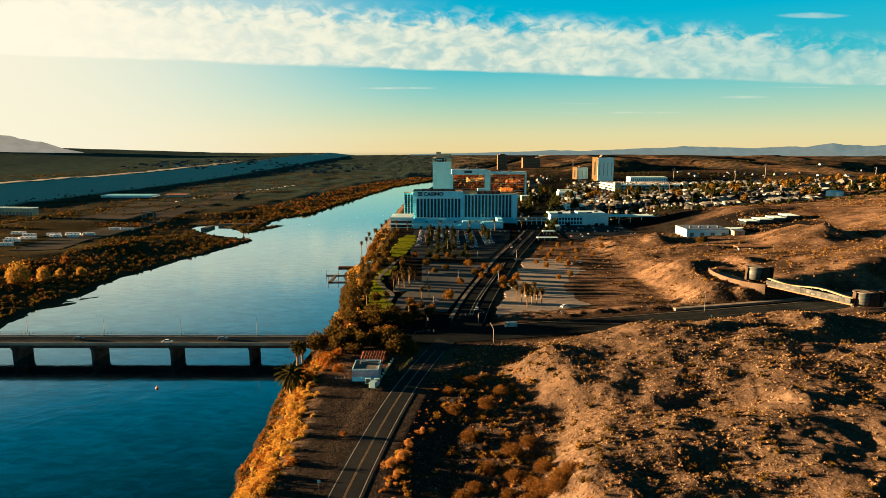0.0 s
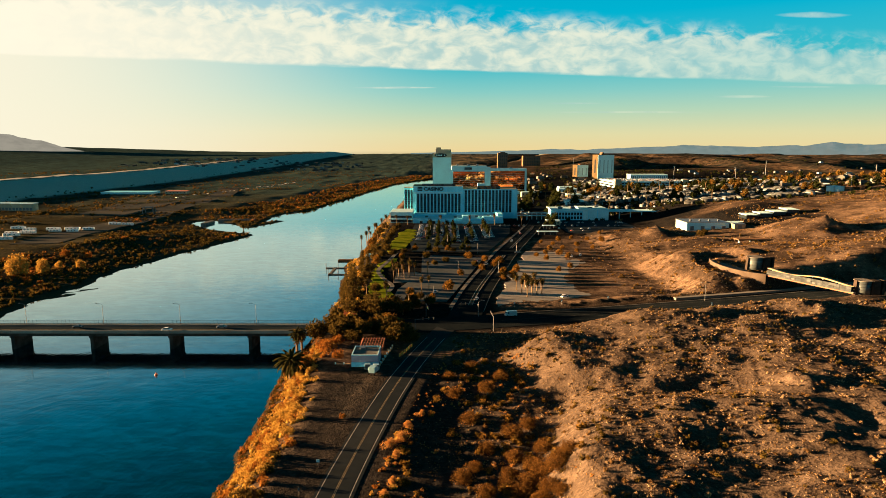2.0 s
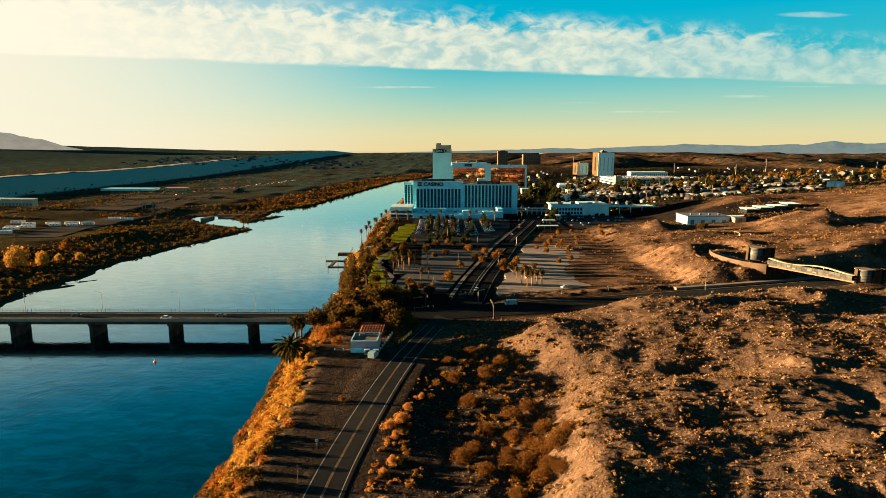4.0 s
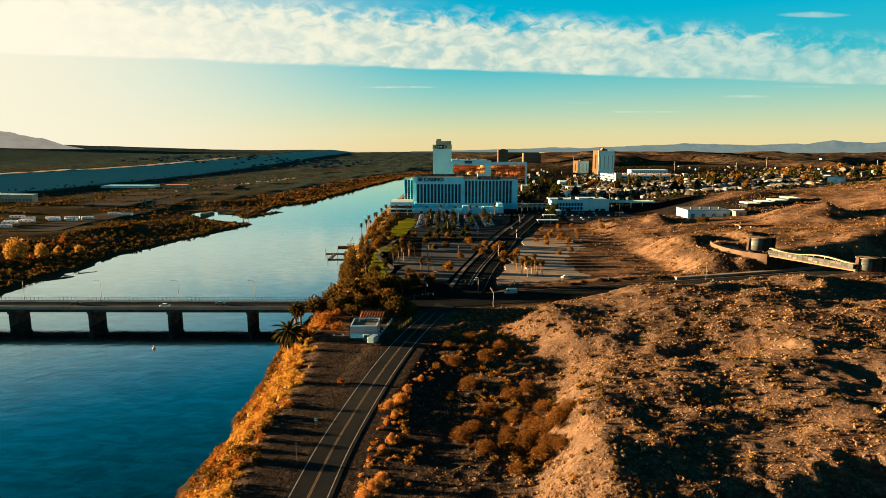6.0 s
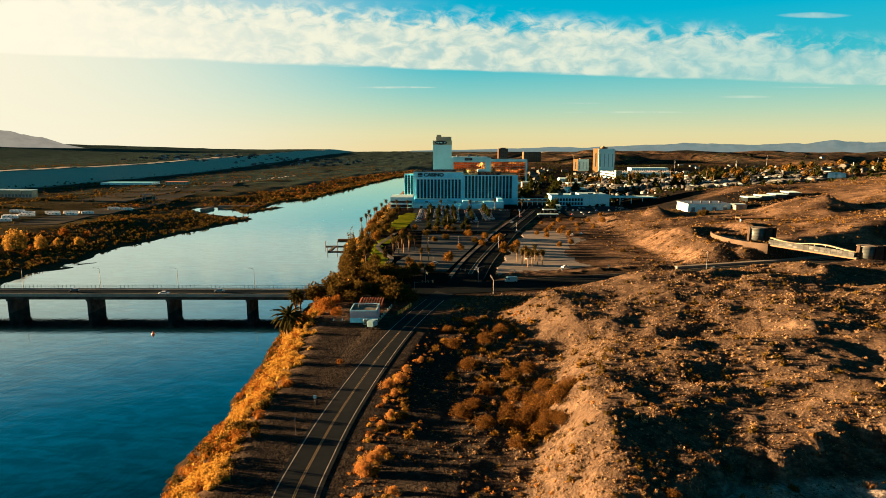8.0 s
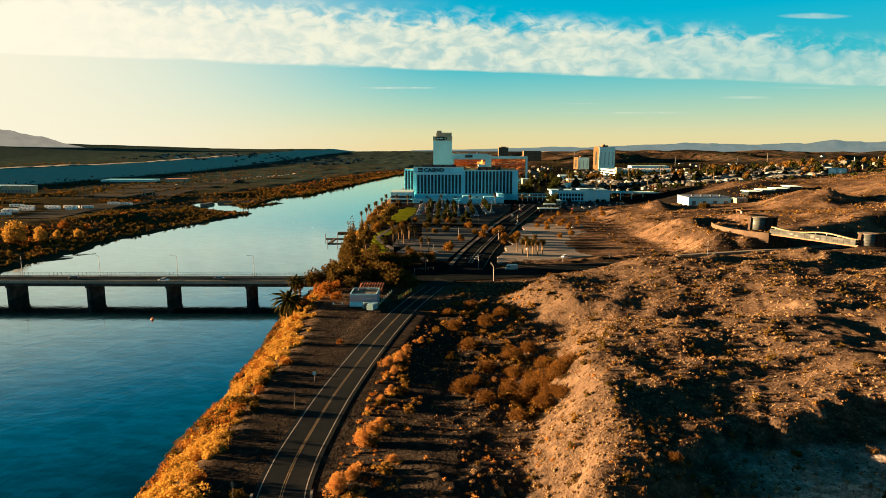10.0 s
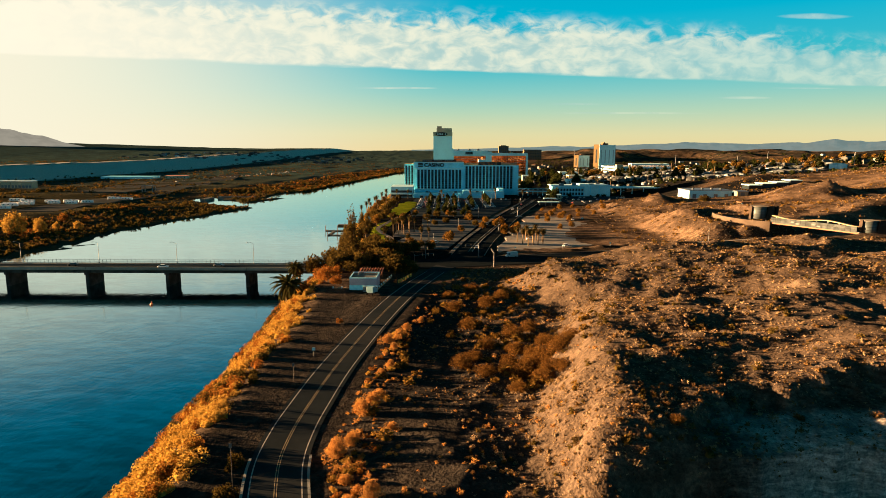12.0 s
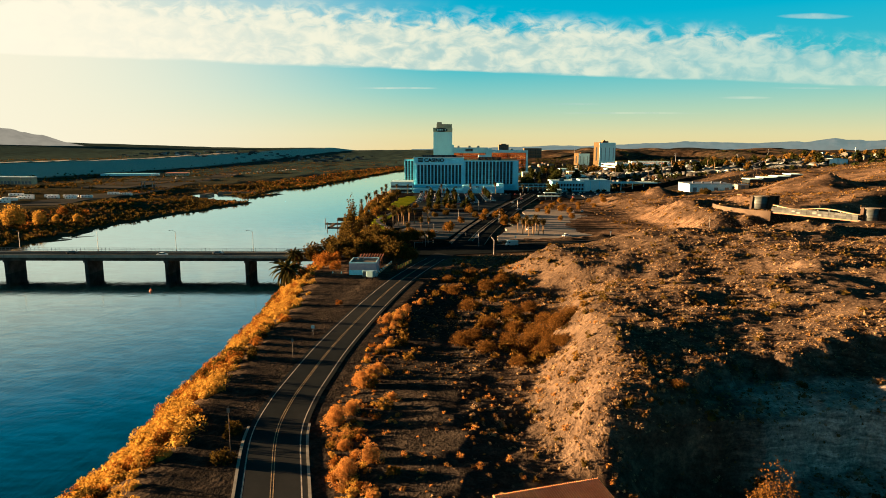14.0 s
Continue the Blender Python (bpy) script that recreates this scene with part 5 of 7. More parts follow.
def corrugated_shed():
    t = thing("tin_roof_shed", "shed with a rusty corrugated metal roof", "shed", (13.65, 63.17, 14.3), 16.5)
    boxed("wall", (-6.4, 6.4, -6, 2.6, 0, 4.2), M_BROWN, t)
    v, f = [], []
    n = 90
    for k in range(n + 1):
        x = -6.85 + 13.7 * k / n
        r = 0.07 * (1 if k % 2 else -1)
        v += [(x, -6.6, 4.0 + r), (x, 3.0, 5.2 + r)]
    for k in range(n):
        f.append((2 * k, 2 * k + 2, 2 * k + 3, 2 * k + 1))
    o = raw("roof", v, f, M_RUSTROOF, t, "rust-orange corrugated roof sheets")
    s = o.modifiers.new("thickness", "SOLIDIFY")
    s.thickness = 0.03


M_RUSTROOF = material("rusty_sheet", (0.38, 0.16, 0.07), 0.6, (0.28, 0.11, 0.05), 0.8, metal=0.2)
corrugated_shed()


# ---- vehicles ----
def paint(name, c):
    return material(name, c, 0.3, c, 0.5, spec=0.6, grain=0.03)


PAINTS = [paint("car_white", (0.75, 0.75, 0.75)), paint("car_silver", (0.42, 0.43, 0.45)), paint("car_black", (0.02, 0.02, 0.022)), paint("car_red", (0.35, 0.03, 0.02)), paint("car_blue", (0.05, 0.12, 0.3)), paint("car_grey", (0.15, 0.15, 0.16))]
M_TYRE = material("tyre_rubber", (0.015, 0.015, 0.015), 0.9)
M_LAMP_RED = material("tail_lamp", (0.4, 0.02, 0.01), 0.3)
COLOUR_WORD = ("white", "silver", "black", "red", "blue", "grey")


def wheels(t, L, W, r):
    for sx in (-1, 1):
        for sy in (-1, 1):
            bm = bmesh.new()
            x, y = sx * L * 0.31, sy * (W / 2 - 0.1)
            rod(bm, (x, y - 0.11, r), (x, y + 0.11, r), r, seg=10)
            part("wheel", bm, M_TYRE, t)


def make_car(k, at, turn):
    t = thing("car", "%s passenger car parked on the asphalt" % COLOUR_WORD[k], "car", at, turn, "parked cars")
    bm = bmesh.new()
    box(bm, -2.25, 2.25, -0.9, 0.9, 0.3, 0.92, 0.14)
    part("body", bm, PAINTS[k], t)
    bm = bmesh.new()
    box(bm, -1.5, 1.1, -0.8, 0.8, 0.9, 1.45)
    for v in bm.verts:
        if v.co.z > 1.2:
            v.co.x = v.co.x * 0.68 - 0.1
            v.co.y *= 0.85
    part("cabin", bm, M_GLASS, t)
    bm = bmesh.new()
    box(bm, -1.05, 0.62, -0.66, 0.66, 1.44, 1.5)
    part("roof", bm, PAINTS[k], t)
    wheels(t, 4.5, 1.8, 0.33)
    return t


CARS = [make_car(k, (60 + 5 * k, 640, 13.2), 90) for k in range(6)]
rng = random.Random(11)


def park_car(x, y, z, turn):
    copy_thing(CARS[rng.choices(range(6), (5, 4, 3, 1, 1, 3))[0]], pose(x, y, z, 0, 0, turn))


# white vehicle paint coloured teal and dark as in shade
M_SHADEWHITE = material("shaded_white_paint", (0.24, 0.42, 0.47), 0.35, (0.22, 0.39, 0.44), 0.5, spec=0.4, grain=0.03)
# columns of bays before the hotel, and a sprinkle on the other lots
for x in (-22, -16.8, -7, -1.8, 8, 13.2, 24, 29.2, 40, 45.2):
    for k in range(42):
        y = 522 + 3.0 * k
        if x < 26 + (y - 480) * 0.27 and rng.random() < 0.30 + 0.45 * (k > 12) and k % 11:
            park_car(x + rng.uniform(-0.2, 0.2), y, 13.19, rng.choice((0, 180)) + rng.uniform(-3, 3))
for x, y, r in ((50, 350, 20), (96, 452, 80), (104, 458, 75), (88, 468, 80), (58, 470, 10), (24, 430, 80), (66, 325, 40), (-4, 335, 70)):
    park_car(x, y, 13.36, r)
for k in range(34):
    x, y = rng.uniform(102, 205), rng.choice((600, 618, 640, 668))
    park_car(x, y, 13.21, 90)
for x, y, r in ((18, 320, 77), (30, 420, 258), (60, 530, 75), (73, 575, 257)):
    park_car(x, y, street_z(x, y) + 0.07, r)
for x, k, lane in ((-123, 0, 264.4), (-165, 2, 268.6), (-100, 5, 268.8)):
    c = copy_thing(CARS[k], pose(x, lane, 12.65, 0, 0, 0))
    tagged(c, "%s passenger car on the bridge roadway" % COLOUR_WORD[k])


def make_van(at, turn):
    t = thing("delivery_van", "white high-roof delivery van at the roadside", "van", at, turn)
    bm = bmesh.new()
    box(bm, -2.9, 2.9, -1.0, 1.0, 0.4, 2.6, 0.12)
    for v in bm.verts:
        if v.co.x < -2.0 and v.co.z > 1.3:
            v.co.x += (v.co.z - 1.2) * 0.75
    part("body", bm, M_SHADEWHITE, t)
    boxed("windscreen", (-2.5, -2.0, -0.85, 0.85, 1.5, 2.2), M_GLASS, t)
    for y in (-1.03, 1.0):
        boxed("side_window", (-1.75, -0.9, y, y + 0.03, 1.5, 2.1), M_GLASS, t)
    boxed("bumper", (-3.0, -2.8, -0.95, 0.95, 0.35, 0.65), M_DARK, t)
    for y in (-0.8, 0.6):
        boxed("headlight", (-2.95, -2.85, y, y + 0.25, 0.9, 1.1), M_STEEL, t)
    wheels(t, 5.8, 2.0, 0.36)


make_van((32, 280.5, hw_z(32, 280) + 0.06), 8)


def make_pickup(at, turn):
    t = thing("utility_truck", "small white box truck parked beside the block building", "truck", at, turn)
    bm = bmesh.new()
    box(bm, -1.3, 1.3, -1.15, 1.15, 0.9, 2.9, 0.08)
    part("cargo_box", bm, M_SHADEWHITE, t)
    bm = bmesh.new()
    box(bm, 1.35, 2.9, -1.0, 1.0, 0.5, 1.9, 0.1)
    part("cab", bm, M_SHADEWHITE, t)
    boxed("windscreen", (2.5, 2.93, -0.85, 0.85, 1.2, 1.75), M_GLASS, t)
    boxed("chassis", (-1.3, 2.8, -0.6, 0.6, 0.45, 0.9), M_DARK, t)
    wheels(t, 4.6, 2.2, 0.38)


make_pickup((-24.2, 203.5, ground_at(-24.2, 203.5)), 75)
for x, y in ((-26.8, 209.6), (-23.6, 209.0)):
    c = thing("equipment_cabinet", "pale metal equipment cabinet outside the block building", "cabinet", (x, y, ground_at(x, y) - 0.05), 5, "equipment cabinets")
    boxed("body", (-1.0, 1.0, -0.8, 0.8, 0.1, 2.0), M_WHITE, c, bevel=0.05)
    boxed("plinth", (-1.1, 1.1, -0.9, 0.9, 0, 0.1), M_CONCRETE, c)
    boxed("door", (-0.9, 0.9, -0.83, -0.8, 0.25, 1.85), M_STEEL, c)


def make_rv(at, turn, L, label, group):
    t = thing("motorhome", label, "motorhome", at, turn, group)
    bm = bmesh.new()
    box(bm, -L / 2, L / 2, -1.25, 1.25, 0.6, 3.3, 0.18)
    part("body", bm, PAINTS[0], t)
    boxed("stripe", (-L / 2 + 0.2, L / 2 - 0.2, -1.27, -1.25, 1.2, 1.45), M_STEEL, t)
    for k in range(3):
        boxed("window", (-L * 0.35 + k * L * 0.26, -L * 0.35 + k * L * 0.26 + 1.2, -1.28, -1.25, 1.8, 2.6), M_GLASS, t)
    boxed("roof_unit", (-0.6, 0.6, -0.5, 0.5, 3.3, 3.6), M_WHITE, t)
    wheels(t, L, 2.5, 0.42)
    return t


for x, y, r, L in ((-371, 690, -5, 14), (-356, 689, -5, 13), (-417, 588, 5, 15), (-413, 606, 5, 15), (-404, 632, 3, 14), (-389, 640, 3, 15), (-374, 643, 3, 12), (-425, 626, 3, 13), (-443, 636, 0, 15), (-408, 566, 3, 14), (-432, 582, 20, 11), (-396, 622, 4, 12), (-382, 628, 4, 11), (-428, 604, 0, 13)):
    make_rv((x, y, ground_at(x, y)), r, L, "long white motorhome on the riverside campground", "motorhomes across the river")


# ---- the town behind: trailers, houses, small shops ----
def make_trailer(at):
    t = thing("trailer", "white trailer in a dense trailer park", "trailer", at, 80, "trailers in the park")
    bm = bmesh.new()
    box(bm, -5.5, 5.5, -1.5, 1.5, 0.5, 3.4, 0.15)
    part("body", bm, M_TRAILER, t)
    boxed("window_band", (-4.0, 3.0, -1.53, -1.5, 1.6, 2.5), M_GLASS, t)
    boxed("awning", (-4.5, 3.5, -3.6, -1.5, 2.7, 2.8), M_SHADE, t)
    return t


# white trailer sheet, with the blue of its shade put into the colour
M_TRAILER = material("trailer_sheet", (0.115, 0.145, 0.155), 0.7, (0.08, 0.10, 0.105), 0.6, vary=0.8)
M_OFFWHITE = material("dull_white_wall", (0.12, 0.125, 0.115), 0.85, (0.09, 0.095, 0.09), 0.5, vary=0.6)
M_SHADE = material("awning_cloth", (0.35, 0.33, 0.30), 0.8, None, 1.0, vary=0.5)
trailer = make_trailer((180, 830, ground_at(180, 830)))
rng = random.Random(21)
for row in range(13):
    y = 772 + 21 * row
    for k in range(24):
        x = 172 + 11 * k + (row % 2) * 4 + 0.2 * (y - 800)
        if rng.random() < 0.66 and k not in (7, 15) and row not in (4, 9):
            copy_thing(trailer, pose(x, y, ground_at(x, y), 0, 0, 78 + rng.uniform(-6, 6)))


def make_house(at, w, d, h, wall, roof, turn, label, group):
    t = thing("house", label, "house", at, turn, group)
    boxed("wall", (-w / 2, w / 2, -d / 2, d / 2, -0.6, h), wall, t)
    v = [(-w / 2 - 0.5, -d / 2 - 0.5, h), (w / 2 + 0.5, -d / 2 - 0.5, h), (w / 2 + 0.5, d / 2 + 0.5, h), (-w / 2 - 0.5, d / 2 + 0.5, h), (-w / 2 + d * 0.3, 0, h + d * 0.22), (w / 2 - d * 0.3, 0, h + d * 0.22)]
    raw("roof", v, [(0, 1, 5, 4), (1, 2, 5), (2, 3, 4, 5), (3, 0, 4), (3, 2, 1, 0)], roof, t)
    for x in (-w * 0.3, w * 0.18):
        boxed("window", (x - 0.7, x + 0.7, -d / 2 - 0.06, -d / 2 + 0.05, 1.0, 2.2), M_GLASS, t)
    boxed("door", (-0.5, 0.5, -d / 2 - 0.06, -d / 2 + 0.05, 0, 2.1), M_BROWN, t)
    return t


M_TILE = material("roof_tile", (0.15, 0.075, 0.045), 0.85, (0.24, 0.13, 0.08), 0.8, vary=0.2)
M_SHINGLE = material("grey_shingle", (0.12, 0.115, 0.11), 0.9, (0.09, 0.085, 0.08), 0.8, vary=0.25)
HOUSES = [make_house((430 + 25 * k, 820, ground_at(430 + 25 * k, 820)), (12, 15, 10, 18)[k], (9, 10, 8, 11)[k], (3, 3.2, 2.8, 4.5)[k], (M_OFFWHITE, M_OFFWHITE, M_BROWN, M_OFFWHITE)[k], (M_TILE, M_SHINGLE, M_SHINGLE, M_OFFWHITE)[k], 5 * k, ("cream house with a tiled hip roof", "white house with a grey shingle roof", "tan cottage with a white roof", "larger white house with a white roof")[k], "houses of the town") for k in range(4)]
rng = random.Random(31)
for k in range(260):
    x, y = rng.uniform(280, 1100), rng.uniform(760, 1350)
    if abs(x / y) > 0.85 or (x < 560 and y > 1280 and y < 1420) or math.hypot(x - 470, y - 738) < 45 or (x < 470 and 1560 < y < 1740) or (x < 490 and y < 1240):
        continue
    copy_thing(HOUSES[rng.choices(range(4), (3, 3, 2, 2))[0]], pose(x, y, ground_at(x, y), 0, 0, rng.uniform(-30, 30)))
for k in range(40):
    x, y = rng.uniform(130, 360), rng.uniform(1190, 1900)
    if (x < 160 and y < 1300) or abs(x - (150 + (y - 930) * 0.22)) < 14:
        continue
    copy_thing(HOUSES[rng.choices(range(4), (2, 3, 2, 5))[0]], pose(x, y, ground_at(x, y), 0, 0, rng.uniform(-30, 30)))
# shops along the street
for x, y, w, d, h, m in ((118, 650, 14, 10, 4, M_CREAM), (172, 800, 24, 14, 6, M_WHITE), (188, 880, 20, 16, 7, M_TAN), (140, 1010, 22, 14, 8, M_CREAM), (205, 1010, 30, 18, 9, M_WHITE), (225, 1120, 26, 20, 8, M_WHITE), (500, 1500, 90, 30, 14, M_WHITE), (520, 980, 40, 18, 5, M_WHITE), (760, 1060, 60, 18, 5, M_WHITE), (880, 1200, 70, 20, 5, M_CREAM), (560, 1120, 30, 14, 4, M_WHITE)):
    flat_building("shop", "low flat-roofed commercial building in the town", "shop", x - w / 2, x + w / 2, y, y + d, h, m, M_WHITE, doors=0, windows=max(3, int(w / 5)), group="commercial buildings")


def bus_stop(at, w, label):
    t = thing("shelter", label, "shelter", at, 0, "shelters by the street")
    boxed("roof", (-w / 2, w / 2, -3, 3, 3.2, 3.7), M_WHITE, t)
    for x in (-w * 0.42, -w * 0.14, w * 0.14, w * 0.42):
        boxed("post", (x - 0.2, x + 0.2, -0.2, 0.2, 0, 3.2), M_STEEL, t)
    boxed("back_wall", (-w / 2 + 0.5, w / 2 - 0.5, 2.4, 2.6, 0, 3.2), M_GLASS, t)


bus_stop((98, 571, ground_at(98, 571)), 19.5, "long white-roofed shelter beside the street")
bus_stop((107, 618, ground_at(107, 618)), 12.5, "white-roofed shelter beside the street")
# the restaurant terrace on the river
rest = flat_building("restaurant", "white two-storey riverside restaurant with dark windows", "restaurant", -58, -34, 676, 712, 12.5, M_WHITE, M_WHITE, windows=0, z=11.5)
for z in (2.0, 6.6):
    boxed("window_band", (-11.5, 11.5, -18.1, -17.9, z, z + 2.4), M_GLASS, rest)
boxed("terrace", (-13.5, 11, -22, -18, 5.2, 5.8), M_WHITE, rest)
# a footbridge between the hotel and the hall
sky = thing("skywalk", "long pale covered walkway on posts beside the hotel", "walkway", (108, 700, 13.0))
boxed("deck", (-24, 22, -2, 2, 5.0, 5.6), M_PALEBLUE, sky)
boxed("roof", (-24, 22, -2.3, 2.3, 8.0, 8.4), M_WHITE, sky)
for k in range(9):
    boxed("post", (-23.5 + 5.6 * k, -22.9 + 5.6 * k, -1.6, -1.0, 0, 8.0), M_WHITE, sky)
boxed("railing", (-24, 22, -2.05, -1.95, 5.6, 6.5), M_STEEL, sky)

# ---- across the river ----
LANE = ((-371, 540), (-380, 620), (-378, 720), (-392, 860), (-400, 1000), (-415, 1150), (-470, 1330))
tagged(ribbon("road_5", LANE, 26, -14, lambda x, y: ground_at(x, y), M_WESTLOT, 0.5, 1.2), "broad grey gravel lane through the riverside campground", "road", kind="structure")
slab("parking_lot_5", "grey gravel lot of the campground", "parking lot", [(-470, 780), (-405, 770), (-420, 960), (-432, 1040), (-515, 1040)], 10.6, M_WESTLOT, 2.0, 2.0)
for k in range(4):
    flat_building("storage_building", "long pale storage building with a low roof", "warehouse", -590 + 15 * k, -577 + 15 * k, 800 - 2 * k, 812 - 2 * k, 9, M_CREAM, M_WHITE, doors=3, group="storage buildings", z=14)
flat_building("sales_hall", "low building with a bright red roof", "building", -520, -480, 1150, 1165, 5, M_CREAM, M_SIGNRED, windows=6)
flat_building("greenhouse", "wide low pale-roofed building on the flats", "building", -640, -545, 1150, 1185, 3.5, M_WHITE, M_PALEBLUE)
gan = thing("boat_gantry", "grey steel boat lift gantry on the quay", "gantry", (-392, 817, ground_at(-392, 817)))
for x in (-7, 7):
    for y in (-4, 4):
        boxed("leg", (x - 0.4, x + 0.4, y - 0.4, y + 0.4, 0, 9), M_STEEL, gan)
for y in (-4, 4):
    boxed("beam", (-7.5, 7.5, y - 0.4, y + 0.4, 8.6, 9.4), M_STEEL, gan)
mar = thing("causeway", "pale concrete marina causeway with a ramp", "causeway", (-275, 743, 4.8))
boxed("ramp", (-9, -3, -28, 0, -1, 2.6), M_CONCRETE, mar)
bm = bmesh.new()
box(bm, -3, 42, 12, 17, -1, 2.8)
part("quay", bm, M_CONCRETE, mar)
dock = thing("floating_dock", "long grey floating dock with finger piers", "dock", (4.5, -29, 4.65))
for name, d in (("walkway", (-76, -70, 495, 497)), ("finger", (-92, -72, 480, 482)), ("finger", (-86, -70, 456, 458)), ("spine", (-86, -84, 456, 482)), ("walkway", (-74, -72, 456, 497)), ("breakwater", (-88, -70, 510, 514))):
    boxed(name, (*d, -0.4, 0.55 if name != "breakwater" else 1.1), M_CONCRETE if name != "breakwater" else M_BROWN, dock, bevel=0.05)
for x, y in ((-92, 481), (-86, 457), (-79, 457), (-83, 481), (-73, 470)):
    bm = bmesh.new()
    rod(bm, (x, y, -2), (x, y, 4.0), 0.2)
    part("pile", bm, M_BROWN, dock)
kiosk = flat_building("kiosk", "small blue-roofed park kiosk", "kiosk", -57, -50, 448, 455, 3.4, M_CREAM, M_PALEBLUE, windows=2, z=11)
buoy = thing("buoy", "small red river buoy", "buoy", (-113, 231, 4.6))
bm = bmesh.new()
rod(bm, (0, 0, -0.4), (0, 0, 0.5), 0.7, 0.5, 14)
part("float", bm, M_SIGNRED, buoy)
bm = bmesh.new()
rod(bm, (0, 0, 0.5), (0, 0, 1.3), 0.2, 0.1)
part("top_mark", bm, M_SIGNRED, buoy)

M_DUST = material("pale_dust", (0.62, 0.55, 0.45), 0.95, (0.52, 0.46, 0.37), 0.05)
RUNWAY = ((-893, 760), (-897, 1240), (-905, 2000), (-925, 2830))
tagged(ribbon("road_4", RUNWAY, 14, -14, lambda x, y: float(terrain(np.array([x - 16.0]), np.array([y]))[0]), M_DUST, 0.5, 1.0), "pale dusty perimeter road on the airfield's fill", "road", kind="structure")

# pylons on the far plain
for x, y, h in ((560, 1500, 34), (700, 1480, 30), (860, 1650, 40), (420, 2000, 40), (1050, 1500, 36)):
    p = thing("power_pylon", "thin steel power line pole on the plain", "pylon", (x, y, ground_at(x, y)), 10, "power line poles")
    bm = bmesh.new()
    rod(bm, (0, 0, -1), (0, 0, h), 0.8, 0.35, 6)
    part("pole", bm, M_STEEL, p)
    for z in (h - 2, h - 7):
        boxed("cross_arm", (-4, 4, -0.25, 0.25, z - 0.25, z + 0.25), M_STEEL, p)


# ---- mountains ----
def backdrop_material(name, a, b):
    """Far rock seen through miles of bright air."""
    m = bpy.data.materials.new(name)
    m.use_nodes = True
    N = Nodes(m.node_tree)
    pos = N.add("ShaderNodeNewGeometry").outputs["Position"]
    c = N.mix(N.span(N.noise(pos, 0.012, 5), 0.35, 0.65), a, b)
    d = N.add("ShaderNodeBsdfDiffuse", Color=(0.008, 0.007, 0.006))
    # the haze is a faint glow given to the rock itself
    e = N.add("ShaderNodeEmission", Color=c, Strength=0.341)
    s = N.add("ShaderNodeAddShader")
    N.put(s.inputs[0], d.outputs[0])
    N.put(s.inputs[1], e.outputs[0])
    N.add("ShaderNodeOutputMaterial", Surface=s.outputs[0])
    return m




def mountains(name, label, az0, az1, dist, base, profile, seed, mat):
    """A ridge of rock on an arc round the valley; profile gives its height over the far plain."""
    n, rows = 260, 14
    a = np.radians(np.linspace(az0, az1, n))
    v = []
    for j in range(rows):
        t = j / (rows - 1)
        r = dist + 230 * t
        x, y = r * np.sin(a), r * np.cos(a)
        crest = np.interp(np.degrees(a), [p[0] for p in profile], [p[1] for p in profile])
        jag = 1 + 0.10 * fractal(np.degrees(a) * 10, a * 0, 14, seed, 5)
        z = base + crest * jag * math.sin(t * math.pi * 0.5) ** 0.8 + crest * 0.16 * fractal(x, y, 160, seed + 3, 4) * math.sin(t * math.pi)
        v.append(np.stack([x, y, z], 1))
    V = np.concatenate(v)
    i = np.arange(n * rows).reshape(rows, n)
    f = np.stack([i[:-1, :-1], i[:-1, 1:], i[1:, 1:], i[1:, :-1]], -1).reshape(-1, 4)
    tagged(raw(name, V.tolist(), f.tolist(), mat), label, "mountains", kind="structure")


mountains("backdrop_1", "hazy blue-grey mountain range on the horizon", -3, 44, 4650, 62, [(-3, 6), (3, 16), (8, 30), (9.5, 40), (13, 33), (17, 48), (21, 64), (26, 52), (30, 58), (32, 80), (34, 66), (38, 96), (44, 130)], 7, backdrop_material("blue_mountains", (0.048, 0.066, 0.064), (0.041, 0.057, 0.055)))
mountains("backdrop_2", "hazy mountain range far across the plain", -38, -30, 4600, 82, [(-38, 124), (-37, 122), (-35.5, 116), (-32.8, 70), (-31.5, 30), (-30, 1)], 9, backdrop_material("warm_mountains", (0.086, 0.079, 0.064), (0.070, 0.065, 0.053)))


# ---- plants ----
def leaf_material(name, a, b, glow=0.25, tone=0.55):
    """Leaves in shades between two colours, some light passing through."""
    m = bpy.data.materials.new(name)
    m.use_nodes = True
    N = Nodes(m.node_tree)
    geo = N.add("ShaderNodeNewGeometry")
    c = N.mix(geo.outputs["Random Per Island"], tuple(v * tone for v in a), tuple(v * tone for v in b))
    c = N.mix(1.0, c, N.ramp(N.noise(geo.outputs["Position"], 0.5, 3), [(0.3, (0.65, 0.65, 0.65)), (0.7, (1.25, 1.2, 1.1))]), "MULTIPLY")
    d = N.add("ShaderNodeBsdfDiffuse", Color=c, Roughness=0.6)
    t = N.add("ShaderNodeBsdfTranslucent", Color=c)
    s = N.add("ShaderNodeMixShader", Fac=glow)
    N.put(s.inputs[1], d.outputs[0])
    N.put(s.inputs[2], t.outputs[0])
    N.add("ShaderNodeOutputMaterial", Surface=s.outputs[0])
    return m


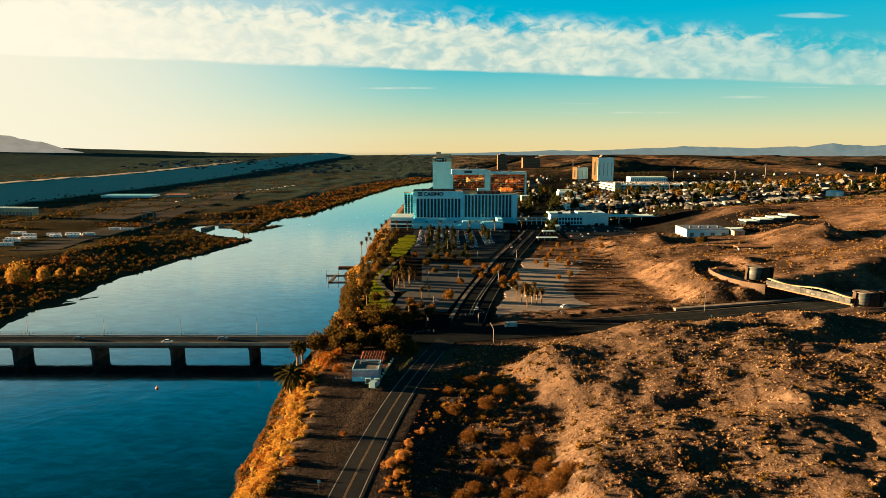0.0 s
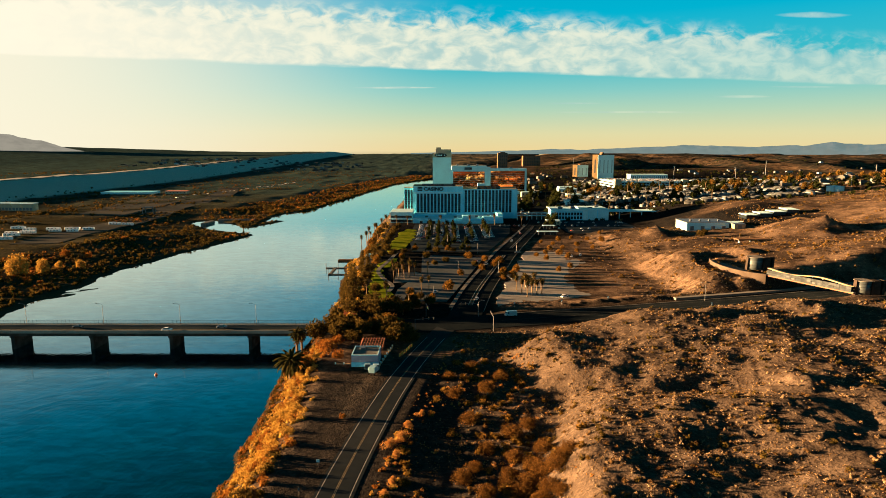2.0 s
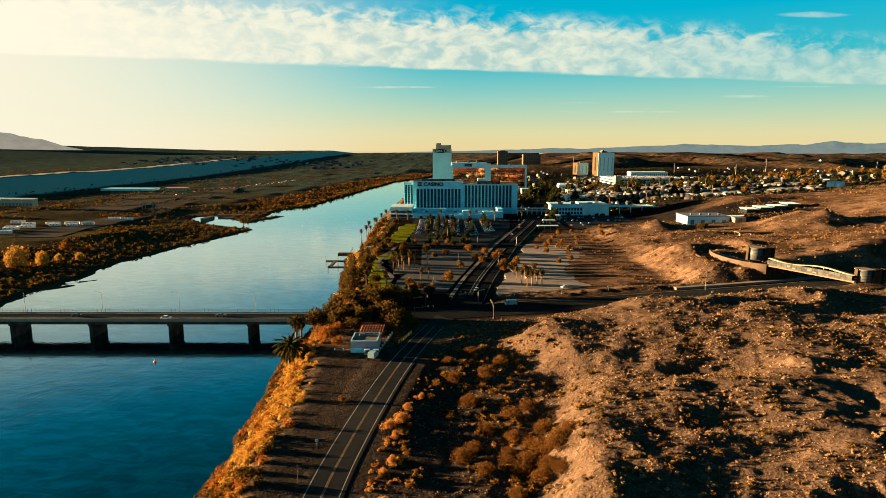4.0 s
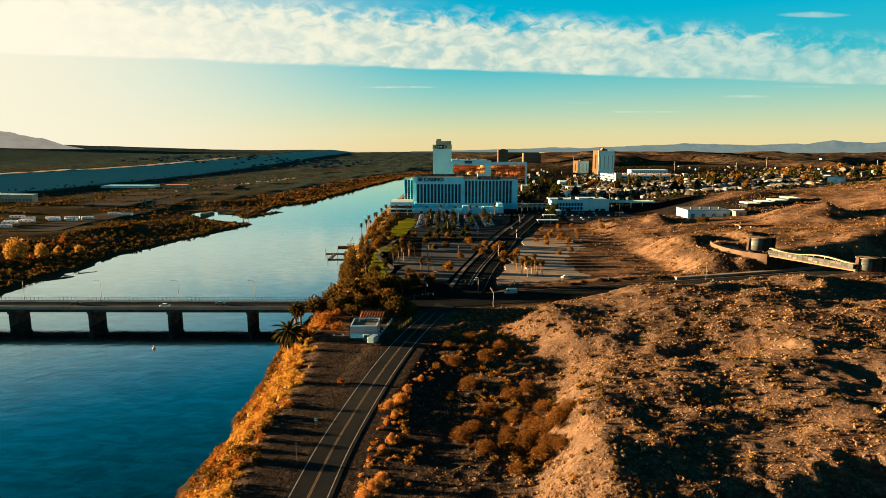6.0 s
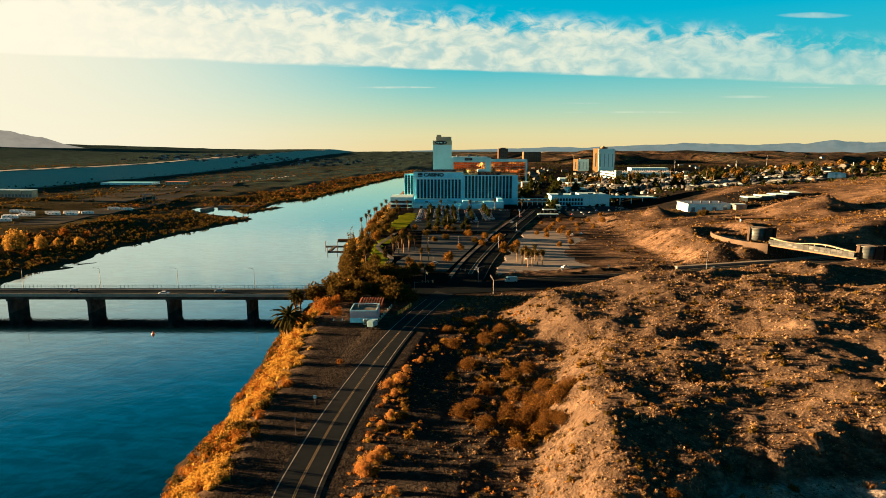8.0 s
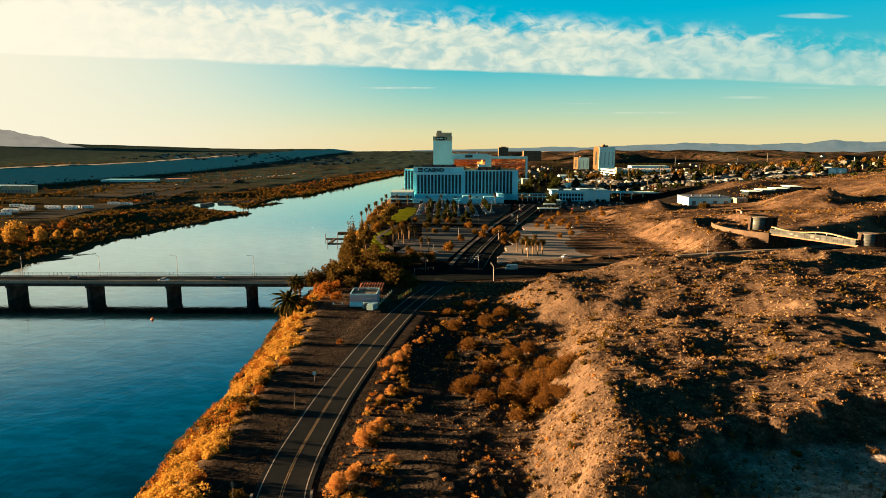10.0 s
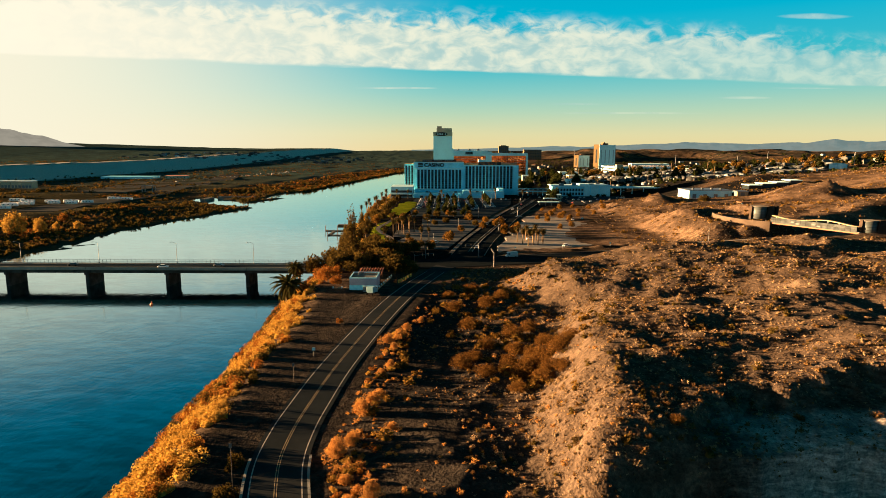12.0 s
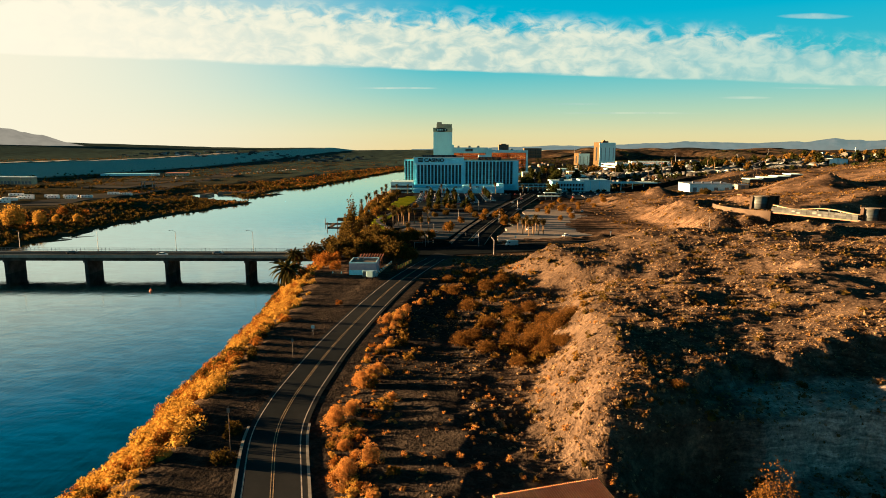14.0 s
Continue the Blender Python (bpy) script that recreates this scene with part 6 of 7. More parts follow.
L_GOLD = leaf_material("golden_leaves", (0.46, 0.26, 0.05), (0.72, 0.46, 0.11), tone=0.62)
L_AUTUMN = leaf_material("autumn_leaves", (0.16, 0.085, 0.018), (0.44, 0.22, 0.045), tone=0.5)
L_ORANGE = leaf_material("rusty_leaves", (0.42, 0.15, 0.03), (0.58, 0.25, 0.055), tone=0.43)
L_OLIVE = leaf_material("olive_leaves", (0.085, 0.062, 0.018), (0.19, 0.125, 0.032), tone=0.5)
L_GREEN = leaf_material("dark_green_leaves", (0.03, 0.045, 0.014), (0.07, 0.075, 0.022), tone=0.45)
L_AMBER = leaf_material("amber_leaves", (0.52, 0.24, 0.07), (0.74, 0.40, 0.13), tone=0.56)
L_BUSH = leaf_material("olive_gold_leaves", (0.14, 0.085, 0.02), (0.34, 0.19, 0.045))
L_STRAW = leaf_material("straw_scrub", (0.40, 0.27, 0.15), (0.66, 0.48, 0.30), 0.12, tone=0.42)
L_BROWN = leaf_material("brown_scrub", (0.22, 0.125, 0.05), (0.40, 0.24, 0.10), 0.15, tone=0.34)
L_THICKET = leaf_material("thicket_leaves", (0.11, 0.055, 0.016), (0.30, 0.15, 0.04), tone=0.55)
L_PALM = leaf_material("palm_fronds", (0.05, 0.052, 0.018), (0.11, 0.095, 0.03))
M_BARK = material("bark", (0.13, 0.085, 0.05), 0.95, (0.09, 0.06, 0.035), 2.0, 0.03, 8.0)
M_PALMBARK = material("palm_bark", (0.20, 0.14, 0.085), 0.95, (0.14, 0.10, 0.06), 3.0, 0.03, 8.0)
gen = np.random.default_rng(77)


def leaves(P, S, flat=0.0):
    """Small bent leaf pieces at the points P, of the sizes S: two triangles each."""
    n = len(P)
    u = gen.normal(size=(n, 3))
    u /= np.linalg.norm(u, axis=1)[:, None]
    w = gen.normal(size=(n, 3))
    w[:, 2] *= 1 - flat
    w -= (w * u).sum(1)[:, None] * u
    w /= np.linalg.norm(w, axis=1)[:, None] + 1e-9
    k = np.cross(u, w) * 0.25
    S = S[:, None]
    V = np.stack([P - u * S, P + w * S * 0.55 + k * S, P + u * S, P - w * S * 0.55 + k * S], 1)
    return V.reshape(-1, 3), np.arange(4 * n).reshape(-1, 4)


def quads(name, V, F, mat, parent=None):
    me = bpy.data.meshes.new(name)
    me.vertices.add(len(V))
    me.vertices.foreach_set("co", np.ascontiguousarray(V, dtype=np.float32).ravel())
    me.loops.add(F.size)
    me.loops.foreach_set("vertex_index", np.ascontiguousarray(F, dtype=np.int32).ravel())
    me.polygons.add(len(F))
    me.polygons.foreach_set("loop_start", np.arange(0, F.size, F.shape[1], dtype=np.int32))
    me.update()
    me.validate()
    me.materials.append(mat)
    ob = new(name, me)
    if parent is not None:
        ob.parent = parent
    return ob


def dome(n, lumps, gap=0.35):
    """Points in a lumpy unit crown that stands on z = 0."""
    c = gen.normal(size=(lumps, 3))
    c /= np.linalg.norm(c, axis=1)[:, None]
    c *= gen.uniform(0.25, 0.62, (lumps, 1))
    c[:, 2] = np.abs(c[:, 2]) + 0.12
    r = gen.uniform(0.28, 0.48, lumps)
    k = gen.integers(0, lumps, n)
    d = gen.normal(size=(n, 3))
    d /= np.linalg.norm(d, axis=1)[:, None]
    P = c[k] + d * (r[k] * gen.uniform(gap, 1.0, n) ** 0.5)[:, None]
    P[:, 2] = np.abs(P[:, 2])
    return P


def scrub(name, label, X, Y, R, mat, per, mix_h=0.75, leaf=0.34, sink=0.05):
    """A whole stand of low bushes in one mesh."""
    n = len(X)
    Z = terrain(X, Y)
    allV, forms = [], [dome(per, 5) for _ in range(12)]
    f = gen.integers(0, 12, n)
    a = gen.uniform(0, 6.28, n)
    for q in range(12):
        i = np.where(f == q)[0]
        if not len(i):
            continue
        D = forms[q][None] * np.stack([R[i], R[i], R[i] * mix_h], 1)[:, None, :]
        ca, sa = np.cos(a[i])[:, None], np.sin(a[i])[:, None]
        px = D[..., 0] * ca - D[..., 1] * sa + X[i][:, None]
        py = D[..., 0] * sa + D[..., 1] * ca + Y[i][:, None]
        pz = D[..., 2] + Z[i][:, None] - sink
        P = np.stack([px, py, pz], -1).reshape(-1, 3)
        S = np.repeat(R[i], per) * leaf * gen.uniform(0.6, 1.3, len(P))
        allV.append(leaves(P, S)[0])
    V = np.concatenate(allV)
    F = np.arange(len(V)).reshape(-1, 4)
    # a dense heart of twigs inside each bush: two rings and a crown
    t = np.arange(6) * 1.0472
    rings = np.concatenate([np.stack([np.cos(t) * 0.50, np.sin(t) * 0.50, t * 0 - 0.1], 1), np.stack([np.cos(t + 0.4) * 0.36, np.sin(t + 0.4) * 0.36, t * 0 + 0.32], 1), [(0, 0, 0.5)]])
    H = rings[None] * np.stack([R, R, R * mix_h], 1)[:, None, :] * gen.uniform(0.6, 1.05, (n, 13, 1)) + np.stack([X, Y, Z - sink], 1)[:, None]
    q = np.array([(k, (k + 1) % 6, 6 + (k + 1) % 6, 6 + k) for k in range(6)] + [(6, 7, 8, 12), (8, 9, 10, 12), (10, 11, 6, 12)])
    F = np.concatenate([F, (q[None] + 13 * np.arange(n)[:, None, None] + len(V)).reshape(-1, 4)])
    V = np.concatenate([V, H.reshape(-1, 3)])
    ob = quads(name, V, F, mat)
    return tagged(ob, label, "bushes", kind="stuff")


def scatter(n, x0, x1, y0, y1, seed):
    r = np.random.default_rng(seed)
    return r.uniform(x0, x1, n), r.uniform(y0, y1, n)


def off_roads(X, Y, extra=0.0):
    k = np.ones(len(X), bool)
    for line, w in ((RIVER_ROAD, 7.0), (HIGHWAY, 13.5), (STREET, 13.0)):
        k &= to_line(X, Y, line)[0] > w + extra
    return k


def desert_scrub():
    X, Y = scatter(34000, 4, 290, 62, 262, 1)
    keep = off_roads(X, Y) & (X < 0.80 * Y + 14) & (Y < 250 + 0.16 * X)
    dens = 0.5 + 0.5 * fractal(X, Y, 22, 5, 3)
    keep &= gen.uniform(0, 1, len(X)) < np.clip(dens, 0.12, 0.85) * 0.62
    X, Y = X[keep], Y[keep]
    k = gen.uniform(0, 1, len(X))
    R = 0.40 + 0.70 * gen.uniform(0, 1, len(X)) ** 2.2
    near = Y < 165
    for lo, hi, mat, nm, lb in ((0, 0.62, L_STRAW, "straw_scrub", "pale straw-coloured desert scrub on the gravel"), (0.62, 0.9, L_BROWN, "brown_scrub", "rust-brown desert scrub on the gravel"), (0.9, 1.01, L_OLIVE, "creosote_scrub", "dark olive desert bushes on the gravel")):
        i = (k >= lo) & (k < hi)
        size = R * (1.7 if mat is L_OLIVE else 1.15 if mat is L_BROWN else 1.0)
        scrub(nm, lb, X[i & near], Y[i & near], size[i & near], mat, 44, 0.85, 0.18)
        scrub(nm, lb, X[i & ~near], Y[i & ~near], size[i & ~near], mat, 13, 0.85, 0.28)
    # low tufts everywhere between
    r = np.random.default_rng(211)
    Y = 64 + 196 * r.uniform(0, 1, 60000) ** 1.35
    X = r.uniform(-18, 1, 60000) + r.uniform(0, 1, 60000) * (0.82 * Y + 20)
    keep = off_roads(X, Y, 1.0) & (Y < 252 + 0.16 * X) & (r.uniform(0, 1, len(X)) < np.clip(0.20 + 0.95 * fractal(X * 0.6, Y, 16, 213, 3), 0.0, 1) * 0.5)
    X, Y = X[keep], Y[keep]
    R, k = r.uniform(0.14, 0.42, len(X)), r.uniform(0, 1, len(X))
    scrub("straw_tufts", "low straw-coloured tufts between the desert bushes", X[k < 0.5], Y[k < 0.5], R[k < 0.5], L_STRAW, 5, 1.0, 0.45)
    scrub("brown_tufts", "low brown tufts between the desert bushes", X[k >= 0.5], Y[k >= 0.5], R[k >= 0.5] * 1.1, L_BROWN, 5, 1.0, 0.45)
    # thickets in the hollow beside the road and at the foot of the bluff
    X, Y = scatter(1500, -16, 46, 64, 236, 2)
    hollow = np.exp(-(((X - 12) / 20) ** 2 + ((Y - 205) / 28) ** 2)) + 0.9 * np.exp(-(((X - 20) / 12) ** 2 + ((Y - 140) / 30) ** 2)) + 0.7 * np.exp(-(((X + 11) / 5) ** 2 + ((Y - 115) / 45) ** 2))
    keep = off_roads(X, Y, 3.5) & (gen.uniform(0, 1, len(X)) < hollow * 0.34)
    X, Y = X[keep], Y[keep]
    R = gen.uniform(0.9, 2.6, len(X))
    scrub("olive_thicket", "dark olive thicket in the hollow beside the road", X, Y, R, L_BUSH, 90, 0.8, 0.17)
    # a hedge-like strip of orange and gold scrub past the gravel shoulder
    s, off = gen.uniform(66, 168, 900), 8.2 + 7.5 * gen.uniform(0, 1, 900) ** 1.4 * np.interp(gen.uniform(66, 168, 900), (66, 110, 168), (1.0, 0.8, 0.7))
    X, Y = np.interp(s, [p[1] for p in RIVER_ROAD], [p[0] for p in RIVER_ROAD]) + off, s
    keep = gen.uniform(0, 1, len(X)) < np.clip(0.55 + 0.8 * fractal(X, Y, 11, 37, 2), 0.1, 1) * np.interp(Y, (66, 95, 125, 168), (0.62, 0.45, 0.30, 0.28))
    X, Y = X[keep], Y[keep]
    R = 0.45 + 1.25 * gen.uniform(0, 1, len(X)) ** 2
    k = gen.uniform(0, 1, len(X))
    for lo, hi, mat, lb in ((0, 0.45, L_AMBER, "amber brittle scrub along the road's shoulder"), (0.45, 0.75, L_GOLD, "golden scrub along the road's shoulder"), (0.75, 1.1, L_ORANGE, "rust-orange scrub along the road's shoulder")):
        i = (k >= lo) & (k < hi)
        scrub("roadside_scrub", lb, X[i], Y[i], R[i], mat, 150, 0.8, 0.10)
    # loose scrub between road and bluff
    X, Y = scatter(2600, -19, 32, 62, 240, 3)
    keep = off_roads(X, Y, 1.5) & (gen.uniform(0, 1, len(X)) < np.clip(0.4 + 0.7 * fractal(X, Y, 14, 9, 3), 0.05, 1) * 0.5)
    X, Y = X[keep], Y[keep]
    scrub("golden_scrub", "golden brown scrub between road and bluff", X, Y, 0.35 + 0.75 * gen.uniform(0, 1, len(X)) ** 2, L_AMBER, 60, 0.8, 0.15)
    # the open desert north of the highway and up the slopes
    X, Y = scatter(30000, 60, 520, 305, 720, 4)
    keep = off_roads(X, Y, 2) & (X > 95 + 0.1 * (Y - 312)) & (X < 0.8 * Y) & (gen.uniform(0, 1, len(X)) < np.clip(0.45 + 0.8 * fractal(X, Y, 45, 15, 3), 0.05, 1) * 0.7)
    keep &= ~((X > 120) & (X < 275) & (Y > 555))
    X, Y = X[keep], Y[keep]
    R = 0.28 + 0.85 * gen.uniform(0, 1, len(X)) ** 2.6
    k = gen.uniform(0, 1, len(X))
    scrub("creosote_scrub", "dark olive bushes in the desert north of the highway", X[::9] + 1.5, Y[::9] + 1.0, 0.8 + R[::9] * 1.3, L_BUSH, 26, 0.9, 0.26)
    scrub("straw_scrub", "pale desert scrub north of the highway", X[k < 0.6], Y[k < 0.6], R[k < 0.6], L_STRAW, 9, 0.9, 0.42)
    scrub("brown_scrub", "brown desert bushes north of the highway", X[k >= 0.6], Y[k >= 0.6], R[k >= 0.6] * 1.4, L_BROWN, 12, 0.9, 0.36)


desert_scrub()


def river_thicket():
    """The golden hedge of tamarisk on the near bank, and the willows on the far one."""
    X, Y = scatter(5200, -66, -36, 56, 250, 6)
    e, w = river_side(X, Y)
    mid = np.interp(Y, (56, 90, 130, 180, 215, 250), (12.4, 11.8, 11.0, 11.5, 12, 13))
    keep = (np.abs(e - mid) < 7.5 * np.interp(Y, (60, 150, 250), (1.1, 0.9, 0.8))) & (gen.uniform(0, 1, len(X)) < np.exp(-((e - mid) / 6) ** 2) * 0.42)
    X, Y, e = X[keep], Y[keep], e[keep]
    R = (1.3 + 2.0 * gen.uniform(0, 1, len(X)) ** 1.4) * (1 - 0.25 * (Y > 185))
    k = gen.uniform(0, 1, len(X)) + 0.35 * fractal(X, Y, 16, 19, 2)
    scrub("tamarisk_thicket", "golden tamarisk thicket along the river bank", X[k < 0.62], Y[k < 0.62], R[k < 0.62], L_GOLD, 260, 0.95, 0.082)
    i = (k >= 0.62) & (k < 0.92)
    scrub("orange_thicket", "rust-orange shrubs along the river bank", X[i], Y[i], R[i], L_ORANGE, 300, 1.0, 0.074)
    i = k >= 0.92
    scrub("olive_thicket", "olive shrubs among the bank thicket", X[i], Y[i], R[i], L_OLIVE, 200, 0.95, 0.11)
    # lower tier down to the water
    X, Y = scatter(2600, -66, -42, 56, 262, 17)
    e, w = river_side(X, Y)
    keep = (e > 1) & (e < 8) & (gen.uniform(0, 1, len(X)) < 0.62)
    X, Y = X[keep], Y[keep]
    R = gen.uniform(0.7, 1.7, len(X))
    k = gen.uniform(0, 1, len(X))
    scrub("bank_scrub", "rust-brown scrub low on the river bank", X[k < 0.55], Y[k < 0.55], R[k < 0.55], L_ORANGE, 44, 0.9, 0.17)
    scrub("bank_scrub", "dark olive scrub low on the river bank", X[k >= 0.55], Y[k >= 0.55], R[k >= 0.55], L_OLIVE, 44, 0.9, 0.17)
    # reeds and low growth at the water's edge
    X, Y = scatter(1600, -66, -48, 56, 330, 8)
    e, w = river_side(X, Y)
    keep = (e > 0.6) & (e < 7) & (gen.uniform(0, 1, len(X)) < 0.5)
    scrub("reeds", "brown reeds at the foot of the bank", X[keep], Y[keep], gen.uniform(0.3, 0.9, keep.sum()), L_BROWN, 30)
    # north of the bridge the bank is overgrown
    X, Y = scatter(4200, -84, -38, 282, 690, 9)
    e, w = river_side(X, Y)
    keep = (e > 1.5) & (e < np.interp(Y, (282, 330, 420, 680), (22, 16, 14, 16))) & (gen.uniform(0, 1, len(X)) < 0.4)
    X, Y = X[keep], Y[keep]
    R = gen.uniform(1.0, 2.6, len(X))
    k = gen.uniform(0, 1, len(X))
    scrub("golden_thicket", "golden shrubs on the park's river bank", X[k < 0.62], Y[k < 0.62], R[k < 0.62], L_GOLD, 55, 0.9, 0.22)
    scrub("green_thicket", "dark green shrubs on the park's river bank", X[k >= 0.62], Y[k >= 0.62], R[k >= 0.62], L_GREEN, 50, 0.95, 0.23)
    # the far bank
    X, Y = scatter(21000, -520, -180, 300, 1000, 10)
    e, w = river_side(X, Y)
    dens = np.clip(0.62 + 0.7 * fractal(X, Y, 55, 23, 3), 0.05, 1) * np.where(w < 115, 1.0, 0.10)
    keep = (w > 6) & (w < 330) & (gen.uniform(0, 1, len(X)) < dens * 0.8)
    lane = (np.abs(X + 400) < 60) & (Y > 555) & (Y < 720)
    keep &= ~lane & (X > -0.85 * Y - 20)
    X, Y, w = X[keep], Y[keep], w[keep]
    R = (1.0 + 2.6 * gen.uniform(0, 1, len(X)) ** 1.6) * np.where(w < 110, 1.0, 0.6)
    k = gen.uniform(0, 1, len(X)) + 0.4 * fractal(X, Y, 70, 29, 2)
    for lo, hi, mat, nm, lb in ((-9, 0.80, L_OLIVE, "olive_willows", "dark olive willow scrub on the far bank"), (0.80, 0.98, L_BROWN, "brown_willows", "brown willow scrub on the far bank"), (0.98, 9, L_ORANGE, "rusty_willows", "rust-orange willow scrub on the far bank")):
        i = (k >= lo) & (k < hi)
        scrub(nm, lb, X[i], Y[i], R[i], mat, 13, 0.9, 0.32)
    # a belt of tamarisk along the upper river
    r = np.random.default_rng(44)
    Y = r.uniform(840, 2000, 2600)
    w = 4 + 90 * r.uniform(0, 1, len(Y)) ** 1.7
    X = np.interp(Y, WEST_Y, WEST_X) - w
    R = r.uniform(1.2, 3.8, len(X))
    k = r.uniform(0, 1, len(X))
    scrub("rusty_willows", "rust-orange tamarisk belt along the upper river", X[k < 0.4], Y[k < 0.4], R[k < 0.4], L_ORANGE, 15, 0.9, 0.4)
    scrub("olive_willows", "dark tamarisk belt along the upper river", X[k >= 0.4], Y[k >= 0.4], R[k >= 0.4] * 1.2, L_OLIVE, 15, 1.0, 0.4)
    # scattered growth on the plain beyond
    X, Y = scatter(6000, -1100, -150, 700, 2200, 12)
    e, w = river_side(X, Y)
    keep = (w > 12) & (X > -0.8 * Y) & (gen.uniform(0, 1, len(X)) < np.clip(0.4 + 0.9 * fractal(X, Y, 120, 33, 3), 0, 1) * 0.75)
    keep &= ~((X > -460) & (X < -300) & (Y < 900) & (X < -330)) & ~((X < -725) & (X > -930))
    X, Y = X[keep], Y[keep]
    R = gen.uniform(1.2, 3.6, len(X))
    k = gen.uniform(0, 1, len(X)) + 0.4 * fractal(X, Y, 200, 39, 2)
    scrub("olive_willows", "dark scrub on the river plain", X[k < 0.55], Y[k < 0.55], R[k < 0.55], L_OLIVE, 11, 0.8, 0.46)
    scrub("rusty_willows", "rust-brown scrub on the river plain", X[k >= 0.55], Y[k >= 0.55], R[k >= 0.55], L_BROWN, 11, 0.8, 0.46)


river_thicket()


def grow_tree(name, label, h, r, mat, n, lumps, trunk=0.3, size=0.5, group="", cat="tree", bare=0.32, limbs=5):
    """A tapered trunk with limbs and a lumpy crown of leaf pieces; built at the origin."""
    t = thing(name, label, cat, (0, 0, 0), 0, group)
    bm = bmesh.new()
    rg = random.Random(hash_name(name + label))
    top = h * (bare + 0.25)
    x = y = 0.0
    z = -0.6
    for k in range(4):
        nx, ny, nz = x + rg.uniform(-0.04, 0.04) * h, y + rg.uniform(-0.04, 0.04) * h, z + (top + 0.6) / 4
        rod(bm, (x, y, z), (nx, ny, nz), trunk * (1 - 0.18 * k), trunk * (1 - 0.18 * (k + 1)), 7)
        x, y, z = nx, ny, nz
    part("trunk", bm, M_BARK, t)
    for k in range(limbs):
        a = k * 1.257 + rg.uniform(-0.4, 0.4)
        bm = bmesh.new()
        z0 = h * bare * rg.uniform(0.7, 1.3)
        rod(bm, (0, 0, z0), (math.cos(a) * r * 0.62, math.sin(a) * r * 0.62, h * rg.uniform(0.55, 0.8)), trunk * 0.45, 0.05, 6)
        part("limb", bm, M_BARK, t)
    P = dome(n, lumps, 0.3)
    P[:, :2] *= r * 1.05
    P[:, 2] = h * bare + P[:, 2] * (h * (1 - bare)) / 0.95
    V, F = leaves(P, size * gen.uniform(0.6, 1.3, n))
    quads("crown", V, F, mat, t)
    return t


def hash_name(s):
    return sum((i + 1) * ord(c) for i, c in enumerate(s))


def place(t, spots, turn_seed=3):
    """Sets the thing on the first spot and copies of it on the rest; a spot is x, y and a scale."""
    rg = random.Random(turn_seed)
    for i, (x, y, s) in enumerate(spots):
        o = t if i == 0 else copy_thing(t, pose(x, y, 0))
        o.matrix_world = pose(x, y, ground_at(x, y) - 0.1, 0, 0, rg.uniform(0, 360)) @ Matrix.Diagonal((s, s, s * rg.uniform(0.92, 1.1), 1))


place(grow_tree("river_tree", "tall dark green eucalyptus on the river bank", 22, 4.8, L_OLIVE, 1500, 26, 0.45, 0.5, "tall trees on the bank", bare=0.2), [(-47, 312, 1.05), (-57, 340, 0.5), (-60, 366, 0.45), (-52, 326, 0.55), (-54, 400, 0.6), (-58, 384, 0.65), (-56, 352, 0.6), (-53, 425, 0.5), (-50, 300, 0.6), (-60, 450, 0.45)])
place(grow_tree("golden_tree", "round amber-leaved tree with dense crown", 8.5, 5.0, L_AUTUMN, 1000, 12, 0.28, 0.48, "golden trees", bare=0.22), [(-23, 258, 1.15), (-30, 262, 0.8), (-16, 312, 0.7), (26, 400, 0.6), (30, 432, 0.7), (-18, 330, 0.6), (-30, 440, 0.7), (-22, 478, 0.7), (4, 480, 0.6), (20, 478, 0.6), (3.5, 341, 0.9), (-5.6, 314, 0.6), (18.9, 440, 0.9), (11, 383, 0.6), (-46, 420, 0.9), (-60, 505, 0.9), (-62, 530, 1.0), (-63, 552, 0.9), (-64, 580, 1.0), (-64, 612, 1.0), (-62, 640, 0.9), (-58, 470, 0.8), (-60, 490, 0.9), (88, 456, 0.7), (92, 444, 0.6), (76, 395, 0.5), (85, 404, 0.55), (75, 438, 0.6), (-52, 300, 0.7), (43, 372, 0.75), (48, 394, 0.75), (133, 511, 0.7), (70, 452, 0.55), (78, 462, 0.5), (84, 478, 0.6), (96, 486, 0.5), (104, 470, 0.45), (110, 500, 0.6), (92, 508, 0.5), (120, 486, 0.5), (100, 528, 0.6), (114, 540, 0.5), (126, 530, 0.6), (84, 520, 0.45), (140, 545, 0.5), (36, 412, 0.8), (40, 424, 0.7), (39, 384, 0.7), (37, 372, 0.6)])
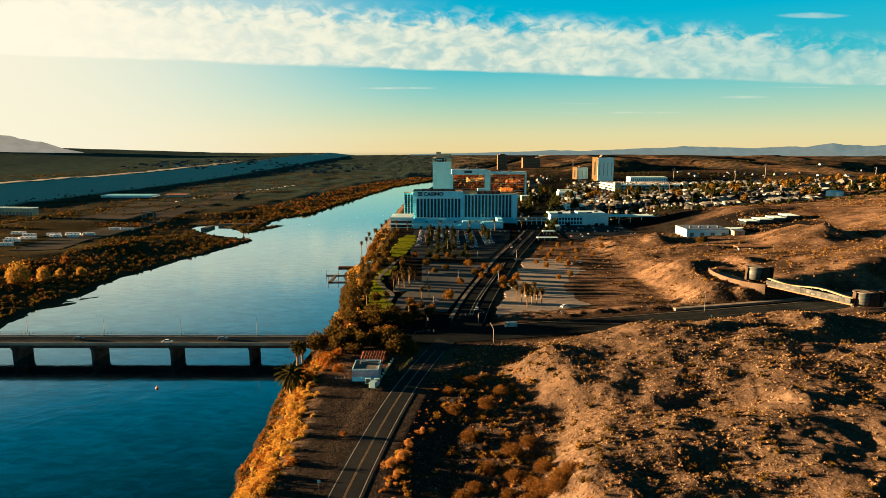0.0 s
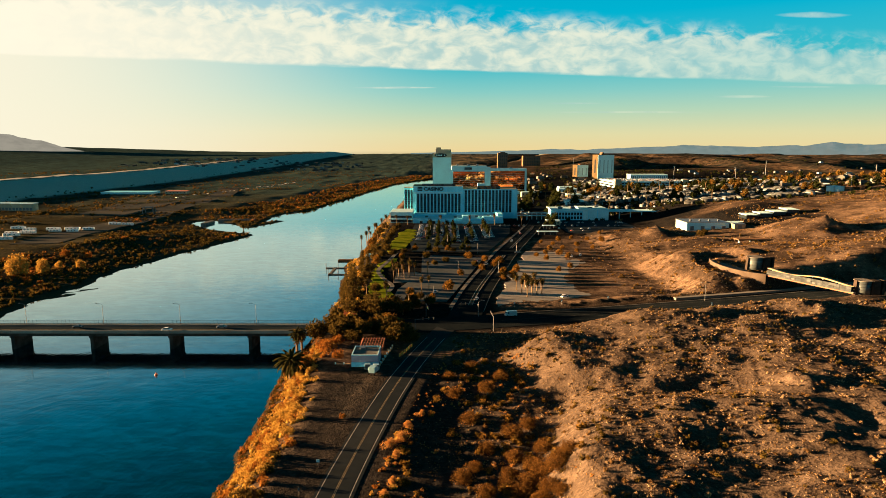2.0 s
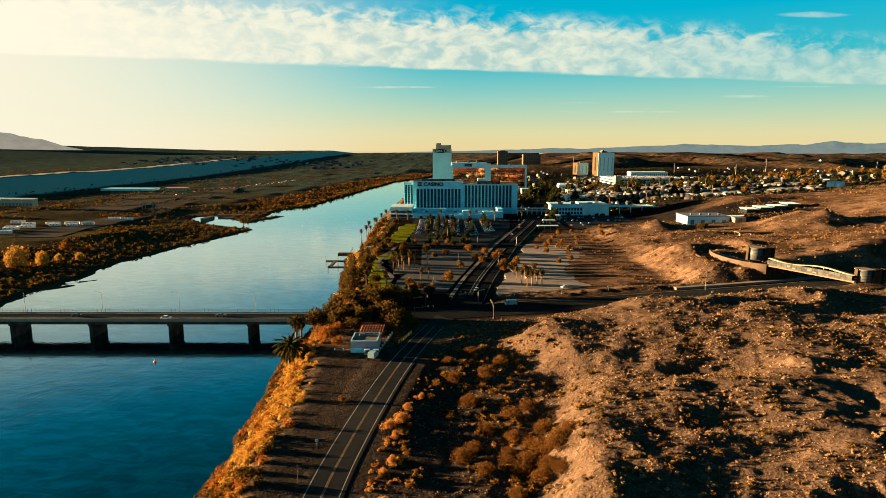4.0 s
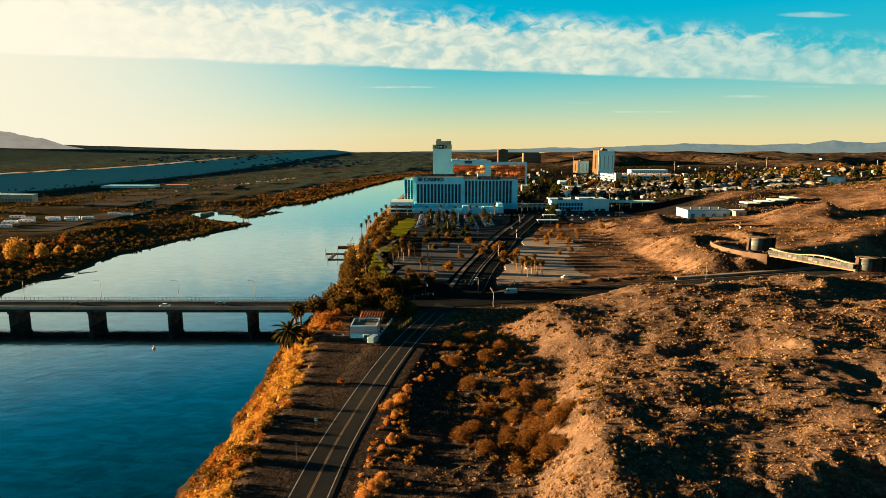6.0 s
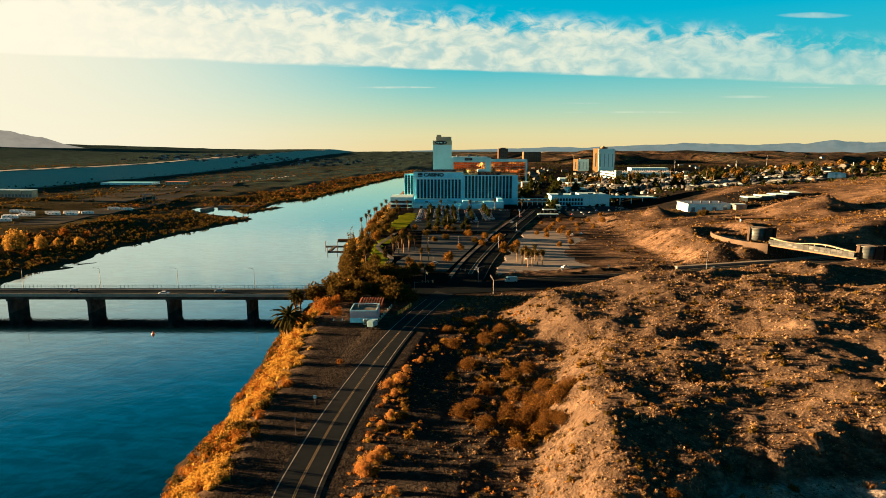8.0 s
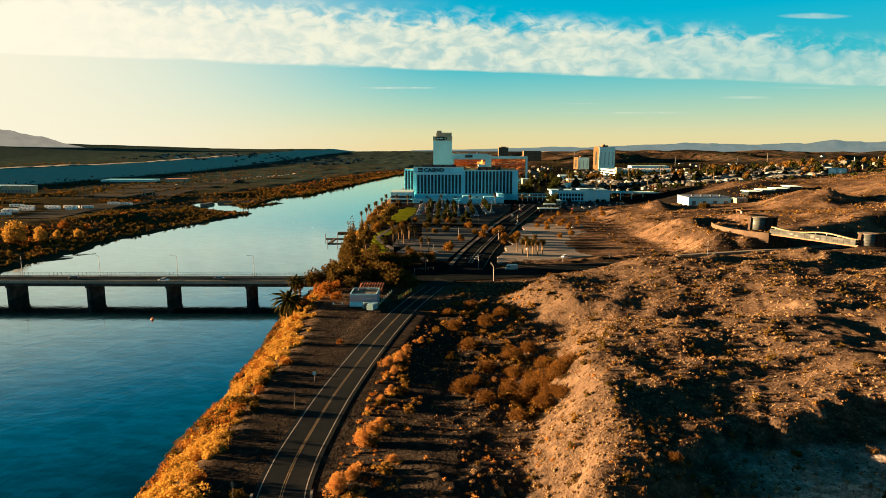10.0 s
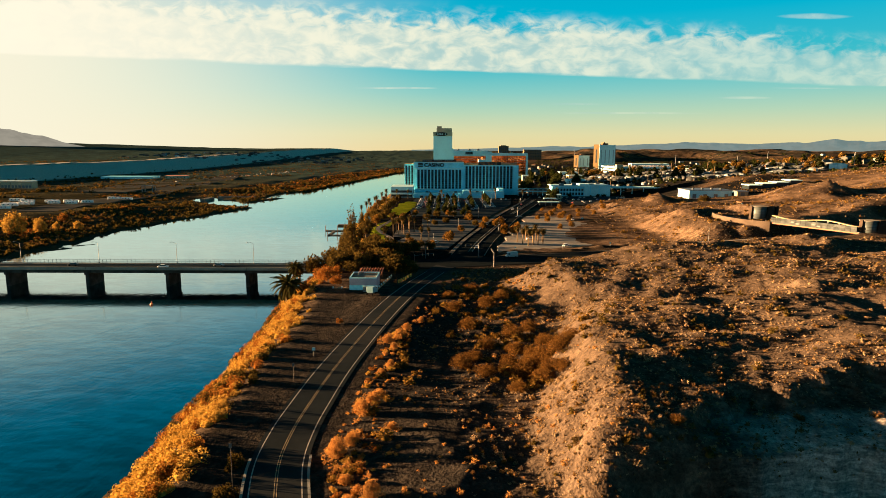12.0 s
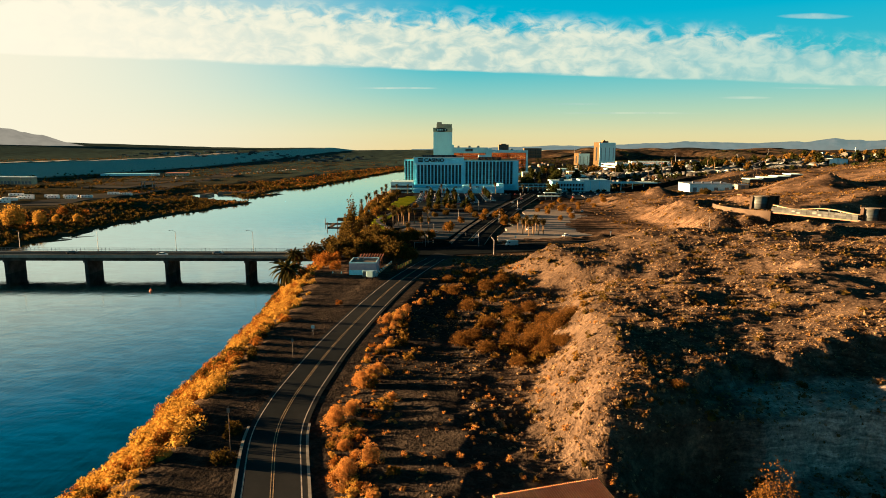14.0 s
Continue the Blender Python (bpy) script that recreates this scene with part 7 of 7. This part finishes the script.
place(grow_tree("olive_tree", "broad olive-green tree with loose crown", 8.0, 5.2, L_OLIVE, 1000, 11, 0.3, 0.52, "olive trees by the crossing", bare=0.2), [(-47, 258, 1.35), (-31, 285, 1.2), (-25, 290, 1.1), (-19, 286, 1.0), (-34, 294, 1.2), (-14, 291, 0.8), (-24, 252, 1.3), (-19, 240, 1.1), (-54, 254, 1.1), (-40, 254, 1.3), (-17, 248, 1.1), (-34, 248, 1.1), (-36, 288, 1.0), (-44, 290, 1.1), (-51, 284, 0.9), (-29, 254, 1.0), (-13, 240, 0.8), (-22, 244, 0.9), (-36, 240, 0.8), (-43, 247, 1.1), (-16, 306, 0.8), (-7, 306, 0.7), (-12, 322, 0.55), (-24, 305, 0.7), (22, 415, 0.6), (50, 362, 0.8), (205, 484, 0.8), (215, 500, 0.6), (-5, 470, 0.7), (8, 476, 0.6), (-50, 440, 0.9), (-46, 452, 0.8), (-38, 462, 0.8), (-52, 468, 1.0), (-44, 480, 0.8), (-30, 470, 0.6), (-48, 398, 0.8), (-47, 372, 0.9), (-38, 340, 0.8), (-6, 420, 0.6), (2, 430, 0.6), (-12, 446, 0.7)])
place(grow_tree("orange_tree", "rust-orange leafless-looking tree on the bank", 6.5, 4.6, L_ORANGE, 1300, 12, 0.22, 0.34, "rusty trees on the bank", bare=0.15), [(-44, 226, 1.0), (-39, 220, 0.6), (-50, 218, 0.7), (-48, 236, 0.8), (-42, 238, 0.7), (-29, 168, 0.28), (-302, 484, 1.1), (-284, 484, 0.9)])
place(grow_tree("cottonwood", "large golden cottonwood on the far bank", 14, 8.5, L_GOLD, 2400, 16, 0.5, 0.62, "cottonwoods on the far bank", bare=0.12), [(-290, 412, 1.05), (-281, 424, 0.7), (-268, 446, 0.5), (-280, 440, 0.4)])
place(grow_tree("lawn_tree", "dark rounded tree on the edge of the lawn", 7.5, 3.6, L_OLIVE, 600, 10, 0.22, 0.5, "trees along the lawn", bare=0.2), [(-47, 482, 0.8), (-48, 500, 1.0), (-47.5, 520, 0.9), (-48, 538, 1.1), (-46.5, 556, 0.9), (-47, 575, 1.1), (-46, 596, 1.0), (-45, 616, 1.0), (-47.5, 325, 0.9), (-48, 352, 1.0), (-49, 372, 0.9), (-49.5, 390, 1.0)], 8)
# town trees
place(grow_tree("town_tree", "dark bushy street tree in the town", 9, 5.0, L_GREEN, 170, 9, 0.3, 1.3, "trees of the town", bare=0.2, limbs=0), [(float(x), float(y), float(s)) for x, y, s in zip(gen.uniform(130, 560, 170), gen.uniform(745, 1320, 170), gen.uniform(0.6, 1.5, 170))])
rgt = np.random.default_rng(5)
tx, ty, ts = rgt.uniform(200, 1000, 170), rgt.uniform(740, 1250, 170), rgt.uniform(0.6, 1.5, 170)
ok = (np.abs(tx / ty) < 0.85) & (np.hypot(tx - 470, ty - 738) > 30)
place(grow_tree("town_tree", "brown-olive street tree in the town", 9, 5.2, L_BUSH, 170, 9, 0.3, 1.3, "trees of the town", bare=0.2, limbs=0), [(float(a), float(b), float(c)) for a, b, c in zip(tx[ok], ty[ok], ts[ok])])
tx = np.concatenate([np.repeat((-4.4, 10.6, 26.6, 42.6, -13, 4), 11), rgt.uniform(-24, 40, 14)]) + rgt.uniform(-0.6, 0.6, 80)
ty = np.concatenate([np.tile(np.linspace(524, 646, 11), 6), rgt.uniform(478, 520, 14)]) + rgt.uniform(-3, 3, 80)
ts = rgt.uniform(0.55, 1.05, 80)
ok = (tx < 24 + (ty - 480) * 0.22) & (rgt.uniform(0, 1, 80) < 0.8)
place(grow_tree("lot_tree", "small dark tree in the hotel lot", 8, 3.4, L_GREEN, 230, 9, 0.25, 0.9, "trees in the hotel lot", bare=0.25, limbs=0), [(float(a), float(b), float(c)) for a, b, c in zip(tx[ok], ty[ok], ts[ok])])


rgs = np.random.default_rng(19)
ty = rgs.uniform(625, 1080, 70)
tx = np.interp(ty, [p[1] for p in STREET], [p[0] for p in STREET]) + rgs.choice((-1, 1), 70) * rgs.uniform(12, 26, 70)
ok = (tx > 96) | (ty > 745)
place(grow_tree("street_tree", "dark street tree beside the hotel street", 9, 4.2, L_GREEN, 260, 10, 0.25, 0.95, "trees along the hotel street", bare=0.2, limbs=0), [(float(a), float(b), float(c)) for a, b, c in zip(tx[ok], ty[ok], rgs.uniform(0.7, 1.3, 70)[ok])])


def town_green():
    """Gardens, hedges and far trees of the town, past counting."""
    r = np.random.default_rng(61)
    X, Y = np.concatenate([r.uniform(100, 1500, 3000), r.uniform(130, 680, 2000)]), np.concatenate([r.uniform(740, 2000, 3000), r.uniform(690, 1230, 2000)])
    keep = (X < 0.82 * Y) & (np.hypot(X - 470, Y - 738) > 30) & (r.uniform(0, 1, len(X)) < np.clip(0.5 + 0.9 * fractal(X, Y, 140, 171, 3), 0.05, 1)) & (X > 100 + (Y - 740) * 0.24) & (to_line(X, Y, STREET)[0] > 14)
    X, Y = X[keep], Y[keep]
    R = r.uniform(1.5, 4.5, len(X))
    k = r.uniform(0, 1, len(X))
    scrub("town_greenery", "dark green gardens and trees of the town", X[k < 0.85], Y[k < 0.85], R[k < 0.85], L_GREEN, 26, 1.1, 0.4)
    scrub("town_greenery", "rusty autumn trees of the town", X[k >= 0.85], Y[k >= 0.85], R[k >= 0.85], L_BROWN, 26, 1.1, 0.4)


    X, Y = r.uniform(120, 1300, 2600), r.uniform(1250, 2500, 2600)
    keep = (X < 0.8 * Y) & (X > 130 + (Y - 1250) * 0.2) & (r.uniform(0, 1, len(X)) < np.clip(0.35 + 0.9 * fractal(X, Y, 210, 173, 3), 0.02, 1)) & ~((X > 340) & (X < 450) & (Y > 1560) & (Y < 1740))
    y2 = r.uniform(640, 1300, 700)
    x2 = np.interp(y2, [p[1] for p in STREET], [p[0] for p in STREET]) + r.choice((-1, 1), 700) * r.uniform(12, 70, 700)
    ok = ((x2 > 100) | (y2 > 760)) & ~((x2 > 120) & (x2 < 280) & (y2 < 755)) & ~((x2 < 155) & (y2 > 1070) & (y2 < 1140))
    scrub("street_greenery", "dark trees and hedges beside the hotel street", x2[ok], y2[ok], r.uniform(1.2, 3.6, ok.sum()), L_GREEN, 30, 1.2, 0.32)
    scrub("far_trees", "dark far trees on the plain behind the town", X[keep], Y[keep], r.uniform(2.0, 5.0, keep.sum()), L_GREEN, 14, 0.9, 0.45)


town_green()


def grow_palm(name, label, h, crown, n, lean=0.4, skirt=False, group="", fat=0.26):
    t = thing(name, label, "palm", (0, 0, 0), 0, group)
    bm = bmesh.new()
    for k in range(6):
        a, b = k / 6, (k + 1) / 6
        rod(bm, (lean * a * a, 0, -0.5 + (h + 0.5) * a), (lean * b * b, 0, -0.5 + (h + 0.5) * b), fat * (1.2 - 0.45 * a), fat * (1.2 - 0.45 * b), 8)
    part("trunk", bm, M_PALMBARK, t)
    V, F = [], []
    for k in range(n):
        az = k * 2.399963
        el = 1.25 - 1.9 * (k / n) if not skirt else 1.2 - 2.3 * (k / n)
        L = crown * gen.uniform(0.85, 1.1)
        px, pz, e = 0.0, 0.0, el
        prev = None
        for s in range(6):
            w = (0.10, 0.34, 0.42, 0.38, 0.26, 0.04)[s] * crown * 0.42
            c = np.array([math.cos(az) * px, math.sin(az) * px, h + pz])
            side = np.array([-math.sin(az), math.cos(az), 0]) * w * 0.5
            droop = np.array([0, 0, -w * 0.35])
            i = len(V)
            V += [c - side + droop, c, c + side + droop]
            if prev is not None:
                F += [(prev, prev + 1, i + 1, i), (prev + 1, prev + 2, i + 2, i + 1)]
            prev = i
            px += math.cos(e) * L / 5
            pz += math.sin(e) * L / 5
            e -= 0.34
    V = np.array(V) + np.array([lean, 0, 0])
    quads("crown", V, np.array(F), L_PALM, t)
    if skirt:
        P = gen.normal(size=(160, 3)) * np.array([0.55, 0.55, 1.0]) * crown * 0.3 + np.array([lean, 0, h - crown * 0.45])
        tagged(quads("dead_skirt", *leaves(P, gen.uniform(0.3, 0.6, 160)), L_BROWN, t), kind="stuff")
    return t


place(grow_palm("park_palm", "tall slender fan palm with bare trunk", 9.5, 2.4, 30, 0.5, True, "palms in the park"), [(-30, 366, 0.95), (-27, 370, 1.0), (-24, 374, 0.9), (-21, 378, 1.0), (-26, 384, 1.05), (-22, 388, 0.95), (-18, 383, 0.9), (-29, 378, 1.0), (-32, 388, 0.9), (-28.5, 306, 1.15), (-17, 300, 0.95), (-12, 336, 0.9), (-8, 345, 0.85), (-10, 392, 0.8), (-42, 330, 0.9)])
place(grow_palm("street_palm", "fan palm with shaggy crown beside the street", 8.5, 2.6, 30, 0.3, True, "palms beside the street"), [(46, 326, 1.0), (49, 329, 0.95), (52, 331, 1.05), (55, 333, 0.9), (44, 334, 1.0), (50, 338, 0.9), (47, 345, 1.0), (56, 342, 0.85), (42, 342, 0.9), (53, 347, 1.0)])
place(grow_palm("river_palm", "fan palm on the river walk by the hotel", 10, 2.8, 28, 0.4, True, "palms along the river walk"), [(-76, 566, 1.0), (-72, 574, 1.1), (-70, 590, 0.9), (-74, 606, 1.1), (-68, 622, 1.2), (-72, 640, 1.0), (-66, 655, 1.1), (-62, 668, 1.2), (-60, 560, 0.9), (-56, 600, 0.9), (-50, 660, 1.0), (-38, 655, 0.9), (10, 540, 0.9), (-16, 560, 0.9), (36, 560, 1.0), (28, 640, 1.0), (55, 650, 1.1), (-2, 655, 0.9), (84, 655, 1.0), (0, 610, 0.8)])
place(grow_palm("date_palm", "broad dark date palm on the river bank", 4.5, 5.2, 60, 0.5, False, "", 0.5), [(-55.5, 214, 1.45)])
place(grow_palm("shaggy_palm", "dark shaggy palm cluster beside the bridge", 7.5, 3.2, 46, 0.3, True, "palms beside the bridge", 0.4), [(-61, 247, 1.4), (-59.5, 249.5, 1.2), (-222, 678, 1.2)])
tp = np.random.default_rng(15)
place(grow_palm("town_palm", "tall town palm on a thin trunk", 13, 2.8, 22, 0.6, False, "palms of the town"), [(float(a), float(b), float(c)) for a, b, c in zip(tp.uniform(100, 420, 46), tp.uniform(720, 1300, 46), tp.uniform(0.8, 1.3, 46))])


# single bushes that stand out by the road
place(grow_tree("roadside_bush", "rounded fluffy amber bush beside the road", 2.4, 2.3, L_AMBER, 2400, 14, 0.08, 0.11, "bushes beside the road", "bush", 0.02, 0), [(-15, 107.5, 1.25), (-13.2, 111.5, 1.1), (-12.2, 115, 0.8), (-16.4, 91.5, 1.4), (-14.6, 95, 1.1), (-13.6, 150.5, 1.2), (-11.2, 155, 1.2), (-12, 146, 0.8), (-12.2, 75, 1.3), (-9.5, 79, 1.0), (-14, 83, 0.8), (-8.5, 100, 0.7), (-13.2, 127, 0.9), (-11.5, 133, 0.8), (-9.6, 163, 0.9), (-6, 171, 0.8)], 5)
place(grow_tree("roadside_bush", "dark olive bush on the gravel shoulder", 2.0, 1.9, L_OLIVE, 800, 10, 0.08, 0.17, "bushes beside the road", "bush", 0.02, 0), [(-32.4, 88.3, 1.15), (-30.6, 80.0, 1.15), (-13, 126, 0.8), (-9, 133, 1.0)], 6)
place(grow_tree("desert_bush", "large brown-olive bush below the bluff", 3.4, 3.6, L_THICKET, 2600, 16, 0.1, 0.15, "bushes below the bluff", "bush", 0.02, 0), [(20, 132, 1.1), (24, 128, 1.0), (27, 133, 1.2), (31, 140, 0.9), (22, 140, 1.0), (18, 128, 1.1), (22, 124, 1.0), (26, 124, 0.8), (15, 132, 0.9), (29, 136, 1.1), (24, 136, 1.3), (18, 145, 1.0), (10, 128, 0.9), (5, 135, 1.0), (8, 140, 0.8), (16, 137, 0.9), (26, 147, 1.1), (19, 158, 1.2), (24, 163, 1.0), (12, 150, 0.9), (8, 168, 1.1), (14, 190, 1.2), (4, 186, 1.0), (20, 200, 1.1), (10, 208, 1.2), (2, 200, 0.9), (16, 118, 0.8), (29, 72, 0.9), (33, 70, 1.0), (31, 75, 0.8), (35, 74, 0.9), (37, 70, 0.8), (35.4, 85.5, 0.45), (62, 76, 0.4), (57, 91, 0.35)], 7)
place(grow_tree("golden_bush", "tall olive-gold bush standing in the wash", 9.0, 4.6, L_THICKET, 9000, 26, 0.2, 0.13, "", "bush", 0.05, 3), [(40.0, 66.0, 1.2)], 9)


# ---- stones on the slopes ----
def stones():
    X, Y = scatter(5200, 2, 250, 64, 262, 14)
    keep = off_roads(X, Y) & (X < 0.8 * Y + 12) & (gen.uniform(0, 1, len(X)) < 0.6)
    X, Y = X[keep], Y[keep]
    e1, e2 = scatter(2600, 100, 240, 296, 330, 16)
    k2 = off_roads(e1, e2) & (e2 < 322 + 0.2 * (e1 - 120)) & (e2 > 305 + 0.18 * (e1 - 120))
    X, Y = np.concatenate([X, e1[k2]]), np.concatenate([Y, e2[k2]])
    n = len(X)
    R = 0.10 + 0.32 * gen.uniform(0, 1, n) ** 3
    base = np.array([(1, 0, 0), (0, 1, 0), (-1, 0, 0), (0, -1, 0), (0, 0, 0.8), (0, 0, -0.6)], float)
    V = base[None] * (R[:, None, None] * gen.uniform(0.6, 1.3, (n, 6, 1))) + np.stack([X, Y, terrain(X, Y) + R * 0.2], 1)[:, None]
    tri = np.array([(0, 1, 4), (1, 2, 4), (2, 3, 4), (3, 0, 4), (1, 0, 5), (2, 1, 5), (3, 2, 5), (0, 3, 5)])
    F = (tri[None] + 6 * np.arange(n)[:, None, None]).reshape(-1, 3)
    tagged(quads("stones", V.reshape(-1, 3), F, M_STONE), "small pale stones scattered over the gravel slopes", "stones", kind="stuff")


M_STONE = material("stone", (0.12, 0.098, 0.075), 0.95, (0.085, 0.068, 0.052), 1.0)
stones()


# ---- the far town across the plain ----
def far_town():
    r = np.random.default_rng(41)
    n = 230
    X, Y = np.concatenate([r.uniform(-1250, -330, 170), r.uniform(700, 1700, n - 170)]), np.concatenate([r.uniform(2150, 3000, 170), r.uniform(1400, 2000, n - 170)])
    W, D, H = r.uniform(7, 20, n), r.uniform(7, 12, n), r.uniform(2.5, 5, n)
    Z = terrain(X, Y)
    c = np.array([(-1, -1, 0), (1, -1, 0), (1, 1, 0), (-1, 1, 0), (-1, -1, 1), (1, -1, 1), (1, 1, 1), (-1, 1, 1), (-0.8, 0, 1.5), (0.8, 0, 1.5)], float)
    V = c[None] * np.stack([W / 2, D / 2, H], 1)[:, None] + np.stack([X, Y, Z - 0.3], 1)[:, None]
    q = np.array([(0, 1, 5, 4), (1, 2, 6, 5), (2, 3, 7, 6), (3, 0, 4, 7), (4, 5, 9, 8), (6, 7, 8, 9), (5, 6, 9, 9), (7, 4, 8, 8)])
    V, F = V.reshape(-1, 3), []
    for k in range(n):
        for a in q[:6]:
            F.append(tuple(a + 10 * k))
        F += [(10 * k + 5, 10 * k + 6, 10 * k + 9), (10 * k + 7, 10 * k + 4, 10 * k + 8)]
    tagged(raw("far_houses", V.tolist(), F, M_FARHOUSE), "pale low houses far off on the plain", "houses", kind="stuff")


M_FARHOUSE = bpy.data.materials.new("far_house_walls")
M_FARHOUSE.use_nodes = True
N_ = Nodes(M_FARHOUSE.node_tree)
b_ = N_.add("ShaderNodeBsdfPrincipled", **{"Base Color": N_.ramp(N_.add("ShaderNodeNewGeometry").outputs["Random Per Island"], [(0.0, (0.012, 0.013, 0.013)), (0.55, (0.04, 0.045, 0.047)), (0.85, (0.10, 0.115, 0.12)), (1.0, (0.30, 0.36, 0.38))]), "Roughness": 0.85})
N_.add("ShaderNodeOutputMaterial", Surface=b_.outputs[0])
far_town()


def town_roofs():
    """Sheds, carports and mobile homes between the trees of the town, past counting."""
    r = np.random.default_rng(143)
    n = 2600
    Y = 715 + 800 * r.uniform(0, 1, n) ** 1.3
    X = 110 + (Y - 715) * 0.26 + (330 + 0.45 * (Y - 715)) * r.uniform(0, 1, n) ** 1.1
    keep = (to_line(X, Y, STREET)[0] > 14) & ~((X > 310) & (X < 465) & (Y > 1130) & (Y < 1275)) & (np.hypot(X - 470, Y - 738) > 30) & ~((X < 285) & (Y < 760)) & (X < 0.8 * Y)
    X, Y = X[keep], Y[keep]
    n = len(X)
    W, D, H = r.uniform(5, 13, n), r.uniform(3, 6, n), r.uniform(2.2, 3.8, n)
    a = np.radians(r.choice((-8.0, 82.0), n) + r.uniform(-5, 5, n))
    c = np.array([(-1, -1, 0), (1, -1, 0), (1, 1, 0), (-1, 1, 0), (-1, -1, 1), (1, -1, 1), (1, 1, 1), (-1, 1, 1), (-1, 0, 1.25), (1, 0, 1.25)], float)
    L = c[None] * np.stack([W / 2, D / 2, H], 1)[:, None]
    x = L[..., 0] * np.cos(a)[:, None] - L[..., 1] * np.sin(a)[:, None] + X[:, None]
    y = L[..., 0] * np.sin(a)[:, None] + L[..., 1] * np.cos(a)[:, None] + Y[:, None]
    z = L[..., 2] + (terrain(X, Y) - 0.3)[:, None]
    q = np.array([(0, 1, 5, 4), (2, 3, 7, 6), (3, 0, 4, 7), (1, 2, 6, 5), (4, 5, 9, 8), (6, 7, 8, 9)])
    F = (q[None] + 10 * np.arange(n)[:, None, None]).reshape(-1, 4)
    tagged(quads("town_roofs", np.stack([x, y, z], -1).reshape(-1, 3), F, M_FARHOUSE), "crowded low roofs of a trailer park and town", "houses", kind="stuff")


town_roofs()


# ---- parked cars and hedges, past counting ----
def parked():
    r = np.random.default_rng(91)
    spots = []
    z = ground_at(388, 1150) + 13.5
    for row in range(9):                       # the garage's roof
        spots += [(388 + x, 1156 + 11 * row, z, 90) for x in np.arange(-62, 62, 3.2) if r.uniform() < 0.7]
    for k in range(900):                       # streets and yards of the town
        x, y = r.uniform(100, 350), r.uniform(735, 1250)
        if to_line(np.array([x]), np.array([y]), STREET)[0][0] > 12:
            spots.append((x, y, ground_at(x, y), 80))
    for k in range(46):                        # the campground's lanes
        x = r.uniform(-470, -370)
        spots.append((x, 1180 + (x + 440) * r.uniform(5.0, 6.4), 0, 70))
    spots = [(x, y, z if z else ground_at(x, y), a) for x, y, z, a in spots]
    # body, cabin
    c = np.array([(-2.2, -0.9, 0.3), (2.2, -0.9, 0.3), (2.2, 0.9, 0.3), (-2.2, 0.9, 0.3), (-2.2, -0.9, 0.95), (2.2, -0.9, 0.95), (2.2, 0.9, 0.95), (-2.2, 0.9, 0.95),
                  (-1.4, -0.8, 0.95), (1.1, -0.8, 0.95), (1.1, 0.8, 0.95), (-1.4, 0.8, 0.95), (-1.0, -0.7, 1.5), (0.6, -0.7, 1.5), (0.6, 0.7, 1.5), (-1.0, 0.7, 1.5)])
    q = np.array([(0, 1, 5, 4), (1, 2, 6, 5), (2, 3, 7, 6), (3, 0, 4, 7), (4, 5, 6, 7), (8, 9, 13, 12), (9, 10, 14, 13), (10, 11, 15, 14), (11, 8, 12, 15), (12, 13, 14, 15)])
    V, F = [], []
    for i, (x, y, z, a) in enumerate(spots):
        a = math.radians(a + r.uniform(-4, 4))
        m = np.array([(math.cos(a), -math.sin(a), 0), (math.sin(a), math.cos(a), 0), (0, 0, 1)])
        V.append(c @ m.T + np.array([x, y, z - 0.05]))
        F.append(q + 16 * i)
    tagged(quads("parked_cars", np.concatenate(V), np.concatenate(F), M_FARCAR), "rows of parked cars in many colours", "cars", kind="stuff")


M_FARCAR = bpy.data.materials.new("car_paints")
M_FARCAR.use_nodes = True
N_ = Nodes(M_FARCAR.node_tree)
b_ = N_.add("ShaderNodeBsdfPrincipled", **{"Base Color": N_.ramp(N_.add("ShaderNodeNewGeometry").outputs["Random Per Island"], [(0.0, (0.02, 0.02, 0.022)), (0.35, (0.10, 0.11, 0.12)), (0.6, (0.35, 0.36, 0.37)), (0.85, (0.40, 0.43, 0.45)), (0.97, (0.20, 0.03, 0.02))]), "Roughness": 0.35})
N_.add("ShaderNodeOutputMaterial", Surface=b_.outputs[0])
parked()


def hedgerows():
    """Windbreaks and garden hedges across the river."""
    r = np.random.default_rng(93)
    X, Y, K = [], [], []
    for ax, ay, bx, by, n, s in ((-659, 1010, -622, 1130, 50, 9), (-542, 747, -499, 833, 46, 7), (-506, 765, -536, 887, 40, 8), (-542, 1067, -520, 1117, 16, 6), (-462, 1130, -448, 1232, 24, 8), (-560, 700, -470, 690, 40, 8), (-480, 850, -500, 960, 30, 10), (-450, 760, -380, 1000, 40, 4), (-700, 1180, -560, 1260, 60, 14), (-430, 1240, -330, 1330, 50, 12)):
        t = r.uniform(0, 1, n)
        X.append(ax + (bx - ax) * t + r.normal(0, s, n))
        Y.append(ay + (by - ay) * t + r.normal(0, s, n))
    X, Y = np.concatenate(X), np.concatenate(Y)
    R, k = r.uniform(1.3, 3.6, len(X)), r.uniform(0, 1, len(X))
    scrub("hedgerow", "dark olive hedges and garden trees across the river", X[k < 0.6], Y[k < 0.6], R[k < 0.6], L_OLIVE, 26, 1.0, 0.32)
    scrub("hedgerow", "golden-olive hedges across the river", X[k >= 0.6], Y[k >= 0.6], R[k >= 0.6], L_BUSH, 26, 1.0, 0.32)


hedgerows()
